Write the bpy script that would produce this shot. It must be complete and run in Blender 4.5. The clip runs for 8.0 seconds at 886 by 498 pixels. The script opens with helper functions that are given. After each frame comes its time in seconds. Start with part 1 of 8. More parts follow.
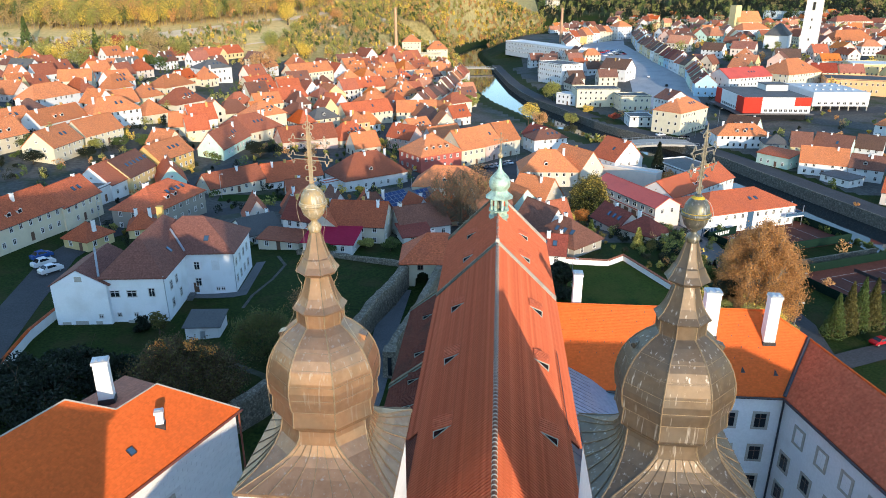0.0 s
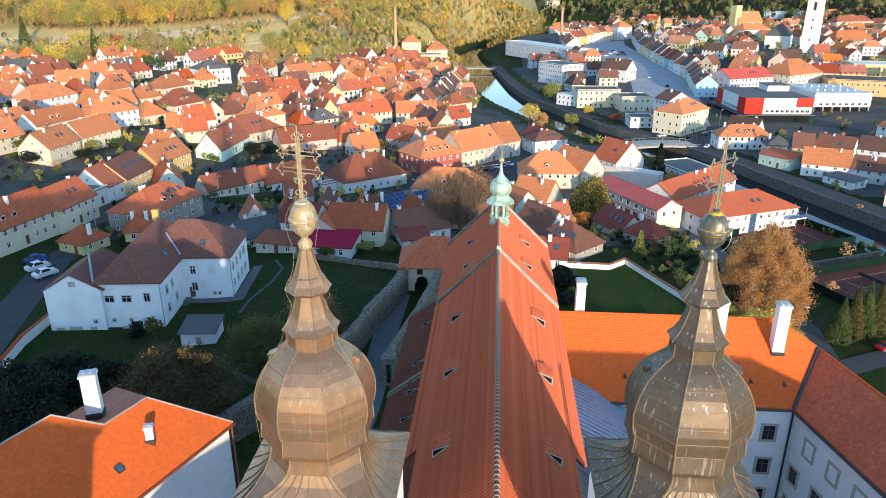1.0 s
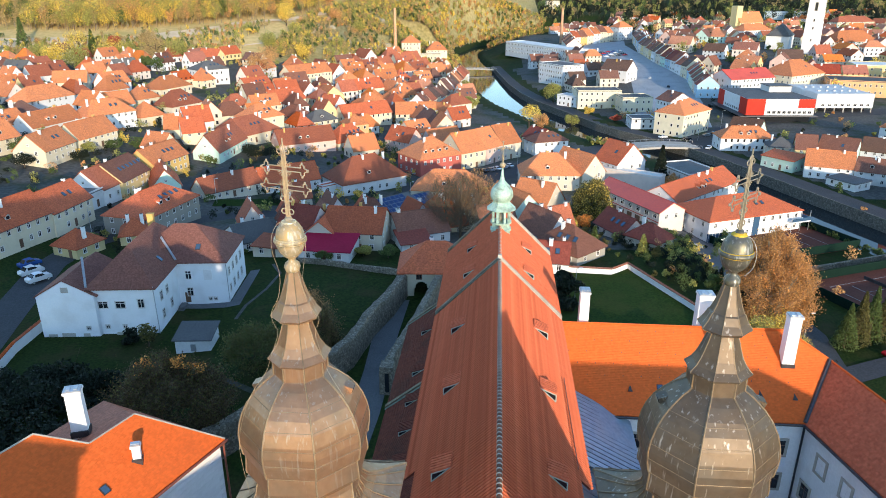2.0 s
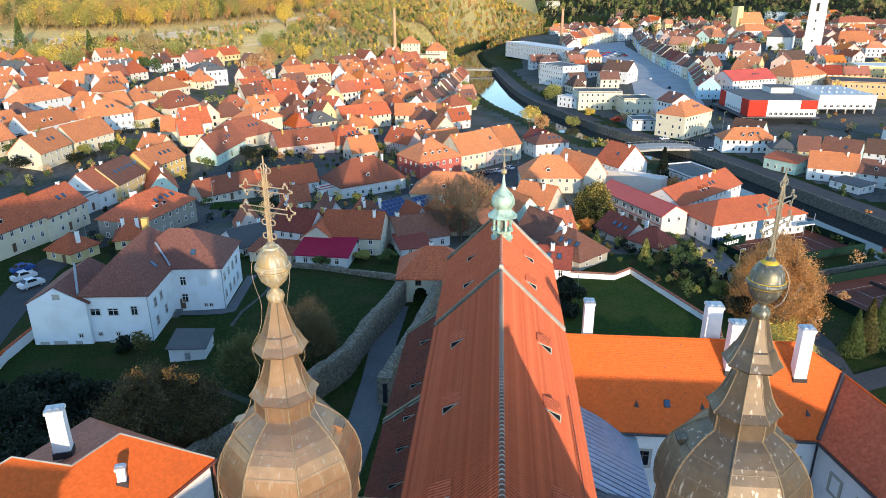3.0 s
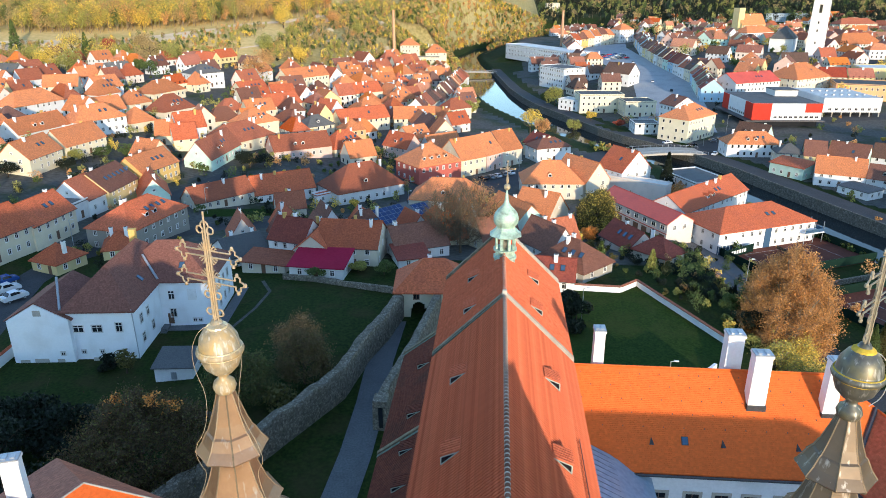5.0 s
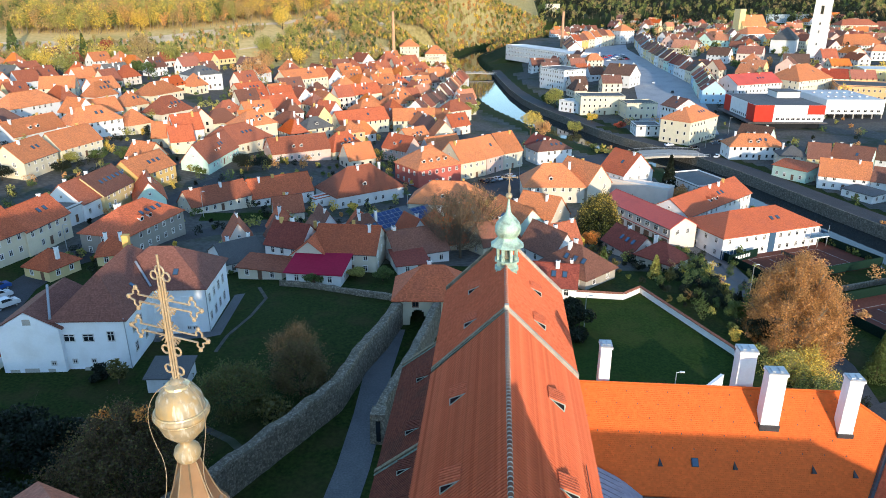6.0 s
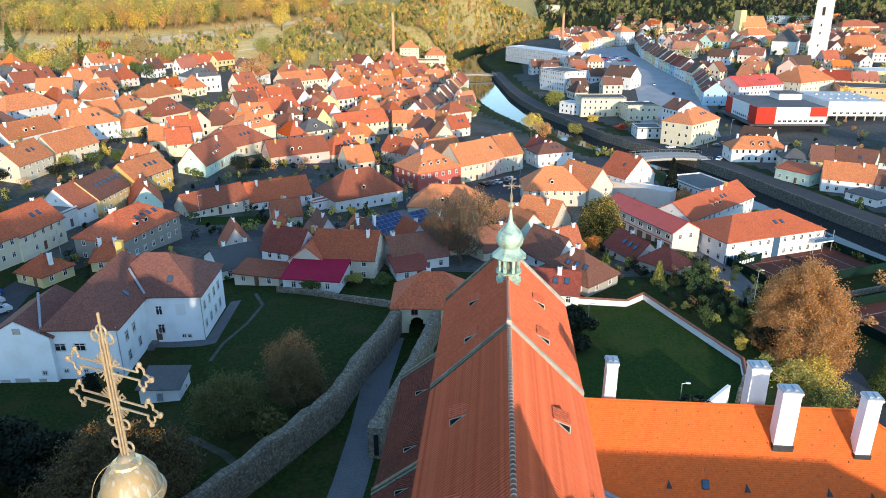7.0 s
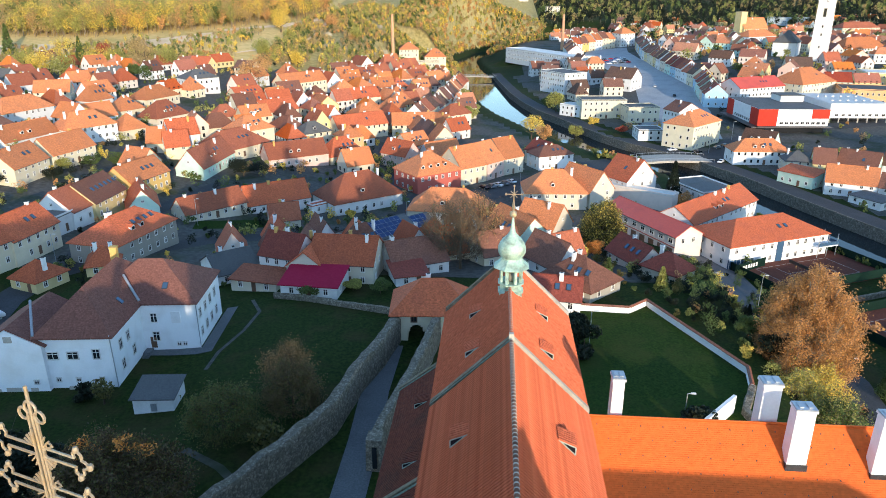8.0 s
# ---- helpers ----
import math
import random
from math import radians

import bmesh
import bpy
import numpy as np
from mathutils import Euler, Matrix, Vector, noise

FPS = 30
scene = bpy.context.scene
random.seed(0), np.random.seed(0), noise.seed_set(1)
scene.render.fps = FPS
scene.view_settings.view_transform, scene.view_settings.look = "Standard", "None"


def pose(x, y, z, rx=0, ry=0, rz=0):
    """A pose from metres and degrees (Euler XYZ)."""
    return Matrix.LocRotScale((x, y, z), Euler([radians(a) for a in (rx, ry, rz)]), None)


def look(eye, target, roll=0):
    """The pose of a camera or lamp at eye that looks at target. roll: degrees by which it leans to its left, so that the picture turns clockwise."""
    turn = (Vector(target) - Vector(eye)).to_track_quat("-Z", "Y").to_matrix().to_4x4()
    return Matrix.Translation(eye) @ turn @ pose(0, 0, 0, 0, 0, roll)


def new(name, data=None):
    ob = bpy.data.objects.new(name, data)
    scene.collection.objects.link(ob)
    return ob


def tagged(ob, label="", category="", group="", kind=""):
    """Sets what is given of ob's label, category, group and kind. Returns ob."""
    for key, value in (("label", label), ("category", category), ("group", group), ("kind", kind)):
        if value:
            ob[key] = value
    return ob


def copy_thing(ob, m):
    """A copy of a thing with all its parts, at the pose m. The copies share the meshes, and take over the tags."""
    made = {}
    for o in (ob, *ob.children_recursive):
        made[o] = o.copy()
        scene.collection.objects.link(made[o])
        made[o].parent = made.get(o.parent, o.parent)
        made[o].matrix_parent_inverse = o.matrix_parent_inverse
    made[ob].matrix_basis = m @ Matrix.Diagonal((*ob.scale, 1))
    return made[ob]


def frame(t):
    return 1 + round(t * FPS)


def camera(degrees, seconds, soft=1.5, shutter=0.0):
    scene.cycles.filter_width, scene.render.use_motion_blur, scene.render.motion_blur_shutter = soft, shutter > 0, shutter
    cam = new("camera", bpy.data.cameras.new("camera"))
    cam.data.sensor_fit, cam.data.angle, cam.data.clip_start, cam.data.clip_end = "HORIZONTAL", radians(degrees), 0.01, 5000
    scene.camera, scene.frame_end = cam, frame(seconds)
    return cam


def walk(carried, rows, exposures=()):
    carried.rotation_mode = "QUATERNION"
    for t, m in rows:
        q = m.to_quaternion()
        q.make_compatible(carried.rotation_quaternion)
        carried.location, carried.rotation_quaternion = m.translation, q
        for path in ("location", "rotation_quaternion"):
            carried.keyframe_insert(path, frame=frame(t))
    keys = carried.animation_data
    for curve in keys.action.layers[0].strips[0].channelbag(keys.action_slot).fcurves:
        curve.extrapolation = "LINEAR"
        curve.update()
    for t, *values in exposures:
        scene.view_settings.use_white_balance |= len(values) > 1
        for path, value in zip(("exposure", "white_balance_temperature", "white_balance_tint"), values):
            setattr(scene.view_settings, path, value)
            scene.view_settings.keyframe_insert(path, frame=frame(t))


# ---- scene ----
cam = camera(65.5, 8.0, soft=0.9)
PATH = [
    (0.0, pose(0.035, 0.028, 56.000, 69.100, 0, 4.500)),
    (0.5, pose(-0.038, 1.077, 56.001, 69.102, 0, 4.494)),
    (1.0, pose(-0.112, 2.199, 56.004, 69.106, 0, 4.487)),
    (1.5, pose(-0.188, 3.390, 56.009, 69.114, 0, 4.481)),
    (2.0, pose(-0.266, 4.646, 56.016, 69.126, 0, 4.474)),
    (2.5, pose(-0.344, 5.960, 56.025, 69.140, 0, 4.468)),
    (3.0, pose(-0.425, 7.325, 56.036, 69.158, 0, 4.461)),
    (3.5, pose(-0.507, 8.730, 56.049, 69.178, 0, 4.455)),
    (4.0, pose(-0.590, 10.166, 56.064, 69.202, 0, 4.448)),
    (4.5, pose(-0.675, 11.619, 56.081, 69.230, 0, 4.441)),
    (5.0, pose(-0.762, 13.077, 56.100, 69.260, 0, 4.435)),
    (5.5, pose(-0.850, 14.522, 56.121, 69.294, 0, 4.428)),
    (6.0, pose(-0.940, 15.940, 56.144, 69.330, 0, 4.422)),
    (6.5, pose(-1.031, 17.310, 56.169, 69.370, 0, 4.415)),
    (7.0, pose(-1.124, 18.614, 56.196, 69.414, 0, 4.409)),
    (7.5, pose(-1.218, 19.829, 56.225, 69.460, 0, 4.402)),
    (8.0, pose(-1.314, 20.934, 56.256, 69.510, 0, 4.396)),
]
walk(cam, PATH)

# ---- light ----
SUN_AZ, SUN_EL = math.atan2(0.387, -0.922), radians(9.3)
world = bpy.data.worlds.new("world")
scene.world = world
world.use_nodes = True
wn = world.node_tree.nodes
sky = wn.new("ShaderNodeTexSky")
sky.sky_type, sky.sun_disc = "NISHITA", False
sky.sun_elevation, sky.sun_rotation = SUN_EL, SUN_AZ
sky.air_density, sky.dust_density, sky.ozone_density = 1.0, 0.2, 2.6
wn["Background"].inputs["Strength"].default_value = 0.15
world.node_tree.links.new(sky.outputs["Color"], wn["Background"].inputs["Color"])
lamp = bpy.data.lights.new("sun", "SUN")
lamp.energy, lamp.angle, lamp.color = 1.5, radians(0.6), (1.0, 0.83, 0.62)
sun = new("sun", lamp)
to_sun = Vector((math.sin(SUN_AZ) * math.cos(SUN_EL), math.cos(SUN_AZ) * math.cos(SUN_EL), math.sin(SUN_EL)))
sun.matrix_world = look(to_sun * 300 + Vector((0, 0, 60)), (0, 0, 60))
scene.view_settings.exposure = 1.8

# ---- materials ----
MATS = {}


def node_mat(name):
    m = bpy.data.materials.new(name)
    m.use_nodes = True
    nt = m.node_tree
    return m, nt, nt.nodes["Principled BSDF"], nt.nodes, nt.links


def surface(name, low, high, fine=8.0, coarse=0.5, rough=0.8, metal=0.0, bump=0.02, spread=0.12, stain=None, amount=0.35):
    """Two scales of noise between two colours, a stain at the coarse scale, relief, and a shade that differs from object to object."""
    m, nt, bsdf, nodes, links = node_mat(name)
    tc = nodes.new("ShaderNodeTexCoord")
    n1, n2 = nodes.new("ShaderNodeTexNoise"), nodes.new("ShaderNodeTexNoise")
    n1.inputs["Scale"].default_value, n2.inputs["Scale"].default_value = fine, coarse
    n1.inputs["Detail"].default_value, n2.inputs["Detail"].default_value = 5, 6
    for n in (n1, n2):
        links.new(tc.outputs["Object"], n.inputs["Vector"])
    mix = nodes.new("ShaderNodeMix")
    mix.data_type = "RGBA"
    mix.inputs["A"].default_value, mix.inputs["B"].default_value = (*low, 1), (*high, 1)
    ramp = nodes.new("ShaderNodeMapRange")
    ramp.inputs["From Min"].default_value, ramp.inputs["From Max"].default_value = 0.3, 0.7
    links.new(n1.outputs["Fac"], ramp.inputs["Value"])
    links.new(ramp.outputs["Result"], mix.inputs["Factor"])
    mix2 = nodes.new("ShaderNodeMix")
    mix2.data_type = "RGBA"
    s = stain or tuple(0.55 * c for c in low)
    mix2.inputs["B"].default_value = (*s, 1)
    r2 = nodes.new("ShaderNodeMapRange")
    r2.inputs["From Min"].default_value, r2.inputs["From Max"].default_value, r2.inputs["To Max"].default_value = 0.48, 0.75, amount
    links.new(n2.outputs["Fac"], r2.inputs["Value"])
    links.new(r2.outputs["Result"], mix2.inputs["Factor"])
    links.new(mix.outputs["Result"], mix2.inputs["A"])
    info, hsv, vr = nodes.new("ShaderNodeObjectInfo"), nodes.new("ShaderNodeHueSaturation"), nodes.new("ShaderNodeMapRange")
    vr.inputs["To Min"].default_value, vr.inputs["To Max"].default_value = 1 - spread, 1 + spread
    links.new(info.outputs["Random"], vr.inputs["Value"])
    links.new(vr.outputs["Result"], hsv.inputs["Value"])
    links.new(mix2.outputs["Result"], hsv.inputs["Color"])
    links.new(hsv.outputs["Color"], bsdf.inputs["Base Color"])
    bsdf.inputs["Roughness"].default_value, bsdf.inputs["Metallic"].default_value = rough, metal
    if rough >= 0.75:
        bsdf.inputs["Specular IOR Level"].default_value = 0.12
    if bump:
        b = nodes.new("ShaderNodeBump")
        b.inputs["Strength"].default_value, b.inputs["Distance"].default_value = 0.6, bump
        links.new(n1.outputs["Fac"], b.inputs["Height"])
        links.new(b.outputs["Normal"], bsdf.inputs["Normal"])
    MATS[name] = m
    return m


def tiled(name, low, high, course=0.22, column=0.0, stain=None, amount=0.4, spread=0.14, rough=0.75, vary=0.18, island=0.0):
    """Clay tiles: courses up the slope (by height) and, where given, columns along the ridge, each tile with a shade of its own."""
    m = surface(name, low, high, fine=3.0, coarse=0.25, rough=rough, bump=0, spread=spread, stain=stain, amount=amount)
    nt = m.node_tree
    nodes, links, bsdf = nt.nodes, nt.links, nt.nodes["Principled BSDF"]
    tc = nodes.new("ShaderNodeTexCoord")
    sep = nodes.new("ShaderNodeSeparateXYZ")
    links.new(tc.outputs["Object"], sep.inputs["Vector"])

    def saw(axis, size):
        d, f = nodes.new("ShaderNodeMath"), nodes.new("ShaderNodeMath")
        d.operation, f.operation = "DIVIDE", "FRACT"
        d.inputs[1].default_value = size
        links.new(sep.outputs[axis], d.inputs[0])
        links.new(d.outputs[0], f.inputs[0])
        return d, f
    dz, fz = saw("Z", course)
    b = nodes.new("ShaderNodeBump")
    b.inputs["Strength"].default_value, b.inputs["Distance"].default_value = 0.8, 0.05
    links.new(fz.outputs[0], b.inputs["Height"])
    last = b
    if column:
        dx, fx = saw("X", column)
        pp = nodes.new("ShaderNodeMath")
        pp.operation, pp.inputs[1].default_value = "PINGPONG", 0.5
        links.new(dx.outputs[0], pp.inputs[0])
        b2 = nodes.new("ShaderNodeBump")
        b2.inputs["Strength"].default_value, b2.inputs["Distance"].default_value = 0.8, 0.06
        links.new(pp.outputs[0], b2.inputs["Height"])
        links.new(b.outputs["Normal"], b2.inputs["Normal"])
        last = b2
    links.new(last.outputs["Normal"], bsdf.inputs["Normal"])
    # shade tile by tile
    comb, fl = nodes.new("ShaderNodeCombineXYZ"), nodes.new("ShaderNodeVectorMath")
    fl.operation = "SNAP"
    fl.inputs[1].default_value = (0.25, 0.25, course)
    links.new(tc.outputs["Object"], fl.inputs[0])
    wnz = nodes.new("ShaderNodeTexWhiteNoise")
    links.new(fl.outputs["Vector"], wnz.inputs["Vector"])
    mr = nodes.new("ShaderNodeMapRange")
    mr.inputs["To Min"].default_value, mr.inputs["To Max"].default_value = 1 - vary, 1 + vary
    links.new(wnz.outputs["Value"], mr.inputs["Value"])
    old = bsdf.inputs["Base Color"].links[0].from_socket
    h2 = nodes.new("ShaderNodeHueSaturation")
    links.new(old, h2.inputs["Color"])
    links.new(mr.outputs["Result"], h2.inputs["Value"])
    links.new(h2.outputs["Color"], bsdf.inputs["Base Color"])
    if island:
        geo, mi = nodes.new("ShaderNodeNewGeometry"), nodes.new("ShaderNodeMapRange")
        mi.inputs["To Min"].default_value, mi.inputs["To Max"].default_value = 1 - island, 1 + island
        links.new(geo.outputs["Random Per Island"], mi.inputs["Value"])
        h3 = nodes.new("ShaderNodeHueSaturation")
        links.new(h2.outputs["Color"], h3.inputs["Color"])
        links.new(mi.outputs["Result"], h3.inputs["Value"])
        links.new(mi.outputs["Result"], h3.inputs["Saturation"])
        links.new(h3.outputs["Color"], bsdf.inputs["Base Color"])
    return m


def streaked(name, colour=(0.5, 0.48, 0.44), size=(7, 7, 0.55), low=0.64, high=0.74):
    """Pale runs down a metal sheet: bird droppings and rain marks."""
    nt = MATS[name].node_tree
    nodes, links, bsdf = nt.nodes, nt.links, nt.nodes["Principled BSDF"]
    tc, mp, nz, mr, mx = (nodes.new("ShaderNode" + k) for k in ("TexCoord", "Mapping", "TexNoise", "MapRange", "Mix"))
    mp.inputs["Scale"].default_value = size
    nz.inputs["Scale"].default_value, nz.inputs["Detail"].default_value = 1.0, 4
    mr.inputs["From Min"].default_value, mr.inputs["From Max"].default_value, mr.inputs["To Max"].default_value = low, high, 0.75
    mx.data_type = "RGBA"
    mx.inputs["B"].default_value = (*colour, 1)
    links.new(tc.outputs["Object"], mp.inputs["Vector"])
    links.new(mp.outputs["Vector"], nz.inputs["Vector"])
    links.new(nz.outputs["Fac"], mr.inputs["Value"])
    links.new(mr.outputs["Result"], mx.inputs["Factor"])
    links.new(bsdf.inputs["Base Color"].links[0].from_socket, mx.inputs["A"])
    links.new(mx.outputs["Result"], bsdf.inputs["Base Color"])


def stones(name, scale, joint, depth=0.12):
    """Rubble: stones of uneven size and shade with recessed joints."""
    nt = MATS[name].node_tree
    nodes, links, bsdf = nt.nodes, nt.links, nt.nodes["Principled BSDF"]
    tc, edge, cell = nodes.new("ShaderNodeTexCoord"), nodes.new("ShaderNodeTexVoronoi"), nodes.new("ShaderNodeTexVoronoi")
    edge.feature = "DISTANCE_TO_EDGE"
    for v in (edge, cell):
        v.inputs["Scale"].default_value = scale
        links.new(tc.outputs["Object"], v.inputs["Vector"])
    sep, mr, hsv, je, mx, bp = (nodes.new("ShaderNode" + k) for k in ("SeparateColor", "MapRange", "HueSaturation", "MapRange", "Mix", "Bump"))
    links.new(cell.outputs["Color"], sep.inputs["Color"])
    mr.inputs["To Min"].default_value, mr.inputs["To Max"].default_value = 0.6, 1.35
    links.new(sep.outputs["Red"], mr.inputs["Value"])
    links.new(mr.outputs["Result"], hsv.inputs["Value"])
    links.new(bsdf.inputs["Base Color"].links[0].from_socket, hsv.inputs["Color"])
    je.inputs["From Max"].default_value = 0.12
    links.new(edge.outputs["Distance"], je.inputs["Value"])
    mx.data_type = "RGBA"
    mx.inputs["A"].default_value = (*joint, 1)
    links.new(je.outputs["Result"], mx.inputs["Factor"])
    links.new(hsv.outputs["Color"], mx.inputs["B"])
    links.new(mx.outputs["Result"], bsdf.inputs["Base Color"])
    bp.inputs["Strength"].default_value, bp.inputs["Distance"].default_value = 1.0, depth
    links.new(je.outputs["Result"], bp.inputs["Height"])
    links.new(bsdf.inputs["Normal"].links[0].from_socket, bp.inputs["Normal"])
    links.new(bp.outputs["Normal"], bsdf.inputs["Normal"])


WALLS = {"cream": (0.72, 0.64, 0.47), "white": (0.74, 0.735, 0.72), "yellow": (0.7, 0.56, 0.29), "ochre": (0.66, 0.44, 0.16),
         "mint": (0.55, 0.72, 0.62), "stone": (0.36, 0.33, 0.28), "beige": (0.66, 0.59, 0.47), "pink": (0.66, 0.47, 0.4),
         "redwall": (0.5, 0.13, 0.1), "pinkwhite": (0.76, 0.66, 0.58), "orangewall": (0.72, 0.4, 0.2), "glass": (0.42, 0.5, 0.55),
         "storered": (0.55, 0.05, 0.03), "blue": (0.4, 0.58, 0.7)}
for k, c in WALLS.items():
    surface("wall_" + k, tuple(0.93 * v for v in c), c, fine=6, coarse=0.45, rough=0.9, bump=0.01, spread=0.08,
            stain=tuple(0.6 * v for v in c), amount=0.3)
ROOFS = {"orange": (0.6, 0.22, 0.1), "red": (0.48, 0.13, 0.065), "redbrown": (0.36, 0.12, 0.07), "brown": (0.22, 0.1, 0.07),
         "darkbrown": (0.14, 0.08, 0.058), "darkred": (0.26, 0.07, 0.05)}
for k, c in ROOFS.items():
    tiled("roof_" + k, tuple(0.82 * v for v in c), tuple(min(1, 1.15 * v) for v in c), course=0.24, column=0.22,
          stain=(c[0] * 0.62, c[1] * 0.7, c[2] * 0.95), amount=0.4, spread=0.2, island=0.14)
surface("roof_slate", (0.1, 0.1, 0.1), (0.16, 0.155, 0.15), fine=5, coarse=0.3, rough=0.8, spread=0.2)
surface("roof_white", (0.6, 0.6, 0.58), (0.7, 0.69, 0.66), fine=2, coarse=0.3, rough=0.6)
surface("roof_magenta", (0.34, 0.012, 0.045), (0.4, 0.018, 0.055), fine=2, coarse=0.2, rough=0.75)
surface("roof_redmetal", (0.5, 0.07, 0.045), (0.58, 0.09, 0.05), fine=2, coarse=0.2, rough=0.45)
tiled("nave_tile", (0.49, 0.11, 0.05), (0.63, 0.163, 0.08), course=0.3, stain=(0.36, 0.09, 0.04), amount=0.3, spread=0.03, vary=0.1)
surface("mossy_stone", (0.12, 0.1, 0.07), (0.26, 0.22, 0.15), fine=5, coarse=1.2, rough=0.95, bump=0.03, spread=0.05, stain=(0.4, 0.36, 0.28), amount=0.5)
surface("school_white", (0.86, 0.88, 0.89), (0.91, 0.92, 0.92), fine=4, coarse=0.35, rough=0.9, bump=0.01, spread=0.02, stain=(0.6, 0.57, 0.52), amount=0.3)
surface("embankment_stone", (0.12, 0.11, 0.09), (0.24, 0.22, 0.185), fine=1.6, coarse=0.2, rough=0.95, bump=0.1, spread=0.02, stain=(0.15, 0.14, 0.1), amount=0.5)
# nave roof bed: colour darkened to carry the shade between tile rows
tiled("channel_shade_tile", (0.08, 0.02, 0.012), (0.13, 0.032, 0.018), course=0.3, stain=(0.08, 0.035, 0.022), amount=0.5, spread=0.03, vary=0.2)
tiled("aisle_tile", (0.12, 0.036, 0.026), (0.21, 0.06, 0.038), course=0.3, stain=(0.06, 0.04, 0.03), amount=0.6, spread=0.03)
tiled("wing_tile", (0.7, 0.13, 0.026), (0.8, 0.155, 0.034), course=0.12, stain=(0.55, 0.12, 0.035), amount=0.3, spread=0.03, vary=0.07)
tiled("school_tile", (0.19, 0.082, 0.062), (0.26, 0.11, 0.082), course=0.2, column=0.25, stain=(0.2, 0.09, 0.07), amount=0.5, spread=0.02)
surface("plaster", (0.78, 0.77, 0.75), (0.86, 0.85, 0.83), fine=4, coarse=0.3, rough=0.9, bump=0.01, spread=0.02, stain=(0.5, 0.47, 0.42), amount=0.35)
surface("chimney_white", (0.8, 0.79, 0.76), (0.85, 0.84, 0.82), fine=5, coarse=0.6, rough=0.9, bump=0.008, spread=0.03, stain=(0.6, 0.57, 0.52), amount=0.3)
surface("copper_brown", (0.27, 0.158, 0.092), (0.36, 0.222, 0.135), fine=2.2, coarse=0.5, rough=0.4, metal=0.65, bump=0.01, spread=0.05, stain=(0.17, 0.14, 0.1), amount=0.7)
# right tower's copper: darker colour stands in for a shadow over it
surface("copper_shaded", (0.095, 0.068, 0.045), (0.14, 0.102, 0.068), fine=2.2, coarse=0.5, rough=0.52, metal=0.45, bump=0.01, spread=0.05, stain=(0.1, 0.095, 0.085), amount=0.7)
surface("seam", (0.16, 0.115, 0.07), (0.23, 0.17, 0.105), fine=6, coarse=1, rough=0.6, metal=0.2, bump=0.0)
surface("sheet_edge", (0.05, 0.08, 0.1), (0.09, 0.12, 0.15), fine=2, coarse=0.4, rough=0.5, metal=0.3, bump=0.0)
# annex sheets: the sky's blue reflection is put into the base colour
surface("sheet_skylit", (0.2, 0.3, 0.4), (0.3, 0.42, 0.52), fine=2, coarse=0.4, rough=0.42, metal=0.3, bump=0.01, spread=0.3, stain=(0.33, 0.37, 0.4), amount=0.6)
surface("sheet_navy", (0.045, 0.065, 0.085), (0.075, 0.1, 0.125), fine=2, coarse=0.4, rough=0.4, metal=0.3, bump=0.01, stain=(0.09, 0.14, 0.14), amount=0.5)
surface("ball_gold", (0.26, 0.215, 0.14), (0.38, 0.33, 0.235), fine=5, coarse=2.5, rough=0.66, metal=0.3, bump=0.006, stain=(0.5, 0.3, 0.07), amount=0.8)
streaked("ball_gold", (0.55, 0.53, 0.47), (9, 9, 1.2), 0.54, 0.7)
surface("ball_dark", (0.085, 0.09, 0.085), (0.14, 0.14, 0.12), fine=6, coarse=2.5, rough=0.45, metal=0.5, bump=0.004, stain=(0.2, 0.16, 0.05), amount=0.5)
streaked("ball_dark", (0.4, 0.4, 0.38), (9, 9, 1.2), 0.56, 0.7)
surface("lichen", (0.4, 0.28, 0.03), (0.55, 0.4, 0.06), fine=9, coarse=2, rough=0.9, bump=0.01, stain=(0.2, 0.18, 0.1), amount=0.5)
surface("gilding", (0.6, 0.46, 0.26), (0.72, 0.58, 0.36), fine=9, coarse=2, rough=0.35, metal=0.7, bump=0.0)
surface("iron_pale", (0.27, 0.21, 0.14), (0.36, 0.29, 0.2), fine=12, coarse=3, rough=0.6, metal=0.2, bump=0.003, stain=(0.5, 0.3, 0.1), amount=0.4)
surface("iron_dark", (0.2, 0.18, 0.14), (0.3, 0.27, 0.2), fine=12, coarse=3, rough=0.6, metal=0.3, bump=0.003)
surface("verdigris", (0.3, 0.46, 0.38), (0.46, 0.6, 0.5), fine=5, coarse=1.2, rough=0.6, metal=0.15, bump=0.006, stain=(0.13, 0.15, 0.11), amount=0.8)
surface("dull_copper", (0.1, 0.15, 0.12), (0.2, 0.27, 0.22), fine=5, coarse=1.2, rough=0.7, metal=0.1, bump=0.006, stain=(0.07, 0.07, 0.05), amount=0.8)
surface("hatch_green", (0.3, 0.38, 0.34), (0.44, 0.52, 0.46), fine=8, coarse=2, rough=0.7, bump=0.0, stain=(0.2, 0.24, 0.2), amount=0.5)
surface("rubble", (0.19, 0.16, 0.125), (0.36, 0.31, 0.245), fine=2.6, coarse=0.6, rough=0.95, bump=0.12, stain=(0.16, 0.15, 0.09), amount=0.55)
streaked("copper_brown", (0.42, 0.4, 0.36), (6, 6, 0.3), 0.6, 0.78)
streaked("copper_shaded", (0.5, 0.48, 0.45), (6, 6, 0.4), 0.6, 0.76)
stones("rubble", 3.0, (0.15, 0.13, 0.1), 0.08)
stones("embankment_stone", 2.2, (0.12, 0.11, 0.09), 0.08)
surface("stone_trim", (0.4, 0.36, 0.3), (0.5, 0.46, 0.38), fine=5, coarse=0.8, rough=0.85)
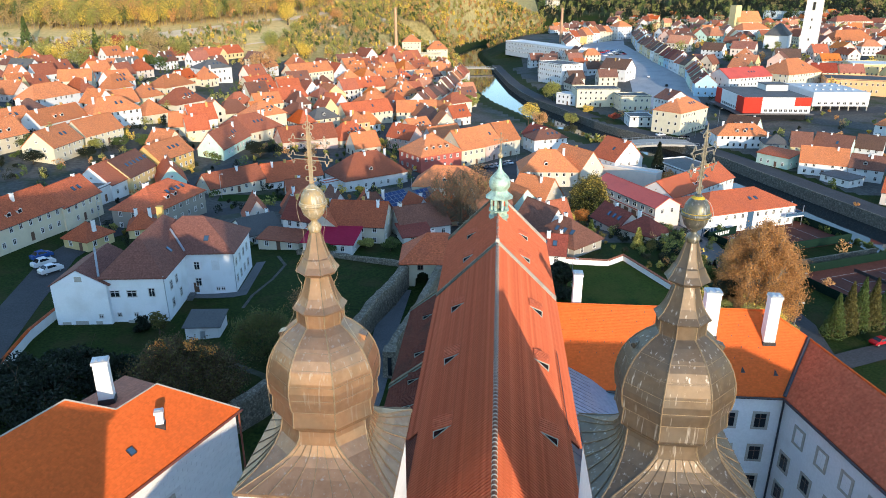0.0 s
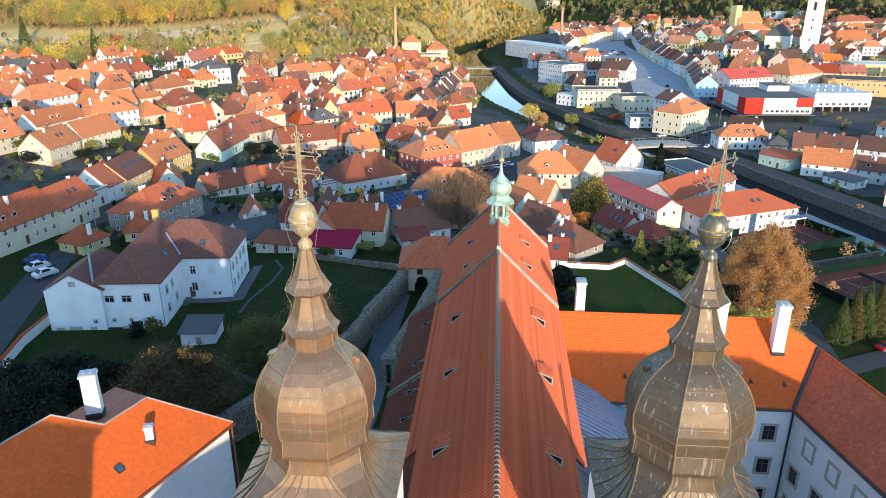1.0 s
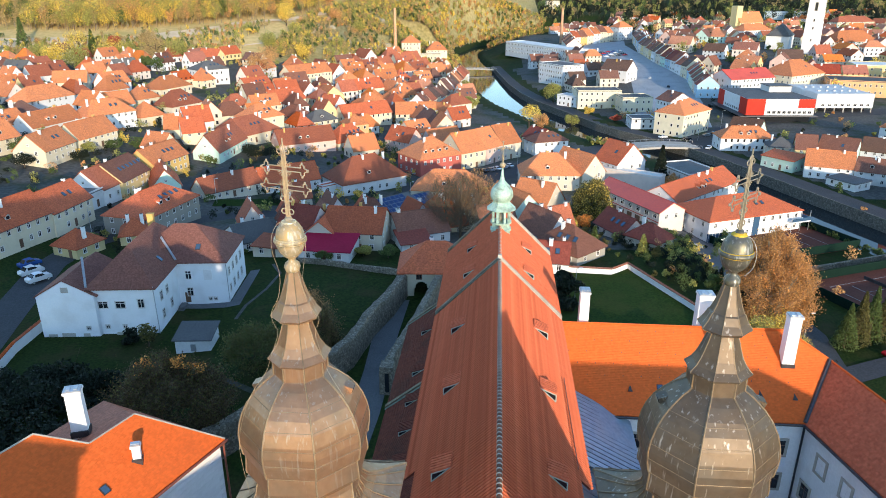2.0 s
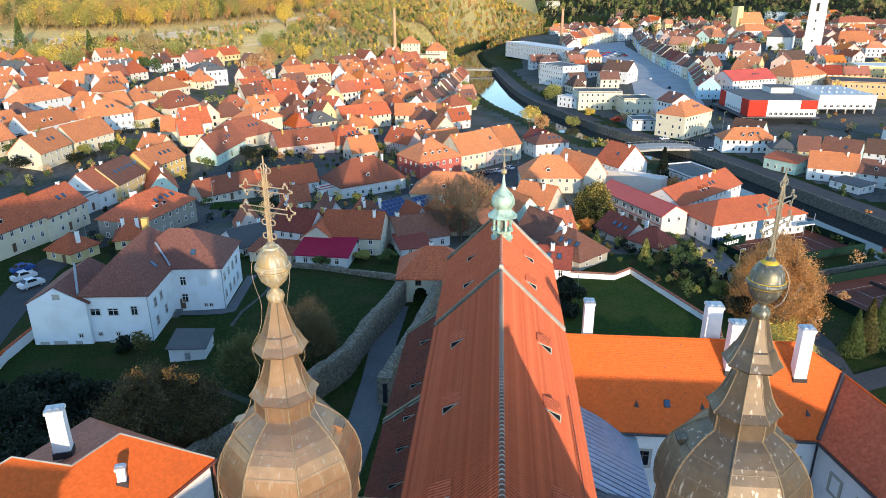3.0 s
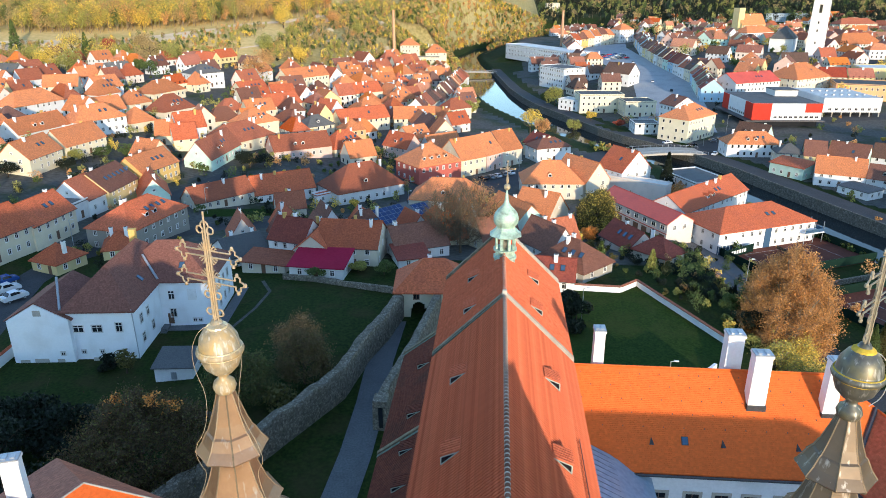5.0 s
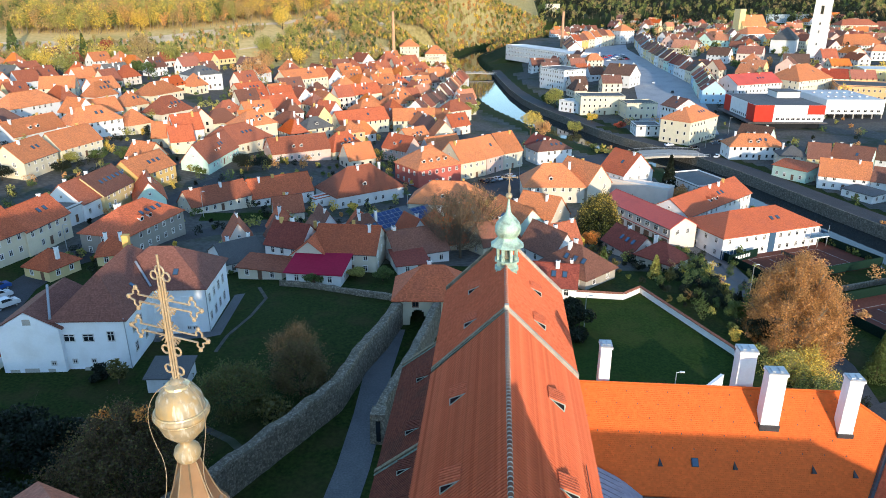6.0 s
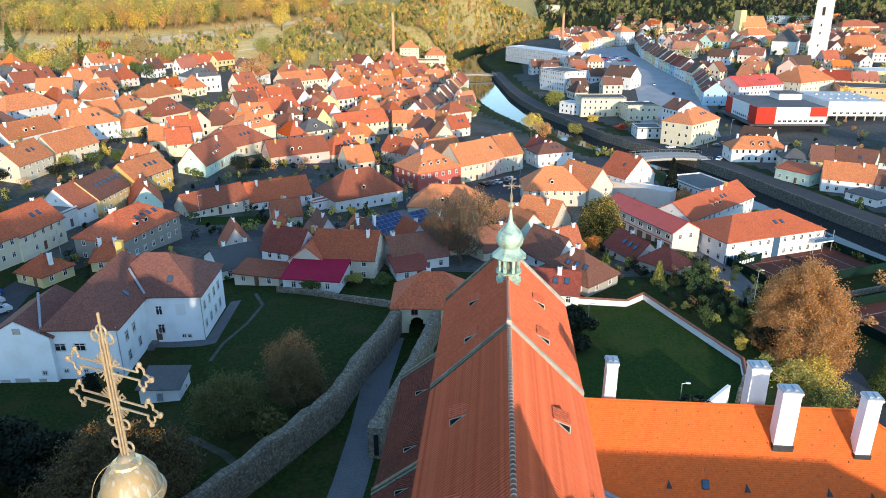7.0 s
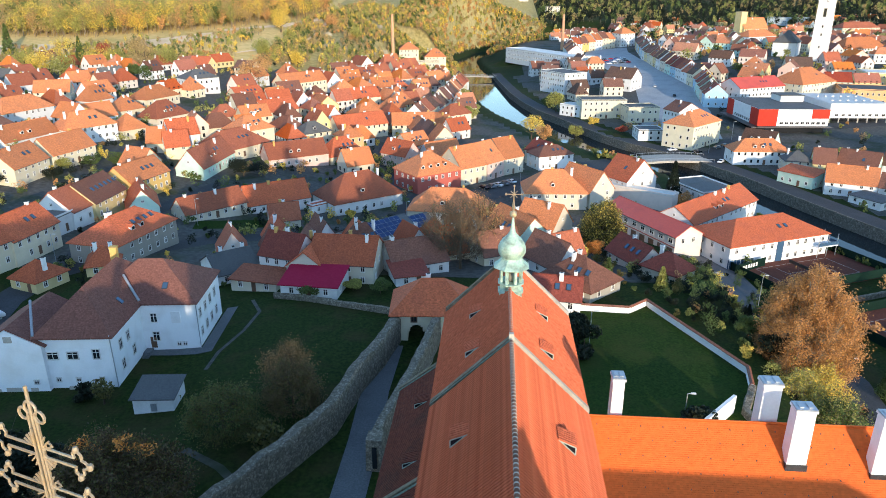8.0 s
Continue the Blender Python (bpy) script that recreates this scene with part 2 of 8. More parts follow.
surface("mortar", (0.4, 0.36, 0.31), (0.52, 0.48, 0.42), fine=8, coarse=1, rough=0.95)
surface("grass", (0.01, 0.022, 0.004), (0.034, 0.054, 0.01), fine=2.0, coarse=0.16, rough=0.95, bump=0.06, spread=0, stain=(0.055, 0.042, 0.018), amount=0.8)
surface("yard", (0.07, 0.068, 0.062), (0.13, 0.125, 0.115), fine=0.9, coarse=0.07, rough=0.95, bump=0.04, spread=0, stain=(0.03, 0.05, 0.01), amount=1.0)
surface("dry_earth", (0.66, 0.5, 0.33), (0.8, 0.63, 0.43), fine=0.8, coarse=0.06, rough=0.95, bump=0.03, spread=0, stain=(0.4, 0.3, 0.12), amount=0.6)
surface("scrub_ground", (0.24, 0.2, 0.075), (0.46, 0.37, 0.16), fine=0.35, coarse=0.05, rough=0.95, bump=0.2, spread=0, stain=(0.4, 0.34, 0.2), amount=0.5)
surface("rock", (0.3, 0.25, 0.17), (0.46, 0.4, 0.28), fine=1.2, coarse=0.3, rough=0.95, bump=0.3, spread=0.1)
surface("square_paving", (0.3, 0.315, 0.33), (0.38, 0.395, 0.41), fine=2, coarse=0.12, rough=0.8, bump=0.01, spread=0)
surface("brick_pale", (0.5, 0.27, 0.16), (0.62, 0.36, 0.22), fine=6, coarse=0.3, rough=0.9, bump=0.02, spread=0.04)
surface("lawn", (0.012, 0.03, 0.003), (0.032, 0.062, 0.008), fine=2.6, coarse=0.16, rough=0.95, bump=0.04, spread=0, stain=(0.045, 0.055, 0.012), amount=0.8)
surface("asphalt", (0.055, 0.055, 0.058), (0.085, 0.085, 0.088), fine=3, coarse=0.2, rough=0.9, bump=0.01, spread=0.04, stain=(0.1, 0.1, 0.1), amount=0.5)
surface("paving", (0.11, 0.115, 0.12), (0.17, 0.172, 0.175), fine=4, coarse=0.3, rough=0.9, bump=0.02, spread=0.04)
surface("dry_grass", (0.56, 0.4, 0.15), (0.72, 0.53, 0.24), fine=0.3, coarse=0.03, rough=0.95, bump=0.15, spread=0, stain=(0.3, 0.26, 0.07), amount=0.75)
surface("clay", (0.11, 0.042, 0.03), (0.15, 0.056, 0.04), fine=2, coarse=0.2, rough=0.95, bump=0.01, spread=0.03)
surface("white_line", (0.3, 0.3, 0.3), (0.42, 0.42, 0.42), fine=4, coarse=1, rough=0.8, bump=0)
surface("green_mesh", (0.003, 0.014, 0.01), (0.006, 0.024, 0.016), fine=3, coarse=0.4, rough=0.8, bump=0.01)
surface("dark_metal", (0.05, 0.05, 0.055), (0.08, 0.08, 0.085), fine=6, coarse=1, rough=0.5, metal=0.5, bump=0)
surface("galvanised", (0.4, 0.42, 0.44), (0.5, 0.52, 0.54), fine=6, coarse=1, rough=0.4, metal=0.6, bump=0)
surface("frame_white", (0.7, 0.68, 0.64), (0.76, 0.74, 0.7), fine=6, coarse=1, rough=0.6, bump=0)
surface("frame_brown", (0.12, 0.06, 0.035), (0.17, 0.09, 0.05), fine=6, coarse=1, rough=0.6, bump=0)
surface("bark", (0.07, 0.05, 0.035), (0.12, 0.09, 0.06), fine=5, coarse=1, rough=0.95, bump=0.03)
surface("twig_bark", (0.1, 0.07, 0.045), (0.17, 0.12, 0.08), fine=5, coarse=1, rough=0.95, bump=0.02)
surface("bark_pale", (0.2, 0.15, 0.1), (0.32, 0.25, 0.17), fine=5, coarse=1, rough=0.95, bump=0.02)
surface("copper_pipe", (0.18, 0.05, 0.03), (0.24, 0.07, 0.04), fine=6, coarse=1, rough=0.5, bump=0)
surface("yellow_brick", (0.55, 0.34, 0.1), (0.65, 0.42, 0.15), fine=8, coarse=1, rough=0.9, bump=0.01)
surface("solar", (0.012, 0.035, 0.12), (0.02, 0.05, 0.16), fine=2, coarse=0.3, rough=0.2, bump=0)
for k, c in {"leaf_rust": (0.6, 0.32, 0.12), "leaf_brown": (0.44, 0.31, 0.13), "leaf_yellow": (0.72, 0.52, 0.1), "leaf_olive": (0.36, 0.34, 0.09),
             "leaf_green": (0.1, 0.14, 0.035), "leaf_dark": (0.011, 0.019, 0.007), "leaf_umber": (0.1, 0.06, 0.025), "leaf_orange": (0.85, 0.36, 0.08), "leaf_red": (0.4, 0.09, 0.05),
             "twig": (0.17, 0.12, 0.075), "leaf_moss": (0.13, 0.115, 0.03), "leaf_fallow": (0.15, 0.095, 0.04), "leaf_russet": (0.58, 0.29, 0.095), "leaf_copper": (0.4, 0.2, 0.075)}.items():
    m, nt, bsdf, nodes, links = node_mat(k)
    geo, ram, hsv = nodes.new("ShaderNodeNewGeometry"), nodes.new("ShaderNodeMapRange"), nodes.new("ShaderNodeHueSaturation")
    ram.inputs["To Min"].default_value, ram.inputs["To Max"].default_value = 0.55, 1.5
    links.new(geo.outputs["Random Per Island"], ram.inputs["Value"])
    links.new(ram.outputs["Result"], hsv.inputs["Value"])
    hsv.inputs["Color"].default_value = (*c, 1)
    links.new(hsv.outputs["Color"], bsdf.inputs["Base Color"])
    bsdf.inputs["Roughness"].default_value = 0.7
    bsdf.inputs["Subsurface Weight"].default_value = 0.0
    tr, add = nodes.new("ShaderNodeBsdfTranslucent"), nodes.new("ShaderNodeMixShader")
    add.inputs[0].default_value = 0.3
    links.new(hsv.outputs["Color"], tr.inputs["Color"])
    links.new(bsdf.outputs[0], add.inputs[1])
    links.new(tr.outputs[0], add.inputs[2])
    links.new(add.outputs[0], nodes["Material Output"].inputs["Surface"])
    MATS[k] = m
m, nt, bsdf, nodes, links = node_mat("glass_dark")
bsdf.inputs["Base Color"].default_value, bsdf.inputs["Roughness"].default_value = (0.018, 0.02, 0.024, 1), 0.08
MATS["glass_dark"] = m
m, nt, bsdf, nodes, links = node_mat("glass_sky")
bsdf.inputs["Base Color"].default_value, bsdf.inputs["Roughness"].default_value = (0.05, 0.1, 0.17, 1), 0.05
MATS["glass_sky"] = m
m, nt, bsdf, nodes, links = node_mat("water")
bsdf.inputs["Base Color"].default_value, bsdf.inputs["Roughness"].default_value = (0.01, 0.018, 0.024, 1), 0.04
bsdf.inputs["IOR"].default_value = 1.24
nz, bp, tc = nodes.new("ShaderNodeTexNoise"), nodes.new("ShaderNodeBump"), nodes.new("ShaderNodeTexCoord")
nz.inputs["Scale"].default_value, nz.inputs["Detail"].default_value = 0.5, 3
bp.inputs["Strength"].default_value, bp.inputs["Distance"].default_value = 0.15, 0.05
links.new(tc.outputs["Object"], nz.inputs["Vector"])
links.new(nz.outputs["Fac"], bp.inputs["Height"])
links.new(bp.outputs["Normal"], bsdf.inputs["Normal"])
MATS["water"] = m

# ---- mesh helpers ----
def mesh_of(name, verts, faces, mats, index=None, smooth=False):
    me = bpy.data.meshes.new(name)
    me.from_pydata([tuple(v) for v in verts], [], [tuple(f) for f in faces])
    for k in ([mats] if isinstance(mats, str) else mats):
        me.materials.append(MATS[k])
    if index is not None:
        me.polygons.foreach_set("material_index", index)
    if smooth:
        me.polygons.foreach_set("use_smooth", [True] * len(me.polygons))
    me.update()
    return me


def under(ob, parent):
    if parent is not None:
        ob.parent = parent
    return ob


def part(name, verts, faces, mats, parent=None, label="", index=None, smooth=False, at=None):
    ob = new(name, mesh_of(name, verts, faces, mats, index, smooth))
    if at is not None:
        ob.matrix_basis = at
    under(ob, parent)
    return tagged(ob, label)


def share(name, me, parent, at, label=""):
    ob = new(name, me)
    ob.matrix_basis = at
    under(ob, parent)
    return tagged(ob, label)


def thing(name, m, label, category, group="", kind=""):
    ob = new(name)
    ob.matrix_basis = m
    return tagged(ob, label, category, group, kind)


def rounded(points, times=2):
    """The line with its corners cut, for hanging wires."""
    pts = [Vector(p) for p in points]
    for _ in range(times):
        out = [pts[0]]
        for a, c in zip(pts, pts[1:]):
            out += [a * 0.75 + c * 0.25, a * 0.25 + c * 0.75]
        pts = out + [pts[-1]]
    return pts


class Build:
    """Collects boxes, prisms and rings into one mesh."""

    def __init__(self):
        self.v, self.f, self.i = [], [], []

    def add(self, verts, faces, mat=0):
        n = len(self.v)
        self.v += [tuple(p) for p in verts]
        self.f += [tuple(n + k for k in f) for f in faces]
        self.i += [mat] * len(faces)
        return self

    def box(self, x0, x1, y0, y1, z0, z1, mat=0, taper=0.0):
        t = taper
        v = [(x0, y0, z0), (x1, y0, z0), (x1, y1, z0), (x0, y1, z0), (x0 + t, y0 + t, z1), (x1 - t, y0 + t, z1), (x1 - t, y1 - t, z1), (x0 + t, y1 - t, z1)]
        return self.add(v, [(3, 2, 1, 0), (4, 5, 6, 7), (0, 1, 5, 4), (1, 2, 6, 5), (2, 3, 7, 6), (3, 0, 4, 7)], mat)

    def prism(self, ring, z0, z1, mat=0):
        n = len(ring)
        v = [(x, y, z0) for x, y in ring] + [(x, y, z1) for x, y in ring]
        return self.add(v, [tuple(range(n))[::-1], tuple(range(n, 2 * n))] + [(k, (k + 1) % n, n + (k + 1) % n, n + k) for k in range(n)], mat)

    def slab(self, quad, thick, mat=0):
        """A plate under the polygon quad (its top)."""
        n = len(quad)
        v = [tuple(p) for p in quad] + [(p[0], p[1], p[2] - thick) for p in quad]
        return self.add(v, [tuple(range(n)), tuple(range(2 * n - 1, n - 1, -1))] + [(k, n + k, n + (k + 1) % n, (k + 1) % n) for k in range(n)], mat)

    def lathe(self, profile, sides, turn=0.0, mat=0, cx=0.0, cy=0.0, caps=True):
        n0 = len(self.v)
        for r, z in profile:
            for k in range(sides):
                a = turn + 2 * math.pi * k / sides
                self.v.append((cx + r * math.cos(a), cy + r * math.sin(a), z))
        for j in range(len(profile) - 1):
            for k in range(sides):
                a, b = n0 + j * sides + k, n0 + j * sides + (k + 1) % sides
                self.f.append((a, b, b + sides, a + sides))
                self.i.append(mat)
        if caps:
            self.f.append(tuple(range(n0 + sides - 1, n0 - 1, -1)))
            top = n0 + (len(profile) - 1) * sides
            self.f.append(tuple(range(top, top + sides)))
            self.i += [mat, mat]
        return self

    def tube(self, path, r, sides=6, mat=0):
        path = [Vector(p) for p in path]
        n0 = len(self.v)
        for j, p in enumerate(path):
            d = (path[min(j + 1, len(path) - 1)] - path[max(j - 1, 0)]).normalized()
            a = d.orthogonal().normalized() if j == 0 else (a - d * a.dot(d)).normalized()
            b = d.cross(a)
            for k in range(sides):
                t = 2 * math.pi * k / sides
                self.v.append(tuple(p + (a * math.cos(t) + b * math.sin(t)) * r))
        for j in range(len(path) - 1):
            for k in range(sides):
                p, q = n0 + j * sides + k, n0 + j * sides + (k + 1) % sides
                self.f.append((p, q, q + sides, p + sides))
                self.i.append(mat)
        self.f.append(tuple(range(n0 + sides - 1, n0 - 1, -1)))
        top = n0 + (len(path) - 1) * sides
        self.f.append(tuple(range(top, top + sides)))
        self.i += [mat, mat]
        return self

    def make(self, name, mats, parent=None, label="", smooth=False, at=None):
        return part(name, self.v, self.f, mats, parent, label, self.i, smooth, at)

    def mesh(self, name, mats, smooth=False):
        return mesh_of(name, self.v, self.f, mats, self.i, smooth)


def place(x, y, z=None, turn=0.0):
    return pose(x, y, float(ground(x, y)) if z is None else z, 0, 0, turn)


# ground height
def smooth(a, b, v):
    t = np.clip((v - a) / (b - a), 0.0, 1.0)
    return t * t * (3 - 2 * t)


RIVER = [(330, 40), (220, 92), (150, 140), (125, 175), (111, 203), (105.5, 219), (99.5, 236), (91, 262), (84, 284), (75, 306), (63, 326), (51, 344), (41, 364),
         (27, 402), (14, 436), (5, 470), (-3, 515), (-10, 575), (-17, 640), (-30, 720), (-36, 790), (-14, 900), (50, 1010), (140, 1100)]


def river_distance(x, y, signed=False):
    """How far from the river's middle line; signed: below zero on its town side."""
    best, side = np.full(np.shape(x), 1e9), np.ones(np.shape(x))
    for (ax, ay), (bx, by) in zip(RIVER, RIVER[1:]):
        dx, dy = bx - ax, by - ay
        s = np.clip(((x - ax) * dx + (y - ay) * dy) / (dx * dx + dy * dy), 0, 1)
        d = np.hypot(x - ax - s * dx, y - ay - s * dy)
        side = np.where(d < best, np.sign(dy * (x - ax) - dx * (y - ay)), side)
        best = np.minimum(best, d)
    return best * side if signed else best


def ground(x, y):
    x, y = np.asarray(x, float), np.asarray(y, float)
    left = smooth(-40, -200, x)
    near = -1.8 - 1.7 * smooth(-35, -60, x) + 2.5 * smooth(-100, -130, x)
    town = -11 + 17 * left + (11 + 7 * smooth(40, 160, x)) * smooth(350, 650, y)
    z = near + (town - near) * smooth(148, 222, y)
    z = z + (np.minimum(z, -12) - z) * smooth(43, 58, x) * (1 - smooth(230, 300, y))
    # wooded hill beyond the town
    foot = np.interp(x, [-900, -340, -120, -91, -41, 0, 60, 200, 900], [430, 462, 480, 580, 625, 860, 1000, 1100, 900])
    slope = np.interp(x, [-900, -120, -60, 20, 100, 900], [0.11, 0.115, 0.22, 0.16, 0.06, 0.07])
    z = z + np.maximum(0, y - foot) * slope * smooth(0, 60, y - foot)
    z = np.where(z > 45, 45 + 22 * (1 - np.exp(-(z - 45) / 22)), z)
    # the valley floor along the river
    v = smooth(16, np.where(y > 700, 48, 90), river_distance(x, y))
    z = np.where((z > -11) & (y > 380), -11 + (z + 11) * v, z)
    # river bed
    d = river_distance(x, y, True)
    bed = -17.0
    wide = 2.5 * smooth(320, 400, y)
    k = np.where(d > 0, 1 - smooth(10.0, 14.0, d), 1 - smooth(8.5 + wide, 14.0 + wide, -d))
    return z + (np.minimum(bed, z) - z) * k

# ---- ground and river ----
def axis(parts):
    out = []
    for a, b, step in parts:
        out += list(np.arange(a, b, step))
    return np.array(out + [parts[-1][1]])


gx = axis([(-900, -340, 28), (-340, -130, 10), (-130, -60, 5), (-60, 150, 3), (150, 340, 10), (340, 900, 28)])
gy = axis([(-260, -40, 22), (-40, 60, 10), (60, 190, 4), (190, 460, 3), (460, 700, 6), (700, 1100, 9), (1100, 1900, 50)])
GX, GY = np.meshgrid(gx, gy)
GZ = ground(GX, GY)
nx, ny = len(gx), len(gy)
gv = np.stack([GX.ravel(), GY.ravel(), GZ.ravel()], 1)
gf = [(j * nx + i, j * nx + i + 1, (j + 1) * nx + i + 1, (j + 1) * nx + i) for j in range(ny - 1) for i in range(nx - 1)]
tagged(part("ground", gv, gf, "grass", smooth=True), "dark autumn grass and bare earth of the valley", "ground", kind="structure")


ROADS = []


def strip(name, pts, width, mat, lift, label, category, kind="structure", step=4.0, level=None):
    """A ribbon laid on the ground along a line."""
    ROADS.append((pts, width / 2))
    line = []
    for (ax, ay), (bx, by) in zip(pts, pts[1:]):
        n = max(1, int(math.hypot(bx - ax, by - ay) / step))
        line += [(ax + (bx - ax) * k / n, ay + (by - ay) * k / n) for k in range(n)]
    line.append(pts[-1])
    v, f = [], []
    cross = max(1, int(width / 3))
    for j, (x, y) in enumerate(line):
        x0, y0 = line[max(0, j - 1)]
        x1, y1 = line[min(len(line) - 1, j + 1)]
        d = math.hypot(x1 - x0, y1 - y0)
        px, py = (y1 - y0) / d, -(x1 - x0) / d
        for c in range(cross + 1):
            s = (c / cross - 0.5) * width
            qx, qy = x + px * s, y + py * s
            v.append((qx, qy, level if level is not None else float(ground(qx, qy)) + lift))
    w = cross + 1
    for j in range(len(line) - 1):
        for c in range(cross):
            f.append((j * w + c, (j + 1) * w + c, (j + 1) * w + c + 1, j * w + c + 1))
    ob = part(name, v, f, mat)
    return tagged(ob, label, category, kind=kind)


strip("water", RIVER, 46, "water", 0, "calm dark river reflecting the sky between its banks", "river", level=-14.6)

# yards, lanes and gardens between the town's houses
TX, TY = (GX[:-1, :-1] + GX[1:, 1:]) / 2, (GY[:-1, :-1] + GY[1:, 1:]) / 2
town = (TY > 158) & (TY < np.interp(TX, [-340, -120, -91, -41, 0], [470, 490, 570, 615, 615])) & (TX > -430) & (TX < 60) | (TY > 235) & (TY < 900) & (TX > 20) & (TX < 520)
town &= (np.abs(river_distance(TX, TY)) > 26) & ~((TX > 40) & (TY < 240))
yf = [gf[j * (nx - 1) + i] for j in range(ny - 1) for i in range(nx - 1) if town[j, i]]
tagged(part("yards", gv + [0, 0, 0.05], yf, "yard", smooth=True), "grey gravel yards and lanes with patches of grass", "ground", kind="structure")

HF = np.interp(TX, [-900, -340, -120, -91, -41, 0, 60, 200, 900], [430, 462, 480, 580, 625, 860, 1000, 1100, 900])
hill = (TY > HF + 4) & (river_distance(TX, TY) > 20)
dark_hill = (TX > 60)
steep = TX > np.interp(TY, [480, 560, 700, 1000], [-185, -150, -150, -200])
ff = [gf[j * (nx - 1) + i] for j in range(ny - 1) for i in range(nx - 1) if hill[j, i] and not town[j, i] and steep[j, i] and not dark_hill[j, i]]
tagged(part("hill_flank", gv + [0, 0, 0.06], ff, "scrub_ground", smooth=True), "steep flank of brown scrub and stony earth", "hill", kind="structure")
hf = [gf[j * (nx - 1) + i] for j in range(ny - 1) for i in range(nx - 1) if hill[j, i] and not town[j, i] and not steep[j, i]]
tagged(part("hillside", gv + [0, 0, 0.06], hf, "dry_grass", smooth=True), "dry golden grass of the far hillside", "hill", kind="structure")

# ---- houses ----
def relief(xs, zs, high):
    """A plate of cells, each at its own depth, as one closed skin: high(i, j) gives the depth and the material of a cell."""
    verts, index, faces, mats = [], {}, [], []

    def at(x, y, z):
        k = (round(x, 4), round(y, 4), round(z, 4))
        if k not in index:
            index[k] = len(verts)
            verts.append(k)
        return index[k]

    nx_, nz_ = len(xs) - 1, len(zs) - 1
    for i in range(nx_):
        for j in range(nz_):
            d, m_ = high(i, j)
            x0, x1, z0, z1 = xs[i], xs[i + 1], zs[j], zs[j + 1]
            faces.append((at(x0, d, z0), at(x1, d, z0), at(x1, d, z1), at(x0, d, z1)))
            mats.append(m_)
            for di, dj, (p, q) in ((-1, 0, ((x0, z0), (x0, z1))), (1, 0, ((x1, z1), (x1, z0))), (0, -1, ((x1, z0), (x0, z0))), (0, 1, ((x0, z1), (x1, z1)))):
                ii, jj = i + di, j + dj
                e = high(ii, jj)[0] if 0 <= ii < nx_ and 0 <= jj < nz_ else 0.06
                if e > d + 1e-6:
                    faces.append((at(p[0], d, p[1]), at(q[0], d, q[1]), at(q[0], e, q[1]), at(p[0], e, p[1])))
                    mats.append(0)
    return verts, faces, mats


def window_mesh(w, h, frame="frame_white"):
    xs = [-w / 2 - 0.1, -w / 2 + 0.05, -0.04, 0.04, w / 2 - 0.05, w / 2 + 0.1]
    zs = [-0.12, 0.04, h * 0.66, h * 0.66 + 0.07, h - 0.05, h + 0.08]

    def high(i, j):
        if i in (1, 3) and j in (1, 3):
            return -0.01, 1
        return (-0.1 if i in (0, 4) or j in (0, 4) else -0.06), 0
    v, f, m_ = relief(xs, zs, high)
    return mesh_of("window", v, f, [frame, "glass_dark"], m_)


SMALL = relief([-0.55, -0.42, 0.42, 0.55], [-0.12, 0.02, 1.28, 1.4], lambda i, j: ((-0.02, 1) if i == 1 and j == 1 else (-0.09, 0)))
WINDOWS = {"small": window_mesh(0.9, 1.3), "tall": window_mesh(1.1, 1.7), "wide": window_mesh(1.7, 1.3), "brown": window_mesh(1.0, 1.4, "frame_brown"),
           "hatch": window_mesh(0.7, 0.7)}
b = Build()
b.box(-0.4, 0.4, -0.3, 0.3, -1.5, 1.15, 0)
b.box(-0.47, 0.47, -0.37, 0.37, 1.15, 1.28, 0)
b.box(-0.27, 0.27, -0.18, 0.18, 1.28, 1.42, 1)
CHIMNEYS = [b.mesh("chimney", ["chimney_white", "dark_metal"])]
b = Build()
b.box(-0.4, 0.4, -0.3, 0.3, -1.5, 1.3, 0)
b.box(-0.46, 0.46, -0.36, 0.36, 1.3, 1.42, 0)
CHIMNEYS.append(b.mesh("chimney", ["yellow_brick"]))
b = Build()
b.box(-0.5, 0.5, -0.7, 0.7, -0.02, 0.1, 0)
b.box(-0.4, 0.4, -0.6, 0.6, 0.05, 0.13, 1)
SKYLIGHT = b.mesh("roof_window", ["dark_metal", "glass_sky"])
b = Build()
b.box(-0.5, 0.5, -0.06, 0.05, 0, 2.1, 0)
DOOR = b.mesh("door", ["frame_brown"])
b = Build()
b.box(-0.65, 0.65, 0, 1.9, -0.6, 0.95, 0)
b.box(-0.48, 0.48, -0.04, 0.02, 0.1, 0.85, 1)
DORMER = b.mesh("dormer", ["frame_white", "glass_dark"])
DORMER_ROOF = {}


def dormer(home, roof, x, y, z):
    """A small roof dormer with its own little gable roof; y, z: the foot of its front on the slope."""
    if roof not in DORMER_ROOF:
        b = Build()
        for s in (-1, 1):
            b.slab([(0, -0.2, 1.45), (0, 2.3, 1.45), (s * 0.85, 2.3, 0.9), (s * 0.85, -0.2, 0.9)][::-s], 0.1)
        b.add([(-0.65, -0.01, 0.94), (0.65, -0.01, 0.94), (0, -0.01, 1.36)], [(0, 1, 2)], 1)
        DORMER_ROOF[roof] = b.mesh("dormer_roof", ["roof_" + roof, "frame_white"])
    d = share("dormer", DORMER, home, pose(x, y, z))
    share("dormer_roof", DORMER_ROOF[roof], d, Matrix())


GROUND_TAKEN = []


class Far:
    """Far houses past those that can be told apart, gathered by material into one mesh."""
    v, f, i, names = [], [], [], []


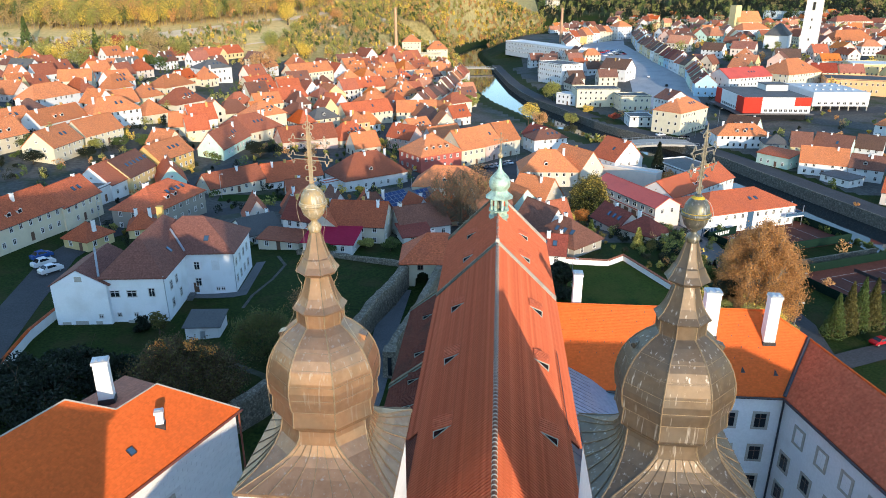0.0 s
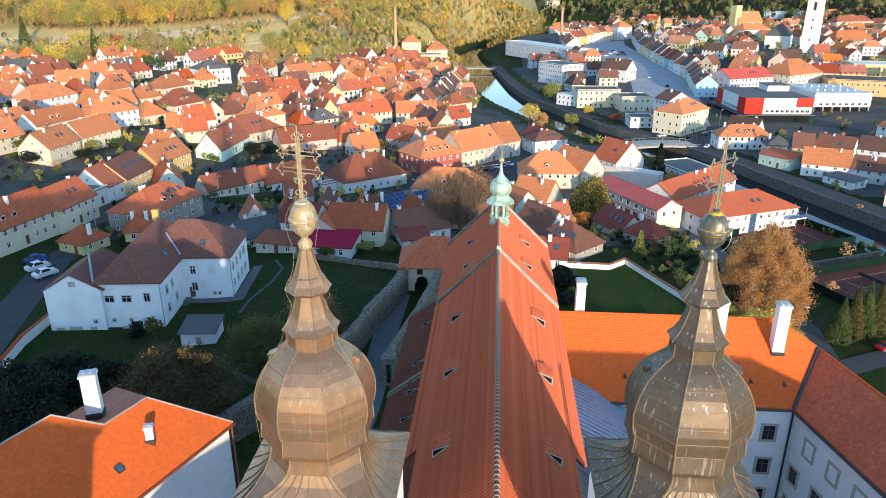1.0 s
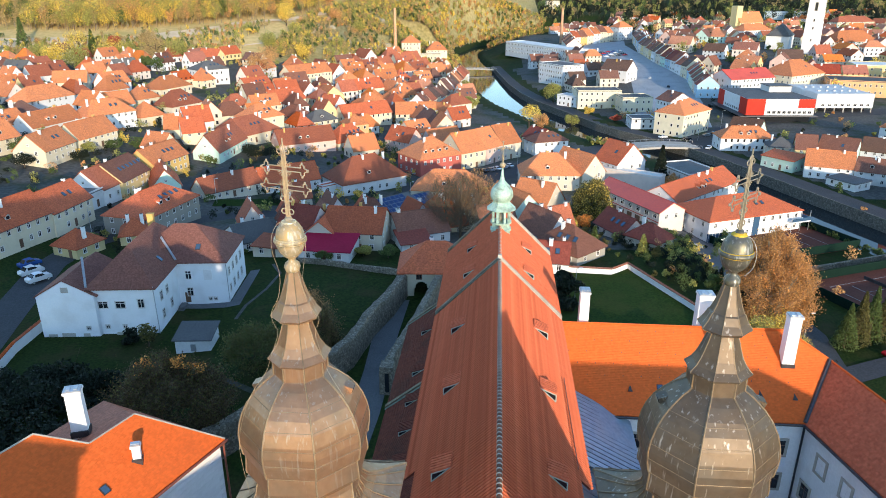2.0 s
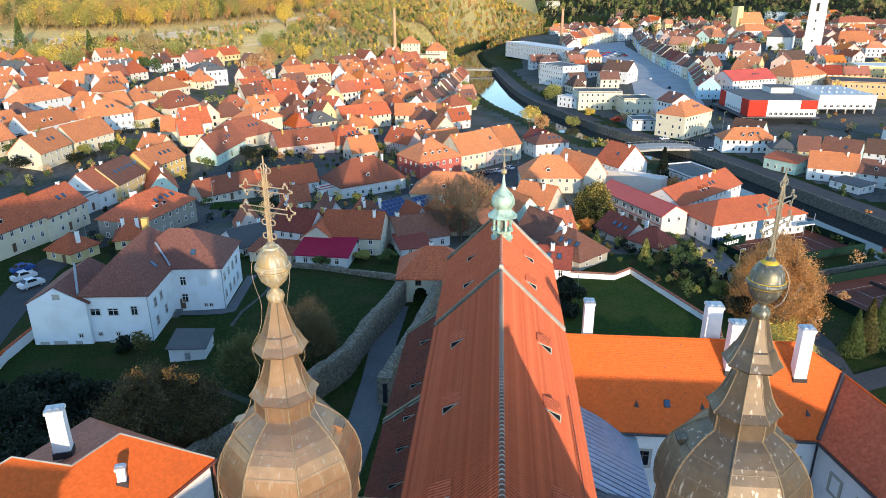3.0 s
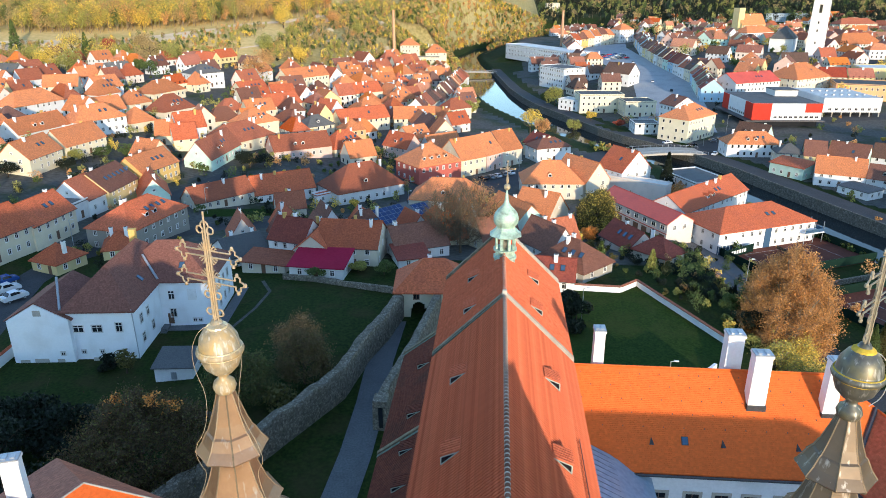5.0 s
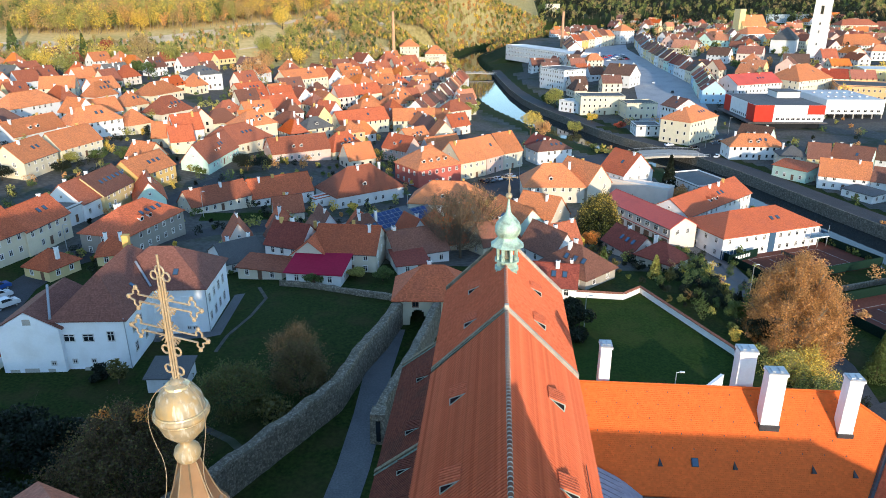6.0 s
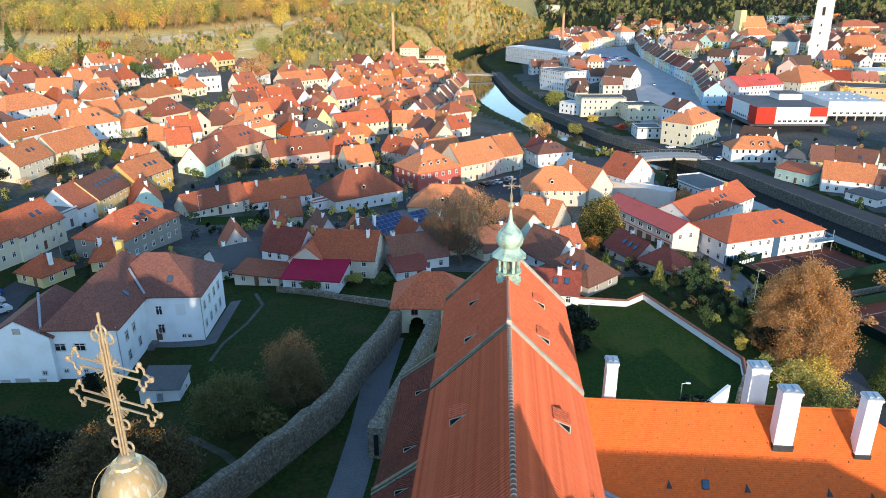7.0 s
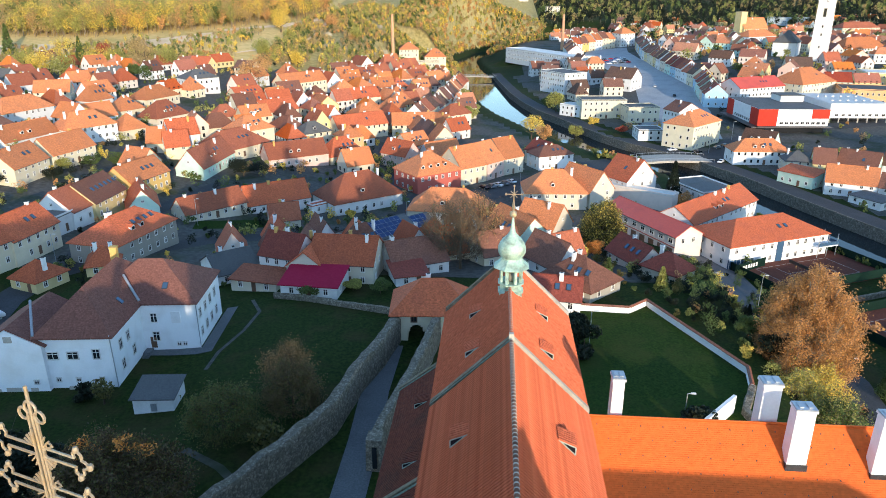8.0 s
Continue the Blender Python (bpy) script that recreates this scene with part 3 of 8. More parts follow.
def far_add(m, verts, faces, mats, index=None):
    n = len(Far.v)
    Far.v += [tuple(m @ Vector(p)) for p in verts]
    for q, f in enumerate(faces):
        Far.f.append(tuple(n + k for k in f))
        key = mats[index[q] if index is not None else 0]
        if key not in Far.names:
            Far.names.append(key)
        Far.i.append(Far.names.index(key))


def win_shape(w, h):
    """A window box of six corners' worth of faces for the far houses."""
    b = Build()
    b.box(-w / 2, w / 2, -0.06, 0.05, 0, h, 0)
    return b


FARWIN = win_shape(1.0, 1.5)
CHIM_BUILD = Build().box(-0.45, 0.45, -0.35, 0.35, -1.5, 1.2, 0)


def far_house(x, y, turn, L, D, h, rh, kind, wall, roof, seed=0, windows=True):
    rnd = random.Random(seed)
    GROUND_TAKEN.append((x, y, math.hypot(L, D) / 2))
    m = pose(x, y, float(ground(x, y)), 0, 0, turn)
    b = Build()
    house_walls(b, L, D, h, rh, kind)
    far_add(m, b.v, b.f, ["wall_" + wall])
    b = Build()
    roof_solid(b, L, D, h, rh, kind)
    far_add(m, b.v, b.f, ["roof_" + roof])
    if rh > 2:
        far_add(m @ pose(rnd.uniform(-0.35, 0.35) * L, rnd.uniform(-0.1, 0.1) * D, h + rh * 0.85), CHIM_BUILD.v, CHIM_BUILD.f, ["chimney_white"])
    if windows:
        for side in range(4):
            W, off = (L, D / 2) if side % 2 == 0 else (D, L / 2)
            n = max(1, int((W - 1.2) / 3))
            for s in range(1 if h < 4.6 else 2 if h < 7.6 else 3):
                for k in range(n):
                    u = (k + 0.5) / n * (W - 1.2) - (W - 1.2) / 2
                    far_add(m @ pose(0, 0, 0, 0, 0, 90 * side) @ pose(u, -off, 1.0 + 2.9 * s), FARWIN.v, FARWIN.f, ["glass_dark"])


def roof_solid(b, L, D, h, rh, kind, over=0.45, thick=0.22, mat=0):
    """The roof slab in a house's own axes: the ridge along x."""
    x, y = L / 2 + (0.25 if kind == "gable" else over), D / 2 + over
    low = h - over * rh / (D / 2) if rh > 0.6 else h
    if kind == "gable":
        top = [(-x, -y, low), (x, -y, low), (x, 0, h + rh), (-x, 0, h + rh)]
        back = [(x, y, low), (-x, y, low), (-x, 0, h + rh), (x, 0, h + rh)]
        b.slab(top, thick, mat).slab(back, thick, mat)
    elif kind == "hip":
        r = max(0.3, L / 2 - D / 2) if L >= D else 0.3
        r = min(r, L / 2 - 1)
        a, c, d, e = (-x, -y, low), (x, -y, low), (x, y, low), (-x, y, low)
        p, q = (-r, 0, h + rh), (r, 0, h + rh)
        for poly in ([a, c, q, p], [c, d, q], [d, e, p, q], [e, a, p]):
            b.slab(poly, thick, mat)
    elif kind == "shed":
        b.slab([(-x, -y, h), (x, -y, h), (x, y, h + rh), (-x, y, h + rh)], thick, mat)
    else:
        b.slab([(-L / 2 - 0.1, -D / 2 - 0.1, h + 0.12), (L / 2 + 0.1, -D / 2 - 0.1, h + 0.12), (L / 2 + 0.1, D / 2 + 0.1, h + 0.12), (-L / 2 - 0.1, D / 2 + 0.1, h + 0.12)], 0.3, mat)


ROOF_WORD = {"orange": "bright orange tile", "red": "red tile", "redbrown": "weathered red-brown tile", "brown": "brown tile", "darkbrown": "dark brown tile",
             "darkred": "dark red tile", "slate": "grey", "white": "pale flat", "magenta": "crimson sheet", "redmetal": "red sheet-metal"}
WALL_WORD = {"cream": "cream", "white": "white", "yellow": "pale yellow", "ochre": "ochre", "mint": "pale mint", "stone": "grey stone-coloured", "beige": "beige",
             "pink": "dusty pink", "redwall": "brick-red", "pinkwhite": "pale pink", "orangewall": "orange", "glass": "blue-grey", "storered": "red", "blue": "pale blue"}


def house_walls(b, L, D, h, rh, kind):
    hh = h - 0.02
    if kind == "gable":
        ring = [(-D / 2, -3.0), (D / 2, -3.0), (D / 2, hh), (0, h + rh - 0.15), (-D / 2, hh)]
        b.add([(-L / 2, p, q) for p, q in ring] + [(L / 2, p, q) for p, q in ring],
              [(0, 4, 3, 2, 1), (5, 6, 7, 8, 9), (0, 1, 6, 5), (1, 2, 7, 6), (2, 3, 8, 7), (3, 4, 9, 8), (4, 0, 5, 9)])
    elif kind == "shed":
        ring = [(-D / 2, -3.0), (D / 2, -3.0), (D / 2, h + rh - 0.15), (-D / 2, h - 0.15)]
        b.add([(-L / 2, p, q) for p, q in ring] + [(L / 2, p, q) for p, q in ring],
              [(0, 3, 2, 1), (4, 5, 6, 7), (0, 1, 5, 4), (1, 2, 6, 5), (2, 3, 7, 6), (3, 0, 4, 7)])
    else:
        b.box(-L / 2, L / 2, -D / 2, D / 2, -3, hh)


def house(x, y, turn, L, D, h, rh, kind, wall, roof, windows=True, seed=None, group="town houses", sky=None, z=None, frames="small", stacks=True, dormers=None):
    rnd = random.Random(seed if seed is not None else int(x * 31 + y * 17))
    GROUND_TAKEN.append((x, y, math.hypot(L, D) / 2))
    z = float(ground(x, y)) if z is None else z
    home = thing("house", pose(x, y, z, 0, 0, turn),
                 f"{WALL_WORD[wall]} {'one' if h < 4.6 else 'two' if h < 7.6 else 'three'}-storey town house under a {ROOF_WORD[roof]} roof", "house", group)
    b = Build()
    house_walls(b, L, D, h, rh, kind)
    b.make("wall", ["wall_" + wall], home)
    b = Build()
    roof_solid(b, L, D, h, rh, kind)
    top = b.make("roof", ["roof_" + roof], home)
    if kind == "flat":
        b = Build()
        for x0, x1, y0, y1 in ((-L / 2 - 0.12, L / 2 + 0.12, -D / 2 - 0.12, -D / 2 + 0.2), (-L / 2 - 0.12, L / 2 + 0.12, D / 2 - 0.2, D / 2 + 0.12),
                               (-L / 2 - 0.12, -L / 2 + 0.2, -D / 2 + 0.2, D / 2 - 0.2), (L / 2 - 0.2, L / 2 + 0.12, -D / 2 + 0.2, D / 2 - 0.2)):
            b.box(x0, x1, y0, y1, h + 0.13, h + 0.5)
        b.make("parapet", ["wall_" + wall], home)
    if rh > 2:
        for k in range((1 + (rnd.random() < 0.5) + (L > 20)) if stacks else 0):
            share("chimney", CHIMNEYS[rnd.random() < 0.22], home, pose(rnd.uniform(-0.38, 0.38) * L, rnd.uniform(-0.12, 0.12) * D, h + rh * 0.85, 0, 0, rnd.choice((0, 90))))
        slope = math.degrees(math.atan2(rh, D / 2))
        n = sky if sky is not None else (rnd.choice((0, 0, 1, 2, 3)) if L > 9 else 0)
        for k in range(n):
            u = 0.5
            xx = (k - (n - 1) / 2) * min(2.2, L / (n + 1)) + L * 0.12
            share("roof_window", SKYLIGHT, top, pose(xx, -D / 2 * (1 - u), h + rh * u + 0.03, slope, 0, 0))
        m = dormers if dormers is not None else (rnd.choice((0, 0, 0, 1, 2)) if L > 11 and h > 3.8 and y < 340 else 0)
        for k in range(m):
            u = 0.24
            dormer(home, roof, (k - (m - 1) / 2) * min(3.2, L / (m + 0.5)) - L * 0.05, -D / 2 * (1 - u), h + rh * u)
        for s in (-1, 1) if kind == "gable" and y < 235 else ():
            b = Build()
            b.tube([(-L / 2 - 0.25, s * (D / 2 + 0.5), h - 0.45 * rh / (D / 2) - 0.12), (L / 2 + 0.25, s * (D / 2 + 0.5), h - 0.45 * rh / (D / 2) - 0.12)], 0.07, 5)
            b.make("gutter", ["dark_metal"], top)
        b = Build()
        r = L / 2 + 0.25 if kind == "gable" else min(max(0.3, L / 2 - D / 2) if L >= D else 0.3, L / 2 - 1)
        b.tube([(-r, 0, h + rh - 0.01), (r, 0, h + rh - 0.01)], 0.13, 6)
        b.make("ridge_cap", ["roof_" + roof], top)
    if windows:
        storeys = 1 if h < 4.6 else 2 if h < 7.6 else max(2, round(h / 3.2))
        step = h / storeys
        me = WINDOWS[frames]
        joined = Build() if y > 310 else None
        for side in range(4):
            W = L if side % 2 == 0 else D
            off = D / 2 if side % 2 == 0 else L / 2
            if W < 5 and side % 2:
                continue
            n = max(1, int((W - 1.2) / (2.7 if side % 2 == 0 else 3.4)))
            m = pose(0, 0, 0, 0, 0, 90 * side)
            for s in range(storeys):
                for k in range(n):
                    if rnd.random() < 0.12:
                        continue
                    u = (k + 0.5) / n * (W - 1.2) - (W - 1.2) / 2 + rnd.uniform(-0.15, 0.15)
                    if s == 0 and side == 0 and k == n // 2 and rnd.random() < 0.8:
                        share("door", DOOR, home, m @ pose(u, -off, 0.05))
                        continue
                    at = m @ pose(u, -off, s * step + min(1.0, step * 0.32))
                    if joined is None:
                        share("window", me, home, at)
                    else:
                        joined.add([at @ Vector(p) for p in SMALL[0]], SMALL[1])
                        joined.i[-len(SMALL[1]):] = SMALL[2]
            if side % 2 and kind == "gable" and rh > 3.5 and joined is None:
                share("window", WINDOWS["hatch"], home, m @ pose(0, -off, h + rh * 0.25))
        if joined is not None and joined.v:
            tagged(joined.make("window", ["frame_white", "glass_dark"], home), kind="stuff")
    return home

# ---- the church ----
RX, RZ, HALF, EZ = 0.45, 29.2, 6.3, 22.9      # ridge line, eaves
NAVE0, NAVE1, END = 26.2, 72.0, 91.0

church = thing("church", pose(0, 0, 0), "long church with steep red-tiled nave roof and two copper onion towers", "church")
b = Build()
ring = [(RX - HALF + 0.5, -3), (RX + HALF - 0.5, -3), (RX + HALF - 0.5, EZ + 0.3), (RX, RZ - 0.4), (RX - HALF + 0.5, EZ + 0.3)]
b.add([(p, NAVE0, q) for p, q in ring] + [(p, END, q) for p, q in ring],
      [(0, 1, 2, 3, 4), (9, 8, 7, 6, 5), (0, 5, 6, 1), (1, 6, 7, 2), (2, 7, 8, 3), (3, 8, 9, 4), (4, 9, 5, 0)])
b.make("wall", ["plaster"], church)
STEP, WIDE, NARROW = 45.2, 6.65, 5.7      # the eaves step in where the towers stand
SPAN = 0.3
for side in (-1, 1):
    b = Build()
    for y0, y1, half in ((NAVE0, STEP, NARROW), (STEP, END, WIDE)):
        top = [(RX, y0, RZ), (RX, y1, RZ), (RX + side * half, y1, RZ - half), (RX + side * half, y0, RZ - half)]
        b.slab(top if side < 0 else top[::-1], 0.25)
    b.make("roof", ["channel_shade_tile"], church)
    # rows of hollow tiles running down the slope, lapped course by course
    meshes = {}
    for half in (NARROW, WIDE):
        b = Build()
        n = int(half / 0.6)
        for q in range(n):
            v = []
            for s, fat in ((q / n, 0.92), ((q + 1) / n + 0.01, 1.08)):
                d = 0.05 + (half + 0.06 - 0.05) * s
                for py, ph in ((-0.1, 0.0), (-0.075, 0.12), (0, 0.16), (0.075, 0.12), (0.1, 0.0)):
                    v.append((side * (d + ph * fat * 0.707), py * fat, -d + ph * fat * 0.707))
            b.add(v, [(k, k + 1, k + 6, k + 5)[::side] for k in range(4)] + [(5, 6, 7, 8, 9)])
        meshes[half] = b
    shared = {half: bb.mesh("cover_tile", ["nave_tile"]) for half, bb in meshes.items()}
    rest = Build()
    y = NAVE0 + 0.15
    while y < END - 0.25:
        half = NARROW if y < STEP else WIDE
        if not (NAVE1 - 0.1 < y < NAVE1 + 0.6):
            if y < NAVE1:
                share("cover_tile", shared[half], church, pose(RX, y, RZ))
            else:
                rest.add([(p[0] + RX, p[1] + y, p[2] + RZ) for p in meshes[half].v], meshes[half].f)
        y += SPAN
    tagged(rest.make("tile_cover", ["nave_tile"], church), kind="stuff")
surface("ridge_clay", (0.13, 0.07, 0.05), (0.24, 0.11, 0.07), fine=5, coarse=1.5, rough=0.9, bump=0.01, spread=0.3)
b = Build()
b.tube([(0, -0.2, 0.0), (0, 0.2, 0.03)], 0.17, 10)
b.tube([(0, 0.16, 0.03), (0, 0.25, 0.03)], 0.195, 10, 1)
CAP = b.mesh("ridge_tile", ["ridge_clay", "mortar"])
b = Build()
b.tube([(0, -0.24, 0), (0, 0.17, 0.02)], 0.17, 8)
b.tube([(0, 0.13, 0.02), (0, 0.2, 0.02)], 0.185, 8, 1)
CAP2 = b.mesh("ridge_tile", ["nave_tile", "stone_trim"])
y = NAVE0 + 0.3
while y < END - 0.3:
    if not NAVE1 - 0.3 < y < NAVE1 + 0.8:
        share("ridge_tile", CAP if y < NAVE1 else CAP2, church, pose(RX, y, RZ + 0.1))
    y += 0.44
# snow guard along the sunny eaves
b = Build()
for k in range(20):
    b.box(RX + 5.75, RX + 5.82, STEP + 0.6 + k * 0.62, STEP + 0.66 + k * 0.62, RZ - 5.8, RZ - 5.3)
b.tube([(RX + 5.78, STEP + 0.4, RZ - 5.32), (RX + 5.78, STEP + 12.6, RZ - 5.32)], 0.035, 5)
b.make("snow_guard", ["copper_pipe"], church)
# parapet copings across the roof
for y0, wide in ((NAVE1, 0.42), (END - 0.1, 0.5)):
    for side in (-1, 1):
        b = Build()
        a, c = (RX, RZ + 0.42), (RX + side * (WIDE + 0.2), RZ - WIDE + 0.32)
        v = [(a[0], y0, a[1]), (a[0], y0 + wide, a[1]), (c[0], y0 + wide, c[1]), (c[0], y0, c[1])]
        b.slab(v if side > 0 else v[::-1], 0.5)
        b.make("coping", ["mossy_stone" if side < 0 else "stone_trim"], church, "weathered mossy stone coping" if side < 0 else "")
        if side < 0 and y0 == NAVE1:
            v = [(a[0], y0 - 0.16, a[1] - 0.2), (a[0], y0 - 0.01, a[1] - 0.2), (c[0], y0 - 0.01, c[1] - 0.1), (c[0], y0 - 0.16, c[1] - 0.1)]
            Build().slab(v[::-1], 0.06).make("flashing", ["dull_copper"], church, "green copper flashing")
    Build().box(RX - 0.25, RX + 0.25, y0 - 0.05, y0 + wide + 0.05, RZ + 0.1, RZ + 0.55, taper=0.06).make("coping", ["stone_trim"], church)
# lifted roof hatches: a lid of tile rows hinged upslope over a pale frame; dark sheets fill the opening as its shade
def hatch(side, y, x, z, run, drop, fall, tile, trim):
    """x, z: the hinge; run: its reach out; drop: the lid's fall over it; fall: the roof's; y: its nearer side."""
    w = 1.5
    ex, ez, fz = side * run, -drop, -fall
    box = Build()
    for yy in (0.0, w - 0.08):
        box.add([(0, yy, 0.0), (ex, yy, ez), (ex, yy, fz), (0, yy + 0.08, 0.0), (ex, yy + 0.08, ez), (ex, yy + 0.08, fz)], [(0, 1, 2), (5, 4, 3), (0, 3, 4, 1), (1, 4, 5, 2), (2, 5, 3, 0)], 1)
    box.add([(ex - side * 0.05, 0.08, ez), (ex - side * 0.05, w - 0.08, ez), (ex - side * 0.05, w - 0.08, fz), (ex - side * 0.05, 0.08, fz)], [(0, 1, 2, 3)], 1)
    for yy in (-0.03, w + 0.03):
        box.tube([(side * 0.05, yy, -0.02), (ex, yy, ez - 0.02)], 0.055, 4)
        box.tube([(ex, yy, ez - 0.02), (ex, yy, fz + 0.1)], 0.055, 4)
        box.tube([(side * 0.05, yy, 0.02), (ex, yy, fz + 0.1)], 0.04, 4)
    box.tube([(ex, -0.03, ez - 0.02), (ex, w + 0.03, ez - 0.02)], 0.05, 4)
    frame_ = box.make("roof_hatch", [trim, "glass_dark"], church, at=pose(x, y, z))
    lid = Build()
    over, ln = 1.06, math.hypot(run, drop)
    prof = [(-0.06, -0.06)]
    for k in range(6):
        yy = 0.06 + k * (w - 0.12) / 5
        prof += [(yy - 0.1, 0.0), (yy - 0.06, 0.11), (yy + 0.06, 0.11), (yy + 0.1, 0.0)]
    prof.append((w + 0.06, -0.06))
    n = len(prof)
    v = [(ex * s + side * drop / ln * ph, py, ez * s + 0.06 + run / ln * ph) for s in (0, over) for py, ph in prof]
    lid.add(v, [(k, (k + 1) % n, n + (k + 1) % n, n + k)[::side] for k in range(n)] + [tuple(range(n)), tuple(range(2 * n - 1, n - 1, -1))])
    lid.make("lid", [tile], frame_)
    return frame_


for yy, xr, xl in ((42.1, 3.72, -2.66), (52.6, 3.76, -2.66), (63.1, 3.76, -2.72), (75.5, 3.1, -2.3), (83.1, 3.1, -2.2)):
    run = 1.32 if yy < 70 else 1.2
    hatch(1, yy, xr, RZ - (xr - RX) + 0.12, run, 0.56, run, "nave_tile", "hatch_green")
    hatch(-1, yy, xl, RZ + (xl - RX) + 0.12, run, 0.56, run, "nave_tile", "hatch_green")
# side aisle under its own dark lean-to roof
AS = 0.78                                 # pitch of the aisle's roof
az = lambda x: 8.6 + AS * (x + 12.5)
b = Build()
b.box(-11.9, -5.4, 33, 96.4, -3, 8.8)
b.add([(-11.9, 33, 8.8), (-5.4, 33, 8.8), (-5.4, 33, az(-5.4) - 0.25), (-11.9, 96.4, 8.8), (-5.4, 96.4, 8.8), (-5.4, 96.4, az(-5.4) - 0.25)], [(0, 1, 2), (3, 5, 4), (0, 2, 5, 3), (1, 4, 5, 2)])
b.make("aisle", ["plaster"], church)
b = Build()
b.slab([(-12.5, 33, az(-12.5)), (-5.3, 33, az(-5.3)), (-5.3, 96.5, az(-5.3)), (-12.5, 96.5, az(-12.5))], 0.2)
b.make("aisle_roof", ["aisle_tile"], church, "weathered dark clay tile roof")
b = Build()
y = 33.2
while y < 96.3:
    v = []
    for px_ in (-5.3, -12.54):
        for py, ph in ((-0.1, 0), (-0.06, 0.13), (0.06, 0.13), (0.1, 0)):
            v.append((px_ - 0.615 * ph, y + py, az(px_) + 0.788 * ph))
    b.add(v, [(0, 4, 5, 1), (1, 5, 6, 2), (2, 6, 7, 3), (4, 7, 6, 5)])
    y += 0.27
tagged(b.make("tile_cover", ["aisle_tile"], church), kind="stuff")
for y0 in (96.3, 74.3):
    q = [(-12.7, y0, az(-12.7) + 0.5), (-5.3, y0, az(-5.3) + 0.5), (-5.3, y0 + 0.5, az(-5.3) + 0.5), (-12.7, y0 + 0.5, az(-12.7) + 0.5)]
    Build().slab(q, 0.6).make("coping", ["mossy_stone"], church)
    q = [(p[0], p[1] - (0.3 if k < 2 else 0.51), p[2] - 0.25) for k, p in enumerate(q)]
    Build().slab(q, 0.06).make("flashing", ["dull_copper"], church)
for yy in (89.0, 78.2, 71.6, 66.0, 60.4, 54.8):
    hatch(-1, yy, -8.35, az(-8.35) + 0.1, 1.5, 0.5, 1.5 * AS, "aisle_tile", "hatch_green")
# sheet-metal roofed annex beside the nave
b = Build()
b.box(6.3, 13.6, 33.5, 65, -3, 13.6)
b.make("annex", ["plaster"], church)
b = Build()
b.slab([(6.2, 33.4, 18.2), (13.9, 33.4, 14.0), (13.9, 55, 14.0), (6.2, 55, 18.2)], 0.2)
b.slab([(6.2, 55, 18.6), (13.9, 55, 14.4), (14.2, 65.6, 14.4), (6.2, 66.4, 18.6)], 0.2)
b.make("annex_roof", ["sheet_skylit"], church, "standing-seam sheet metal coloured blue for skylight")
d = math.degrees(math.atan2(4.2, 7.7))
rj = random.Random(4)
seam_me = Build().box(-0.025, 0.025, 0, 8.7, 0, 0.08).mesh("standing_seam", ["sheet_edge"])
sheet_me = {n: Build().box(0.03, 0.67, 0, n - 0.04, 0.004, 0.03).mesh("metal_sheet", ["sheet_skylit"]) for n in (1.7, 2.2, 2.7)}
for k in range(46):
    y = 34.0 + k * 0.7
    m = pose(6.2, y, 18.2 + (0.0 if y < 54.3 else 0.4)) @ pose(0, 0, 0, 0, 0, -90) @ pose(0, 0, 0, -d, 0, 0)
    share("standing_seam", seam_me, church, m)
    u = 0.0
    while u < 8.0 and y > 54:
        n = rj.choice((1.7, 2.2, 2.7))
        if u + n > 8.75:
            break
        share("metal_sheet", sheet_me[n], church, m @ pose(-0.7, u, 0))
        u += n
# hollow dark roof between the nave and the tower
b = Build()
prof = [(6.15, 19.4), (7.2, 18.2), (8.4, 17.3), (10.0, 16.6), (12.2, 16.2), (14.4, 16.0)]
for (xa, za), (xb, zb) in zip(prof, prof[1:]):
    b.slab([(xa, 33.3, za), (xb, 33.3, zb), (xb, 54.6, zb), (xa, 54.6, za)], 0.15)
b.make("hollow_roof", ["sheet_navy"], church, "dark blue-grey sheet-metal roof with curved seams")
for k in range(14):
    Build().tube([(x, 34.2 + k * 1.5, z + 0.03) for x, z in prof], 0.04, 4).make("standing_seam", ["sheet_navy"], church)


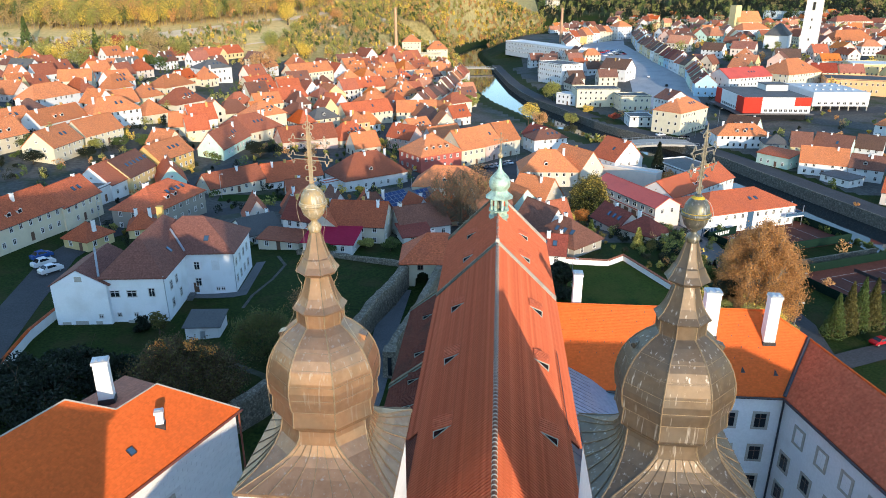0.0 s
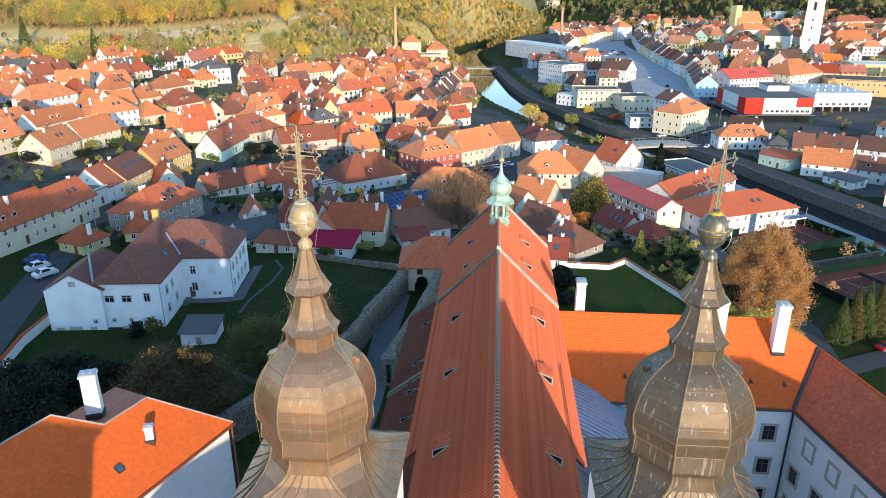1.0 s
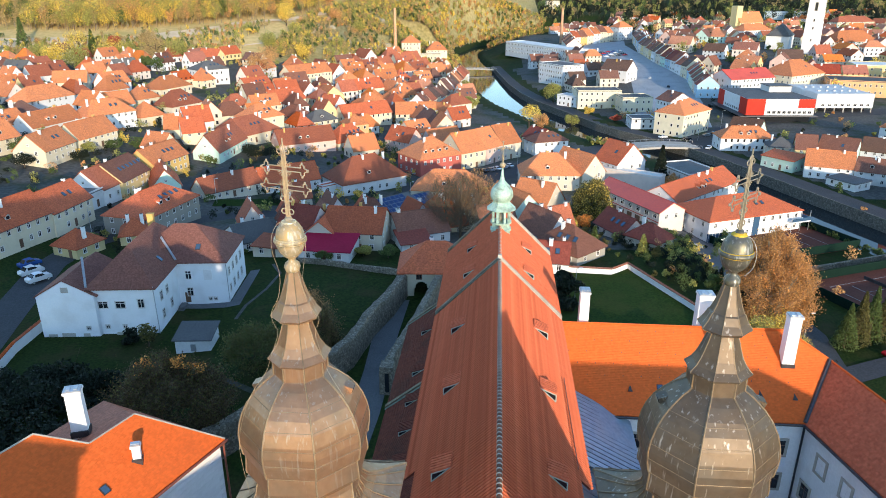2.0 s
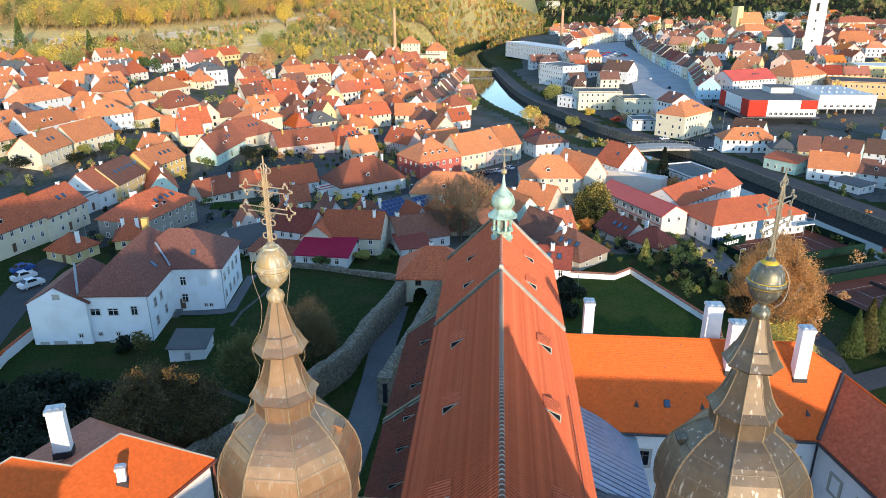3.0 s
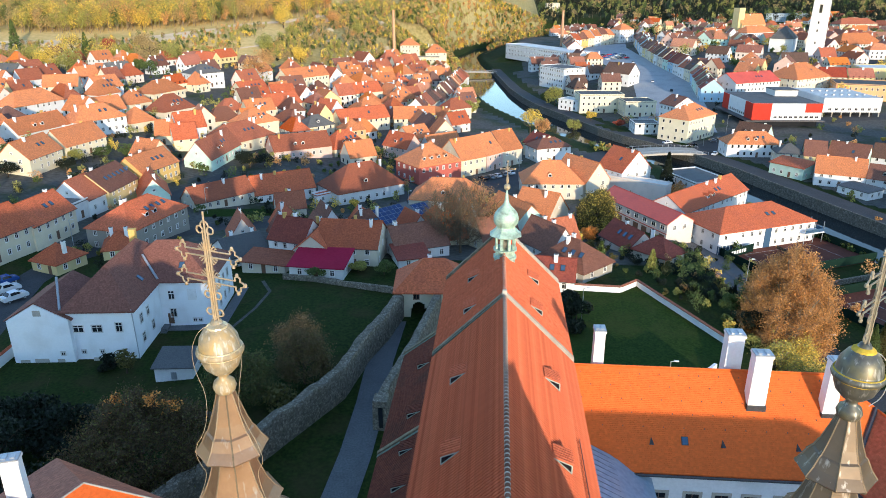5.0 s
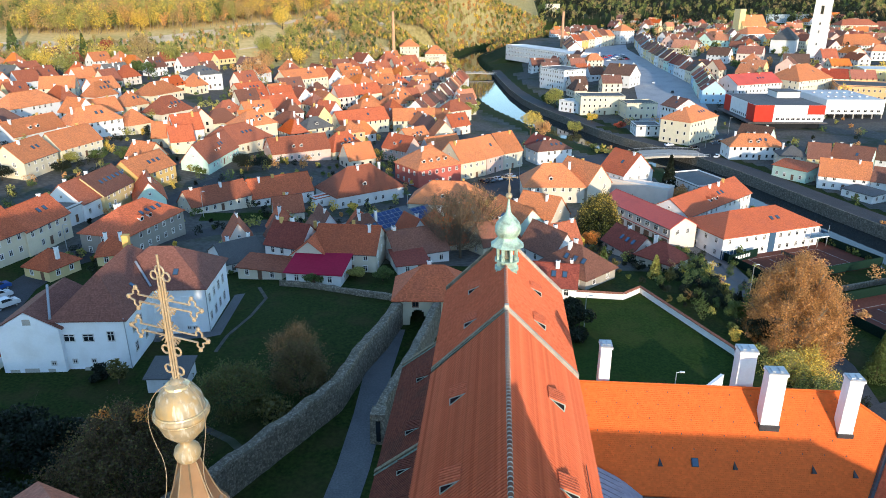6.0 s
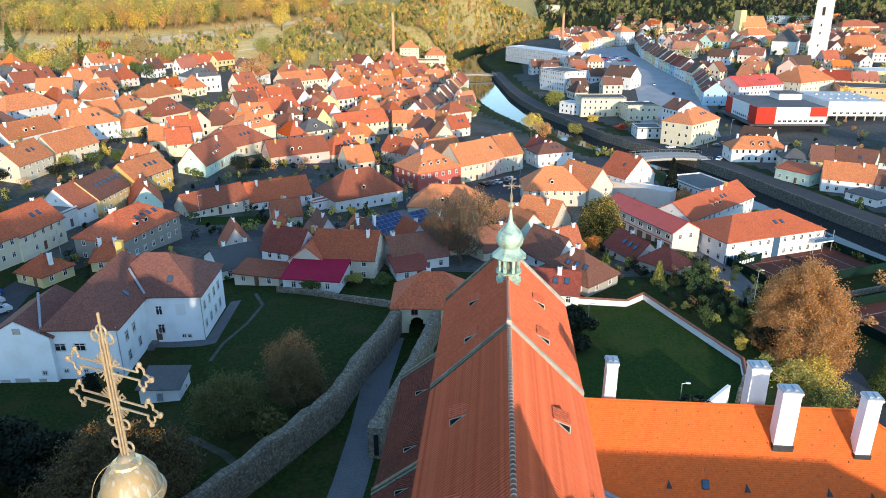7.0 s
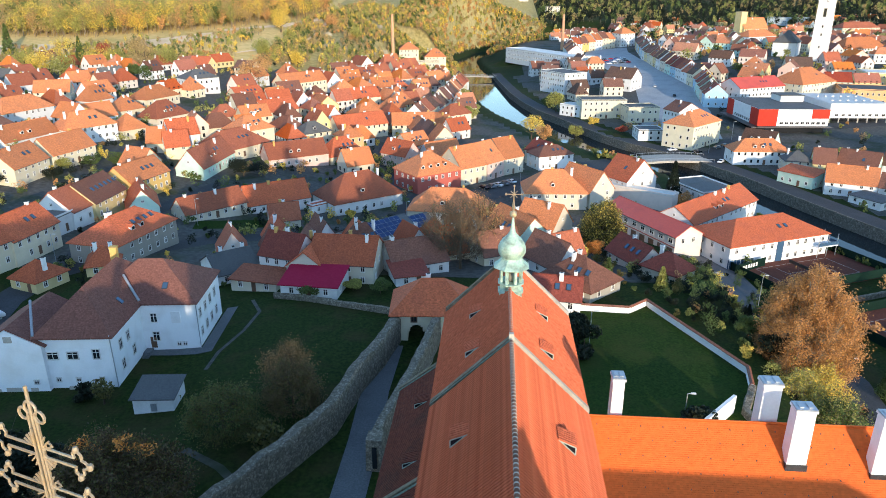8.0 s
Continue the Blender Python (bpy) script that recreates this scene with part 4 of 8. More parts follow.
def onion_tower(cx, cy, name_label, ball, sheet, turn, low=0.0):
    t = thing("church_tower", pose(cx, cy, 0), name_label, "tower", "onion towers")
    b = Build()
    b.box(-3.45, 3.45, -3.45, 3.45, -3, 33.3)
    b.box(-3.62, 3.62, -3.62, 3.62, 32.6, 33.45)
    b.make("shaft", ["plaster"], t)
    # concave square skirt that turns into an octagon
    prof = [(33.45, 3.82, 3.72), (33.62, 3.82, 3.72), (33.78, 3.55, 3.36), (34.05, 3.1, 2.75), (34.4, 2.68, 2.05), (34.8, 2.36, 1.45), (35.3, 2.16, 1.02), (35.75, 2.1, 0.87), (36.05, 2.08, 0.86)]
    b = Build()
    v = []
    for z, a, l in prof:
        v += [(-l, -a, z), (l, -a, z), (a, -l, z), (a, l, z), (l, a, z), (-l, a, z), (-a, l, z), (-a, -l, z)]
    f = []
    for j in range(len(prof) - 1):
        for k in range(8):
            p, q = j * 8 + k, j * 8 + (k + 1) % 8
            f.append((p, q, q + 8, p + 8))
    f.append(tuple(range(8))[::-1])
    b.add(v, f)
    skirt = b.make("skirt_roof", [sheet], t, "concave copper skirt with standing seams")
    for k in range(8):
        b = Build()
        b.tube([v[j * 8 + k] for j in range(len(prof))], 0.045, 5)
        b.make("hip_seam", ["seam"], skirt)
    for s in range(4):
        for k in range(-3, 4):
            u = k / 3.6
            b = Build()
            path = [(u * l, -a - 0.01, z + 0.02) for z, a, l in prof[1:7]]
            b.tube(path, 0.03, 4)
            b.make("standing_seam", ["seam"], skirt, at=pose(0, 0, 0, 0, 0, 90 * s))
    # onion
    on = [(2.26, 36.0), (2.3, 36.08), (2.62, 36.4), (2.66, 36.5), (2.6, 37.25), (2.62, 37.35), (2.7, 37.4), (2.78, 37.9), (2.8, 38.4), (2.72, 38.9),
          (2.56, 39.4), (2.3, 39.9), (1.94, 40.35), (1.5, 40.75), (1.16, 40.98), (1.12, 41.02), (1.12, 41.72), (1.18, 41.76)]
    b = Build()
    b.lathe(on, 8, radians(22.5))
    dome = b.make("onion_dome", [sheet], t, "octagonal onion dome of brown patinated copper")
    b2 = Build()
    for k in range(8):
        a = radians(22.5 + 45 * k)
        b2 = Build()
        b2.tube([(r * math.cos(a), r * math.sin(a), z) for r, z in on[2:]], 0.04, 5)
        b2.make("hip_seam", ["seam"], dome)
    for z, r in ((38.05, 2.8), (38.75, 2.75), (39.5, 2.51), (37.3, 2.62), (40.2, 2.07)):
        b2 = Build()
        b2.tube([(r * math.cos(radians(22.5 + 45 * k)), r * math.sin(radians(22.5 + 45 * k)), z) for k in range(9)], 0.018, 4)
        b2.make("sheet_joint", ["seam"], dome)
    sp = [(1.26, 41.72), (1.3, 41.8), (1.05, 42.05), (0.86, 42.4), (0.72, 42.8), (0.6, 43.2), (0.56, 43.38), (0.62, 43.42), (0.98, 43.62), (1.02, 43.68),
          (0.82, 43.95), (0.68, 44.25), (0.62, 44.3), (0.5, 44.6), (0.38, 45.0), (0.28, 45.35), (0.24, 45.5)]
    spire = Build().lathe(sp, 8, radians(22.5)).make("spire", [sheet], t, "stepped octagonal copper spire")
    for k in range(8):
        a = radians(22.5 + 45 * k)
        Build().tube([(r * math.cos(a), r * math.sin(a), z) for r, z in sp], 0.022, 4).make("hip_seam", ["seam"], spire)
    b = Build()
    b.lathe([(0.2, 45.45), (0.3, 45.55), (0.35, 45.7), (0.3, 45.85), (0.17, 45.95), (0.15, 46.05), (0.3, 46.15), (0.5, 46.35), (0.6, 46.62), (0.6, 46.72), (0.68, 46.76), (0.7, 46.82), (0.68, 46.9),
             (0.61, 46.94), (0.6, 47.0), (0.55, 47.25), (0.4, 47.48), (0.22, 47.6), (0.17, 47.68), (0.13, 47.75)], 28)
    b.v = [(x * 0.93, y * 0.93, z - low) for x, y, z in b.v]
    orb = b.make("ball", [ball], t, "dented ball with a raised girdle", smooth=True)
    for z, r in ((46.74, 0.585), (46.93, 0.59)):
        Build().tube([(r * math.cos(radians(k * 15)), r * math.sin(radians(k * 15)), z - low) for k in range(25)], 0.022, 5).make("girdle", ["gilding" if ball == "ball_gold" else "lichen"], orb)
    Build().lathe([(0.2, 47.5 - low), (0.3, 47.53 - low), (0.28, 47.58 - low), (0.16, 47.66 - low)], 14).make("collar", ["gilding" if ball == "ball_gold" else "lichen"], orb)
    # two-armed openwork cross
    turned = pose(0, 0, -low, 0, 0, turn)
    iron = "iron_pale" if ball == "ball_gold" else "iron_dark"
    b = Build()
    for s in (-1, 1):
        b.tube([(s * 0.085, 0, 47.6), (s * 0.085, 0, 50.2), (s * 0.05, 0, 50.3)], 0.026, 5)
        b.tube([(0, s * 0.06, 47.6), (0, s * 0.06, 50.1)], 0.02, 5)
    b.tube([(0, 0, 47.5), (0, 0, 50.8)], 0.028, 6)
    b.make("post", [iron], t, at=turned)

    def loop(cx_, cz_, r, a0, a1, n=10):
        return [(cx_ + r * math.cos(radians(a0 + (a1 - a0) * k / n)), 0, cz_ + r * math.sin(radians(a0 + (a1 - a0) * k / n))) for k in range(n + 1)]
    for z, reach in ((48.92, 1.1), (49.65, 1.03)):
        for s in (-1, 1):
            b = Build()
            for d in (-1, 1):
                e = reach - 0.2
                b.tube([(s * 0.07, 0, z + d * 0.085), (s * (e - 0.1), 0, z + d * 0.085)], 0.024, 5)
                b.tube([(s * x, 0, zz) for x, zz in ((e - 0.1, z + d * 0.085), (e - 0.12, z + d * 0.17), (e - 0.04, z + d * 0.24), (e + 0.05, z + d * 0.17), (e + 0.05, z + d * 0.08), (e + 0.12, z + d * 0.06), (reach, z))], 0.024, 5)
                b.lathe([(0.045, z + d * 0.25 - 0.045), (0.05, z + d * 0.25), (0.03, z + d * 0.25 + 0.05)], 6, 0, 0, s * (e - 0.04), 0)
            b.lathe([(0.04, z - 0.05), (0.055, z), (0.04, z + 0.05)], 6, 0, 0, s * reach, 0)
            b.make("cross_arm", [iron], t, at=turned)
        b = Build()
        for a in (45, 135, 225, 315):
            for da in (-16, 0, 16):
                ca, sa = math.cos(radians(a + da)), math.sin(radians(a + da))
                b.tube([(0.1 * ca, 0, z + 0.1 * sa), (0.34 * ca, 0, z + 0.34 * sa)], 0.018, 4)
            ca, sa = math.cos(radians(a)), math.sin(radians(a))
            b.tube(loop(0.2 * ca + 0.08, z + 0.2 * sa, 0.07, 0, 300, 8), 0.016, 4)
        tagged(b.make("ray_work", [iron], t, at=turned), kind="stuff")
    b = Build()
    for z in (47.85, 48.35):
        for s in (-1, 1):
            b.tube([(s * x, 0, zz) for x, _, zz in loop(0.17, z + 0.12, 0.1, 180, 540 - 60, 12)], 0.026, 5)
    b.tube(loop(0, 50.42, 0.12, -60, 240, 12), 0.024, 5)
    for s in (-1, 1):
        b.tube(loop(s * 0.17, 50.3, 0.1, 0, 360, 10), 0.024, 5)
    tagged(b.make("scrollwork", [iron], t, at=turned), kind="stuff")
    # lightning wire looping round the ball
    if ball == "ball_gold":
        b = Build()
        b.tube(rounded([(0.1, -0.1, 47.65), (0.4, -0.2, 47.68), (0.66, -0.25, 47.3), (0.68, -0.25, 46.6), (0.55, -0.25, 46.0), (0.42, -0.25, 45.2), (0.62, -0.35, 44.7), (0.95, -0.45, 44.1), (1.08, -0.45, 43.5), (0.78, -0.4, 43.1), (1.05, -0.5, 42.1), (1.25, -0.5, 41.3), (2.0, -0.85, 40.3)]), 0.008, 4)
        b.tube(rounded([(-0.1, -0.1, 47.65), (-0.4, -0.25, 47.55), (-0.68, -0.3, 47.0), (-0.66, -0.3, 46.3), (-0.4, -0.3, 45.5), (-0.5, -0.45, 44.5), (-0.9, -0.55, 43.9), (-0.78, -0.5, 43.3), (-0.62, -0.45, 43.0), (-1.0, -0.6, 42.0), (-1.25, -0.6, 41.2), (-1.9, -1.1, 40.4), (-2.5, -1.35, 38.5), (-2.45, -1.4, 37.2), (-2.3, -1.3, 35.6)]), 0.008, 4)
        b.make("lightning_wire", ["iron_pale"], t)
    else:
        b = Build()
        b.tube(rounded([(0.1, 0, 47.4), (0.45, -0.1, 47.35), (0.72, -0.15, 46.8), (0.66, -0.15, 46.1), (0.4, -0.1, 45.8)]), 0.013, 4)
        b.make("lightning_wire", ["galvanised"], t)
    # small dormer in the dome
    for sx in (-1, 1):
        b = Build()
        b.box(-0.24, 0.24, -0.34, 0.4, 0, 0.3)
        b.box(-0.18, 0.18, -0.37, -0.3, 0.05, 0.26, 1)
        b.make("dome_hatch", [sheet, "glass_dark"], t, at=pose(sx * 1.75, 0.2, 40.05, 0, 0, 90 * sx) @ pose(0, 0, 0, 20, 0, 0))
    return t


onion_tower(-8.15, 29.25, "brown copper onion tower with gilded ball and pale cross", "ball_gold", "copper_brown", -18)
onion_tower(8.82, 29.5, "copper onion tower coloured darker for shade, with dull ball and dark cross", "ball_dark", "copper_shaded", 45, 0.14)
# front between the towers
b = Build()
b.box(-4.6, 5.4, 25.6, 26.6, -3, 22.5)
b.make("west_front", ["plaster"], church)

# ridge turret
tur = thing("ridge_turret", pose(RX + 0.1, 83.4, 0), "verdigris copper bell turret with open lantern on the ridge", "turret")
Build().lathe([(1.2, 26.6), (1.2, 28.6), (1.34, 28.66), (1.34, 28.85), (1.12, 28.95), (1.12, 29.5), (1.32, 29.56), (1.36, 29.72), (1.2, 29.75)], 8, radians(22.5)).make("drum", ["verdigris"], tur)
for k in range(8):
    a = radians(22.5 + 45 * k)
    Build().box(-0.14, 0.14, -0.14, 0.14, 29.72, 31.25).make("lantern_post", ["verdigris"], tur, at=pose(1.02 * math.cos(a), 1.02 * math.sin(a), 0, 0, 0, math.degrees(a)))
for k in range(8):
    a = radians(45 * k)
    b = Build()
    for q in range(7):
        u0 = -0.4 + 0.8 * q / 6
        b.box(u0 - 0.07, u0 + 0.07, -0.05, 0.05, 31.25 - 0.28 * (abs(u0) / 0.4) ** 2 - 0.05, 31.3)
    b.make("lantern_arch", ["verdigris"], tur, at=pose(0.97 * math.cos(a), 0.97 * math.sin(a), 0, 0, 0, 90 + 45 * k))
Build().lathe([(0.3, 29.75), (0.42, 29.85), (0.5, 30.2), (0.3, 30.6), (0.1, 30.8), (0.05, 31.2)], 12).make("bell", ["iron_dark"], tur, smooth=True)
Build().lathe([(1.0, 31.2), (1.75, 31.25), (1.82, 31.33), (1.5, 31.6), (1.2, 31.9), (1.05, 32.1), (1.02, 32.3)], 8, radians(22.5)).make("eaves_roof", ["verdigris"], tur)
Build().lathe([(0.98, 32.25), (1.15, 32.4), (1.34, 32.8), (1.36, 33.2), (1.2, 33.7), (0.9, 34.1), (0.5, 34.5), (0.3, 34.8), (0.22, 35.2), (0.14, 35.8), (0.1, 36.3)], 16, radians(11.25)).make("onion_cap", ["verdigris"], tur, smooth=True)
Build().lathe([(0.08, 36.2), (0.3, 36.35), (0.36, 36.55), (0.3, 36.78), (0.08, 36.9)], 16).make("ball", ["ball_gold"], tur, smooth=True)
b = Build()
b.tube([(0, 0, 36.85), (0, 0, 39.3)], 0.05, 6)
b.tube([(-0.75, 0, 38.5), (0.75, 0, 38.5)], 0.05, 6)
for a in (45, 135, 225, 315):
    b.tube([(0, 0, 38.5), (0.45 * math.cos(radians(a)), 0, 38.5 + 0.45 * math.sin(radians(a)))], 0.03, 5)
for cx_, cz_ in ((-0.75, 38.5), (0.75, 38.5), (0, 39.3)):
    b.lathe([(0.05, cz_ - 0.12), (0.13, cz_), (0.05, cz_ + 0.12)], 6, 0, 0, cx_, 0)
b.lathe([(0.1, 36.9), (0.16, 37.3), (0.06, 37.9)], 4)
b.make("cross", ["iron_pale"], tur)

# ---- monastery wings round the court ----
wing = thing("monastery_wing", pose(0, 0, 0), "white monastery wings with bright orange tiled roofs round a court", "building")
R0, R1, V0, V1 = (6.6, 72.35, 22), (31, 72.35, 22), (31.15, 65.15, 15.35), (34.8, 70.1, 19.9)
E0, F0, F1, O0 = (6.6, 65.15, 15.35), (6.6, 79.5, 15.4), (37.5, 79.5, 15.4), (40.2, 73.5, 15.4)
W0, W1, O1 = (38.1, 34.2, 15.35), (42.6, 35.2, 19.9), (47.2, 36.5, 15.4)
Build().slab([E0, V0, V1, R1, R0], 0.2).make("roof", ["wing_tile"], wing, "smooth bright orange plain-tile roof")
Build().slab([V0, W0, W1, V1], 0.2).make("roof", ["nave_tile"], wing, "ribbed red-brown tile roof")
Build().slab([R0, R1, F1, F0], 0.2).slab([R1, V1, O0, F1], 0.2).make("roof", ["wing_tile"], wing)
Build().slab([V1, W1, O1, O0], 0.2).make("roof", ["wing_tile"], wing)
b = Build()
b.prism([(6.6, 65.6), (31.6, 65.6), (38.55, 34.4), (46.6, 36.6), (39.6, 73.2), (37.1, 79.0), (6.6, 79.0)], -13, 15.3)
b.make("wall", ["plaster"], wing)
b = Build()
b.tube([(7, 72.35, 22.03), (31, 72.35, 22.03)], 0.13, 6)
b.make("ridge_cap", ["wing_tile"], wing)
Build().tube([R1, V1, W1], 0.12, 6).make("ridge_cap", ["wing_tile"], wing)
Build().tube([(V0[0], V0[1], V0[2] + 0.06), (V1[0], V1[1], V1[2] + 0.06)], 0.22, 6).make("valley_gutter", ["dark_metal"], wing)
Build().tube([(6.6, 64.98, 15.2), (31.0, 64.98, 15.2), (37.9, 34, 15.2)], 0.14, 6).make("gutter", ["dark_metal"], wing)
Build().tube([(31.2, 65.3, 15.2), (31.3, 65.35, 14.3), (31.3, 65.35, -1)], 0.11, 6).make("downpipe", ["dark_metal"], wing)


def tall_chimney(x, y, z0, z1, w, d, turn=0.0):
    t = thing("chimney_stack", pose(x, y, 0, 0, 0, turn), "tall whitewashed chimney stack with grey cap on the orange roof", "chimney", "white chimneys")
    shaft = Build().box(-w / 2, w / 2, -d / 2, d / 2, z0 - 2.4, z1 - 0.3, taper=0.04).make("shaft", ["chimney_white"], t)
    b = Build()
    b.box(-w / 2 - 0.05, w / 2 + 0.05, -d / 2 - 0.05, d / 2 + 0.05, z1 - 0.32, z1 - 0.12)
    b.make("collar", ["chimney_white"], shaft)
    b = Build()
    b.box(-w / 2 - 0.02, w / 2 + 0.02, -d / 2 - 0.02, d / 2 + 0.02, z1 - 0.12, z1)
    for k in (-1, 1):
        b.box(k * w * 0.22 - 0.15, k * w * 0.22 + 0.15, -d * 0.3, d * 0.3, z1, z1 + 0.08)
    b.make("cap", ["galvanised"], shaft)
    Build().box(-w / 2 - 0.06, w / 2 + 0.06, -d / 2 - 0.12, d / 2 + 0.06, z0 - 1.0, z0 - 0.45).make("flashing", ["dark_metal"], t)
    return t


tall_chimney(9.75, 73.5, 20.9, 25.5, 1.05, 1.3)
tall_chimney(22.5, 73.6, 20.8, 25.5, 1.6, 1.4)
tall_chimney(23.95, 70.3, 20.4, 25.2, 1.6, 1.3)
tall_chimney(30.4, 70.0, 20.0, 25.0, 1.25, 1.2)
cv, cf, cm = relief([-0.88, -0.6, -0.03, 0.03, 0.6, 0.88], [-0.25, 0, 1.1, 1.16, 1.73, 1.98],
                    lambda i, j: ((-0.02, 1) if i in (1, 3) and j in (1, 3) else (-0.1, 0) if i in (0, 4) or j in (0, 4) else (-0.03, 2)))
COURT_WIN = mesh_of("window", cv, cf, ["stone_trim", "glass_dark", "frame_brown"], cm)
BLIND_WIN = mesh_of("blind_window", cv, cf, ["stone_trim", "plaster", "plaster"], cm)
for z in (11.2, 7.0, 3.1):
    for x in (15.0, 18.0, 20.6, 23.2, 26.0, 29.3):
        share("window", COURT_WIN, wing, pose(x, 65.6, z))
cdir = math.degrees(math.atan2(34.4 - 65.6, 38.55 - 31.6))
for z in (11.2, 7.0, 3.1):
    for k, s in enumerate((3.0, 6.6, 10.2, 13.8, 17.4, 21.0)):
        u = (s + (0 if z > 10 else -1.4)) / math.hypot(6.95, 31.2)
        share("blind_window" if z > 10 else "window", BLIND_WIN if z > 10 else COURT_WIN, wing, pose(31.6 + 6.95 * u, 65.6 - 31.2 * u, z, 0, 0, cdir))
# vents and snow hooks on the wing roof
b = Build()
b.add([(-0.35, -0.25, 0), (0.35, -0.25, 0), (0.3, -0.3, 0.35), (-0.3, -0.3, 0.35), (0, 0.9, 0.02)], [(0, 1, 2, 3), (3, 2, 4), (2, 1, 4), (0, 3, 4), (1, 0, 4)])
VENT = b.mesh("roof_vent", ["dark_metal"])
wsl = math.degrees(math.atan2(6.65, 7.2))
for x, u in ((27.2, 0.27), (30.6, 0.25), (20.6, 0.27), (14.2, 0.27)):
    share("roof_vent", VENT, wing, pose(x, 65.15 + 7.2 * u, 15.35 + 6.65 * u, wsl) @ Matrix.Diagonal((0.65, 0.65, 0.65, 1)))
share("roof_window", SKYLIGHT, wing, pose(17.2, 65.15 + 7.2 * 0.3, 15.35 + 6.65 * 0.3 + 0.02, wsl) @ Matrix.Diagonal((0.6, 0.55, 1, 1)))
b = Build()
b.box(-0.03, 0.03, -0.06, 0.06, 0, 0.06)
HOOK = b.mesh("snow_hook", ["dark_metal"])
for j, u in enumerate((0.42, 0.55, 0.68, 0.81, 0.93)):
    for k in range(13):
        x = 8 + k * 1.85 + (j % 2) * 0.9
        if x < 31:
            share("snow_hook", HOOK, wing, pose(x, 65.15 + 7.2 * u, 15.35 + 6.65 * u, wsl))

# ---- palace wing on the other side, with its white ashlar-painted wall ----
pal = thing("palace_wing", pose(0, 0, 0), "white ashlar-painted palace wing under an orange tiled roof", "building")
EA = Vector((-23.8, 54.6, 18.1))
ed, eo = Vector((-0.354, -0.935, 0)), Vector((-0.935, 0.354, 0))


def pp(along, out, z):
    p = EA + ed * along + eo * out
    return (p.x, p.y, z)


tan = math.tan(radians(36))
z1_, z2_ = 18.1 + 5.3 * tan, 18.1 + 7.8 * tan
Build().slab([pp(0, 0, 18.1), pp(4.5, 5.3, z1_), pp(9.0, 5.3, z1_), pp(11.6, 7.8, z2_), pp(52, 7.8, z2_), pp(52, 0, 18.1)], 0.2).make("roof", ["wing_tile"], pal)
Build().slab([pp(0, 15.4, 17.8), pp(4.5, 5.3, z1_), pp(0, 0, 18.1)], 0.2).slab([pp(9, 15.4, 17.8), pp(9, 5.3, z1_), pp(4.5, 5.3, z1_), pp(0, 15.4, 17.8)], 0.2).make("roof", ["roof_redbrown"], pal)
Build().slab([pp(11.6, 7.8, z2_), pp(9, 15.6, 18.1), pp(52, 15.6, 18.1), pp(52, 7.8, z2_)], 0.2).slab([pp(9, 5.3, z1_), pp(9, 15.6, 18.1), pp(11.6, 7.8, z2_)], 0.2).make("roof", ["roof_redbrown"], pal)
b = Build()
ring = [pp(0.3, 0.4, 0)[:2], pp(0.3, 7.2, 0)[:2], pp(9, 7.2, 0)[:2], pp(9, 15.2, 0)[:2], pp(52, 15.2, 0)[:2], pp(52, 0.4, 0)[:2]]
b.prism(ring, -4, 18.0)
b.make("wall", ["plaster"], pal)
Build().tube([pp(-0.15, -0.15, 17.95), pp(52, -0.15, 17.95)], 0.12, 6).make("gutter", ["copper_pipe"], pal)
Build().tube([pp(0.1, 0.15, 17.9), pp(0.1, 0.1, 0)], 0.1, 6).make("downpipe", ["copper_pipe"], pal)
for a, c in ((pp(0, 0, 18.16), pp(4.5, 5.3, z1_ + 0.06)), (pp(4.5, 5.3, z1_ + 0.06), pp(9, 5.3, z1_ + 0.06)), (pp(9, 5.3, z1_ + 0.06), pp(11.6, 7.8, z2_ + 0.06)), (pp(11.6, 7.8, z2_ + 0.06), pp(52, 7.8, z2_ + 0.06))):
    Build().tube([a, c], 0.075, 6).make("ridge_cap", ["stone_trim"], pal)
wturn = math.degrees(math.atan2(-ed.y, -ed.x))
for s in (9.5, 15, 21):
    for z in (12.6, 7.5):
        p = EA + ed * s + eo * 0.38
        share("window", COURT_WIN, pal, pose(p.x, p.y, z, 0, 0, wturn))
b = Build()
b.box(-0.53, 0.53, -0.022, 0.02, 0.012, 0.47, taper=0.0)
BLOCK = b.mesh("ashlar_block", ["chimney_white"])
for j in range(19):
    for k in range(13):
        s = 0.9 + k * 1.08 + (j % 2) * 0.54
        z = 8.6 + j * 0.485
        if any(abs(s - q) < 1.45 and zz - 0.8 < z < zz + 2.05 for q in (9.5,) for zz in (12.6, 7.5)):
            continue
        p = EA + ed * s + eo * 0.395
        share("ashlar_block", BLOCK, pal, pose(p.x, p.y, z, 0, 0, wturn))
tall_chimney(-34.3, 50.7, 21.9, 25.3, 1.3, 1.0, 20)
p = pp(7.0, 2.6, 0)
tall_chimney(p[0], p[1], 20.6, 21.5, 0.7, 0.55, 20)
p = pp(10.6, 2.2, 18.1 + 2.2 * tan)
share("roof_window", SKYLIGHT, pal, pose(p[0], p[1], p[2] + 0.03, 0, 0, wturn) @ pose(0, 0, 0, 36, 0, 0) @ Matrix.Diagonal((0.6, 0.5, 1, 1)))
